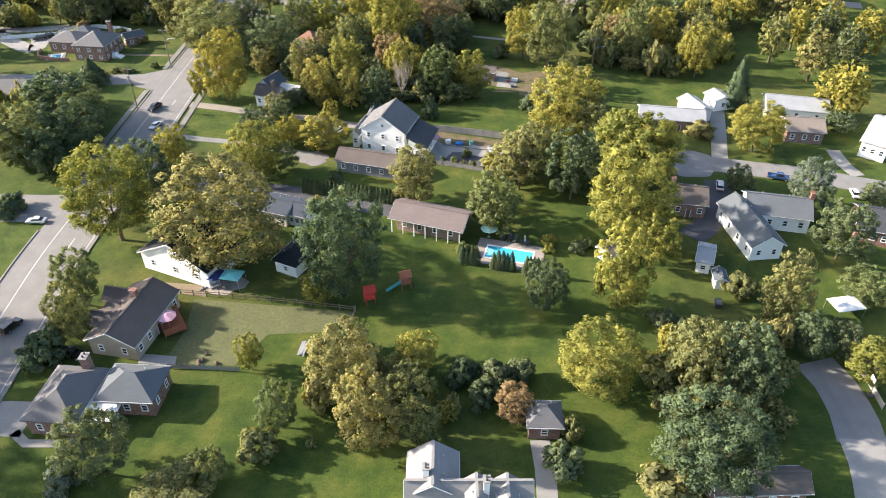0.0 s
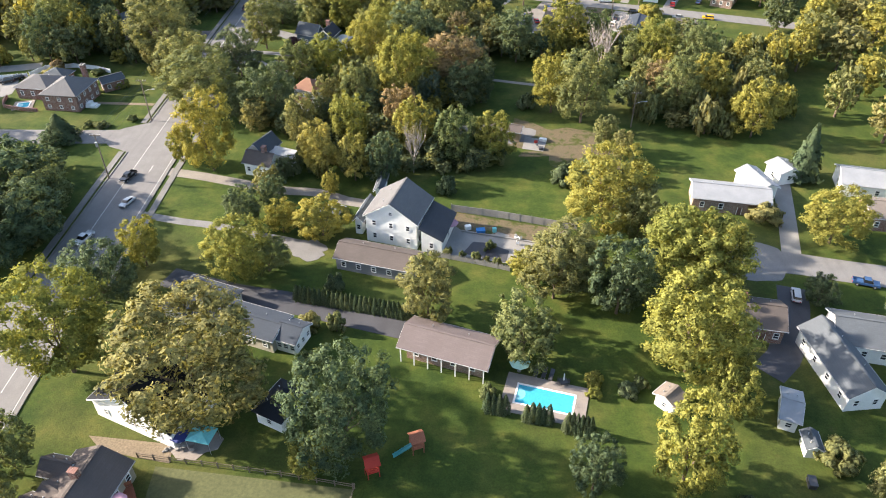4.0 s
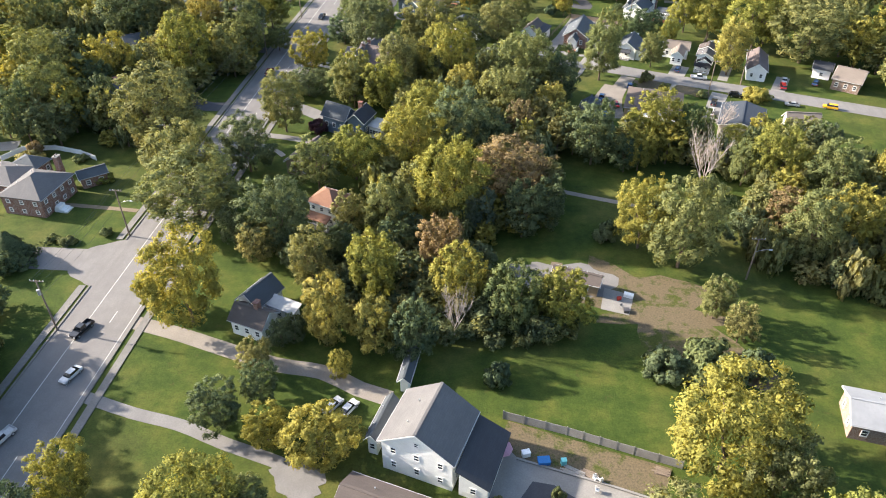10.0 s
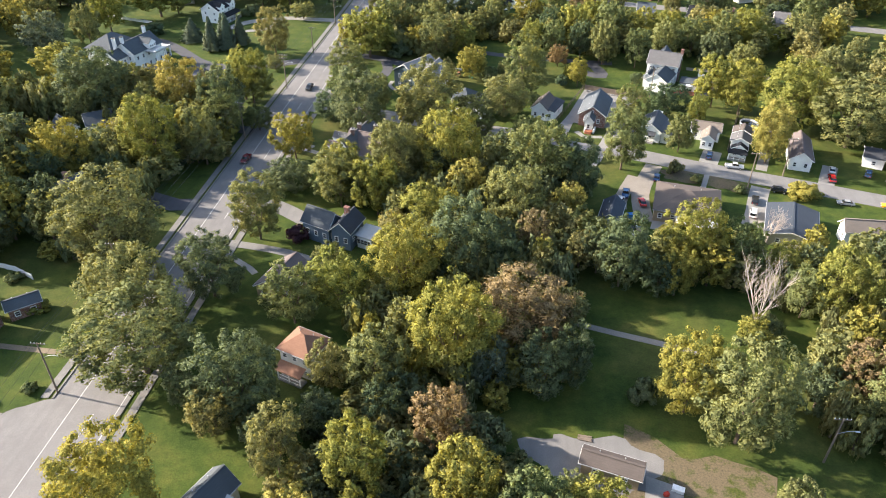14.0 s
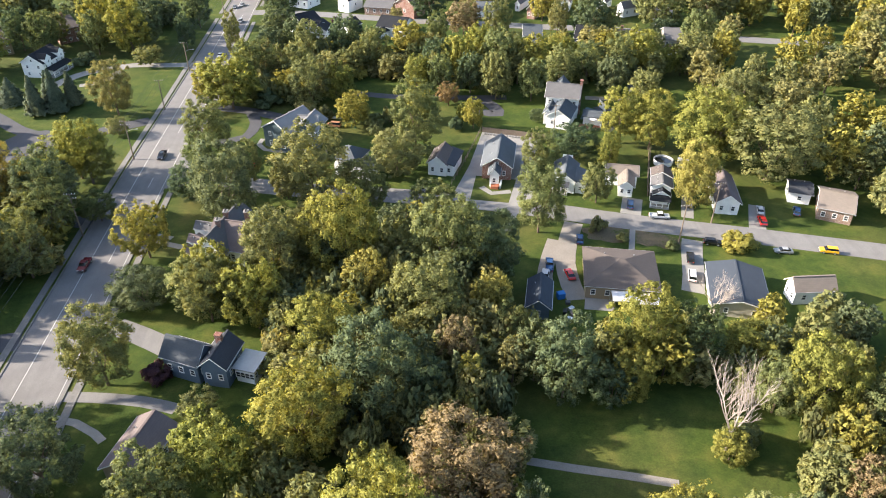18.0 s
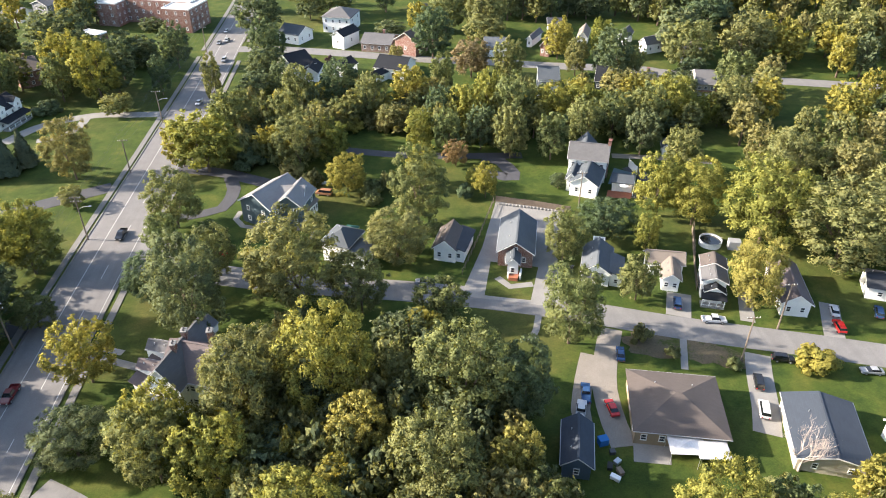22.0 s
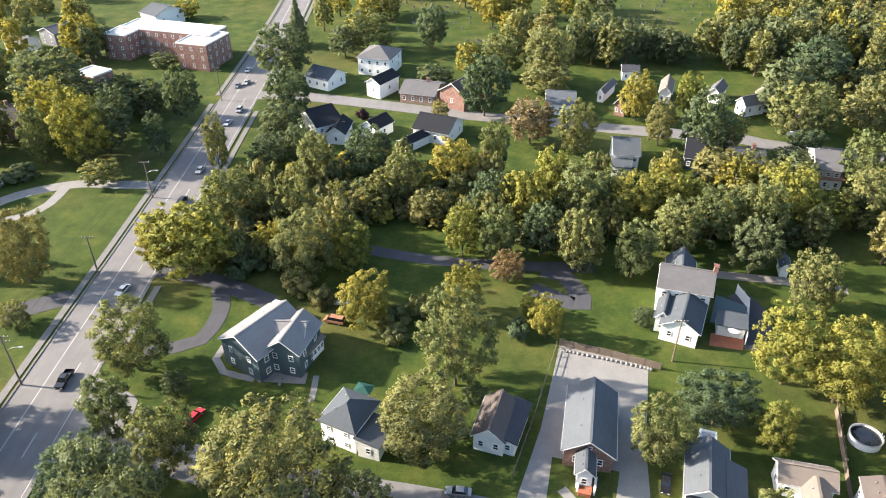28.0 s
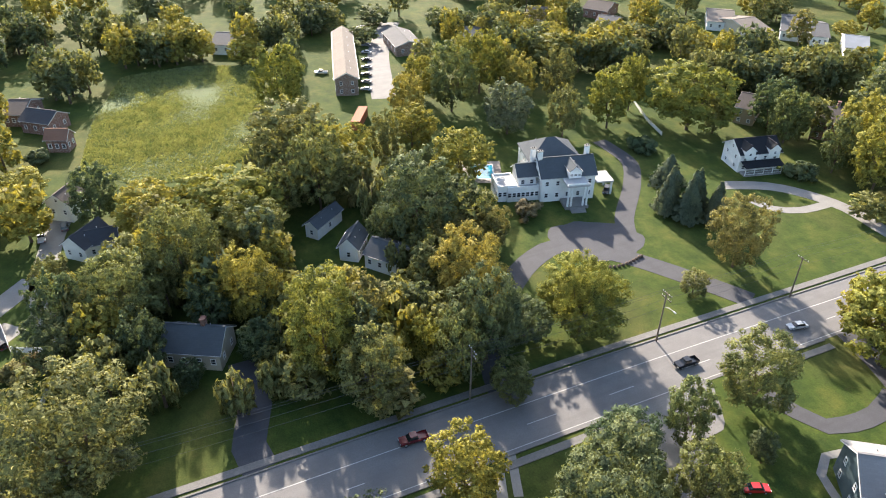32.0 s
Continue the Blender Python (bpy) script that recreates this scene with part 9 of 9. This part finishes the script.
undergrowth([(-36.3, 192.1), (-33.4, 206.5), (-42.1, 231.3), (-32.2, 255.4), (-5.3, 273.5), (16.1, 252.0), (11.6, 223.9), (5.9, 196.3), (-3.6, 187.2), (-18.4, 188.3)], 4.2, 30, 7.0)
undergrowth([(-46.1, 248.7), (-38.3, 269.8), (-25.5, 278.9), (-3.7, 251.1), (14.4, 243.4), (21.7, 237.1), (45.0, 232.4), (73.1, 235.3), (60.0, 214.8), (34.8, 221.3), (6.2, 223.8), (-1.7, 214.4), (-28.1, 216.8), (-30.3, 236.4)], 4.2, 31, 7.0)
undergrowth([(-63.7, 350.5), (-52.6, 374.8), (-34.8, 383.3), (-6.6, 395.8), (12.7, 376.9), (56.6, 385.3), (106.4, 378.7), (92.4, 352.9), (66.6, 346.7), (44.2, 351.3), (28.1, 349.3), (10.1, 349.6), (-4.1, 358.8), (-16.6, 359.0), (-25.4, 347.9), (-38.0, 340.0)], 4.6, 32, 7.0)
undergrowth([(43.2, 206.0), (93.9, 231.2), (76.2, 185.3), (59.9, 178.7), (42.1, 182.2)], 3.8, 33, 7.0)
undergrowth([(-115.7, 173.7), (-106.3, 193.3), (-82.5, 160.1), (-78.1, 145.3), (-80.5, 129.9), (-92.5, 127.6)], 3.8, 34, 6.0)
undergrowth([(-29.5, 73.8), (-19.0, 76.2), (-0.3, 73.8), (12.1, 72.7), (12.4, 67.2), (-1.8, 61.3), (-17.3, 64.2), (-24.9, 67.2)], 3.0, 35, 4.5)
undergrowth([(-130.3, 226.7), (-159.2, 256.1), (-149.2, 278.0), (-139.2, 300.0), (-103.9, 293.4), (-80.9, 281.3), (-77.7, 263.8), (-82.7, 244.9), (-91.1, 224.1), (-114.8, 221.2)], 5.6, 36, 9.0)
undergrowth([(-110.0, 171.5), (-94.1, 170.5), (-78.6, 147.7), (-78.7, 137.7), (-83.5, 128.4)], 5.5, 37, 8.0)
undergrowth([(-139.9, 221.6), (-81.0, 221.6), (-76.6, 206.7), (-115.4, 206.7), (-134.7, 211.5)], 3.4, 38, 6.0)
undergrowth([(35.6, 83.7), (49.9, 83.7), (53.1, 73.8), (42.9, 55.9), (26.6, 54.2), (28.2, 67.2)], 3.4, 39, 5.0)
undergrowth([(-36, 160), (-36, 176), (-46, 181), (-44, 192), (-20, 190), (-4, 184), (0, 170), (-8, 162), (-14, 158), (-26, 158)], 3.6, 40, 4.6, ("g", "g", "m", "o"))
undergrowth([(-9, 150.5), (-12, 158), (-12, 172), (4, 177), (16, 170), (2, 160), (-3, 152)], 2.8, 41, 3.2, ("g", "g", "m"))
join_far("woodland", "dense mixed woods with yellowing crowns around the houses")

# ---- vehicles ----
car("sedan", "white", -76.6, 110.0, 180, "driving on the road")
car("suv", "black", -67.1, 80.9, 71, "driving on the road")
car("pickup", "black", -55.1, 75.0, 160, "parked on a driveway")
car("suv", "white", 56.1, 122.5, 73, "parked on a drive beside a bungalow")
car("pickup", "blue", 69.3, 125.9, -20, "parked on the street")
car("sedan", "white", 82.1, 119.6, 78, "parked on a driveway")
car("suv", "white", -34.3, 329.8, -32, "parked behind a blue-grey house")
car("suv", "black", -29.9, 327.3, -27, "parked behind a blue-grey house")
car("pickup", "white", -70.5, 137.0, -108, "driving on the road")
car("sedan", "white", -67.0, 149.3, -107, "driving on the road")
car("sedan", "white", -26.5, 147.1, 60, "parked beside a gravel drive")
car("sedan", "white", -24.1, 146.8, 62, "parked beside a gravel drive")
car("pickup", "black", -70.3, 158.9, -105, "driving on the road")
car("pickup", "white", 48.9, 271.8, -10, "parked along the street")
car("suv", "blue", 44.1, 277.1, 71, "parked on a concrete driveway")
car("suv", "black", 56.4, 260.8, -15, "parked beside the street")
car("sedan", "blue", 29.3, 264.4, 77, "parked on a gravel driveway")
car("suv", "black", 49.7, 255.8, 72, "parked on a concrete driveway")
car("van", "white", 47.8, 249.9, 70, "parked on a concrete driveway")
car("sedan", "red", 24.3, 252.4, 94, "parked on a gravel driveway")
car("pickup", "blue", 21.0, 255.8, 78, "parked on a gravel track")
car("pickup", "white", 19.3, 252.2, 70, "parked on a gravel track")
car("sedan", "white", 72.1, 272.3, 69, "parked on a drive")
car("suv", "red", 70.5, 267.9, 79, "parked on a drive")
car("sedan", "silver", 69.6, 256.6, 169, "parked beside the street")
car("suv", "blue", 80.0, 271.1, 63, "parked on grass")
car("suv", "yellow", 78.8, 255.8, 162, "parked beside the street")
car("sedan", "black", 26.6, 289.2, -109, "parked beside a small house")
car("sedan", "silver", -2.5, 288.2, 172, "parked beside the street")
car("sedan", "white", -34.2, 329.6, 153, "parked beside a house")
car("sedan", "black", -29.7, 327.1, 150, "parked beside a house")
car("van", "rust", -23.8, 325.6, 164, "parked on grass, rusty")
car("sedan", "red", -42.8, 302.6, 65, "parked under trees")
car("sedan", "white", -65.6, 335.3, -104, "driving on the road")
car("sedan", "white", -64.3, 385.5, -96, "driving on the road")
car("sedan", "black", -64.4, 370.1, -102, "driving on the road")
car("suv", "silver", -63.1, 424.3, -92, "driving on the road")
car("sedan", "white", -64.3, 414.8, -99, "driving on the road")
car("sedan", "grey", -68.2, 444.4, -91, "driving on the road")
car("sedan", "silver", -65.8, 447.1, -96, "driving on the road")
car("sedan", "white", -67.9, 458.9, -95, "driving on the road")
car("pickup", "maroon", -70.3, 263.7, -93, "driving on the road")
car("pickup", "black", -66.3, 310.9, -92, "driving on the road")
car("pickup", "white", -152.4, 214.4, -177, "parked on a drive")
car("suv", "grey", -155.3, 218.8, -177, "parked on a drive")
car("suv", "black", -120.5, 334.2, -45, "parked beside a mansion")
car("sedan", "grey", -246.7, 320.2, -129, "parked beside apartments")
car("sedan", "white", -238.9, 317.4, -129, "parked beside apartments")
car("sedan", "black", -231.4, 314.7, -129, "parked beside apartments")
car("sedan", "silver", -224.4, 312.2, -128, "parked beside apartments")
car("sedan", "black", -217.7, 309.7, -128, "parked beside apartments")
car("sedan", "grey", -211.3, 307.4, -128, "parked beside apartments")
car("sedan", "white", -205.3, 305.2, -128, "parked beside apartments")
car("pickup", "white", -225.3, 296.8, -114, "parked beside apartments")
car("suv", "white", -267.4, 325.5, -131, "parked beside apartments")

# ---- poles and cables ----
utility_pole(-74.5, 158.8, 10.5, box_on=True)
utility_pole(-74.5, 185.1, 10.5, lamp=True)
utility_pole(-76.2, 211.3, 10.5)
utility_pole(-74.2, 274.9, 10.5, arms=2)
utility_pole(-73.1, 310.3, 10.5, lamp=True, arms=2)
utility_pole(-72.6, 341.2, 9.0)
utility_pole(-72.0, 372.3, 9.5, lamp=True)
utility_pole(-70.6, 433.0, 10.5, arms=2)
cables("power_cables", [(-74.5, 158.8), (-74.5, 185.1), (-76.2, 211.3), (-74.2, 274.9), (-73.1, 310.3), (-72.6, 341.2), (-72.0, 372.3), (-70.6, 433.0)])
utility_pole(59.5, 268.8, 10.0)
utility_pole(49.4, 261.4, 9.5)
utility_pole(34.8, 314.5, 9.0, arms=1)
utility_pole(40.2, 182.9, 9.0, lamp=True)
utility_pole(93.9, 157.0, 9.5)

# ---- from plan units to metres ----
for _ob in list(scene.objects):
    if _ob.parent is None and _ob.type in ("MESH", "EMPTY", "CURVE"):
        _ob.matrix_basis = Matrix.Scale(UNIT, 4) @ _ob.matrix_basis
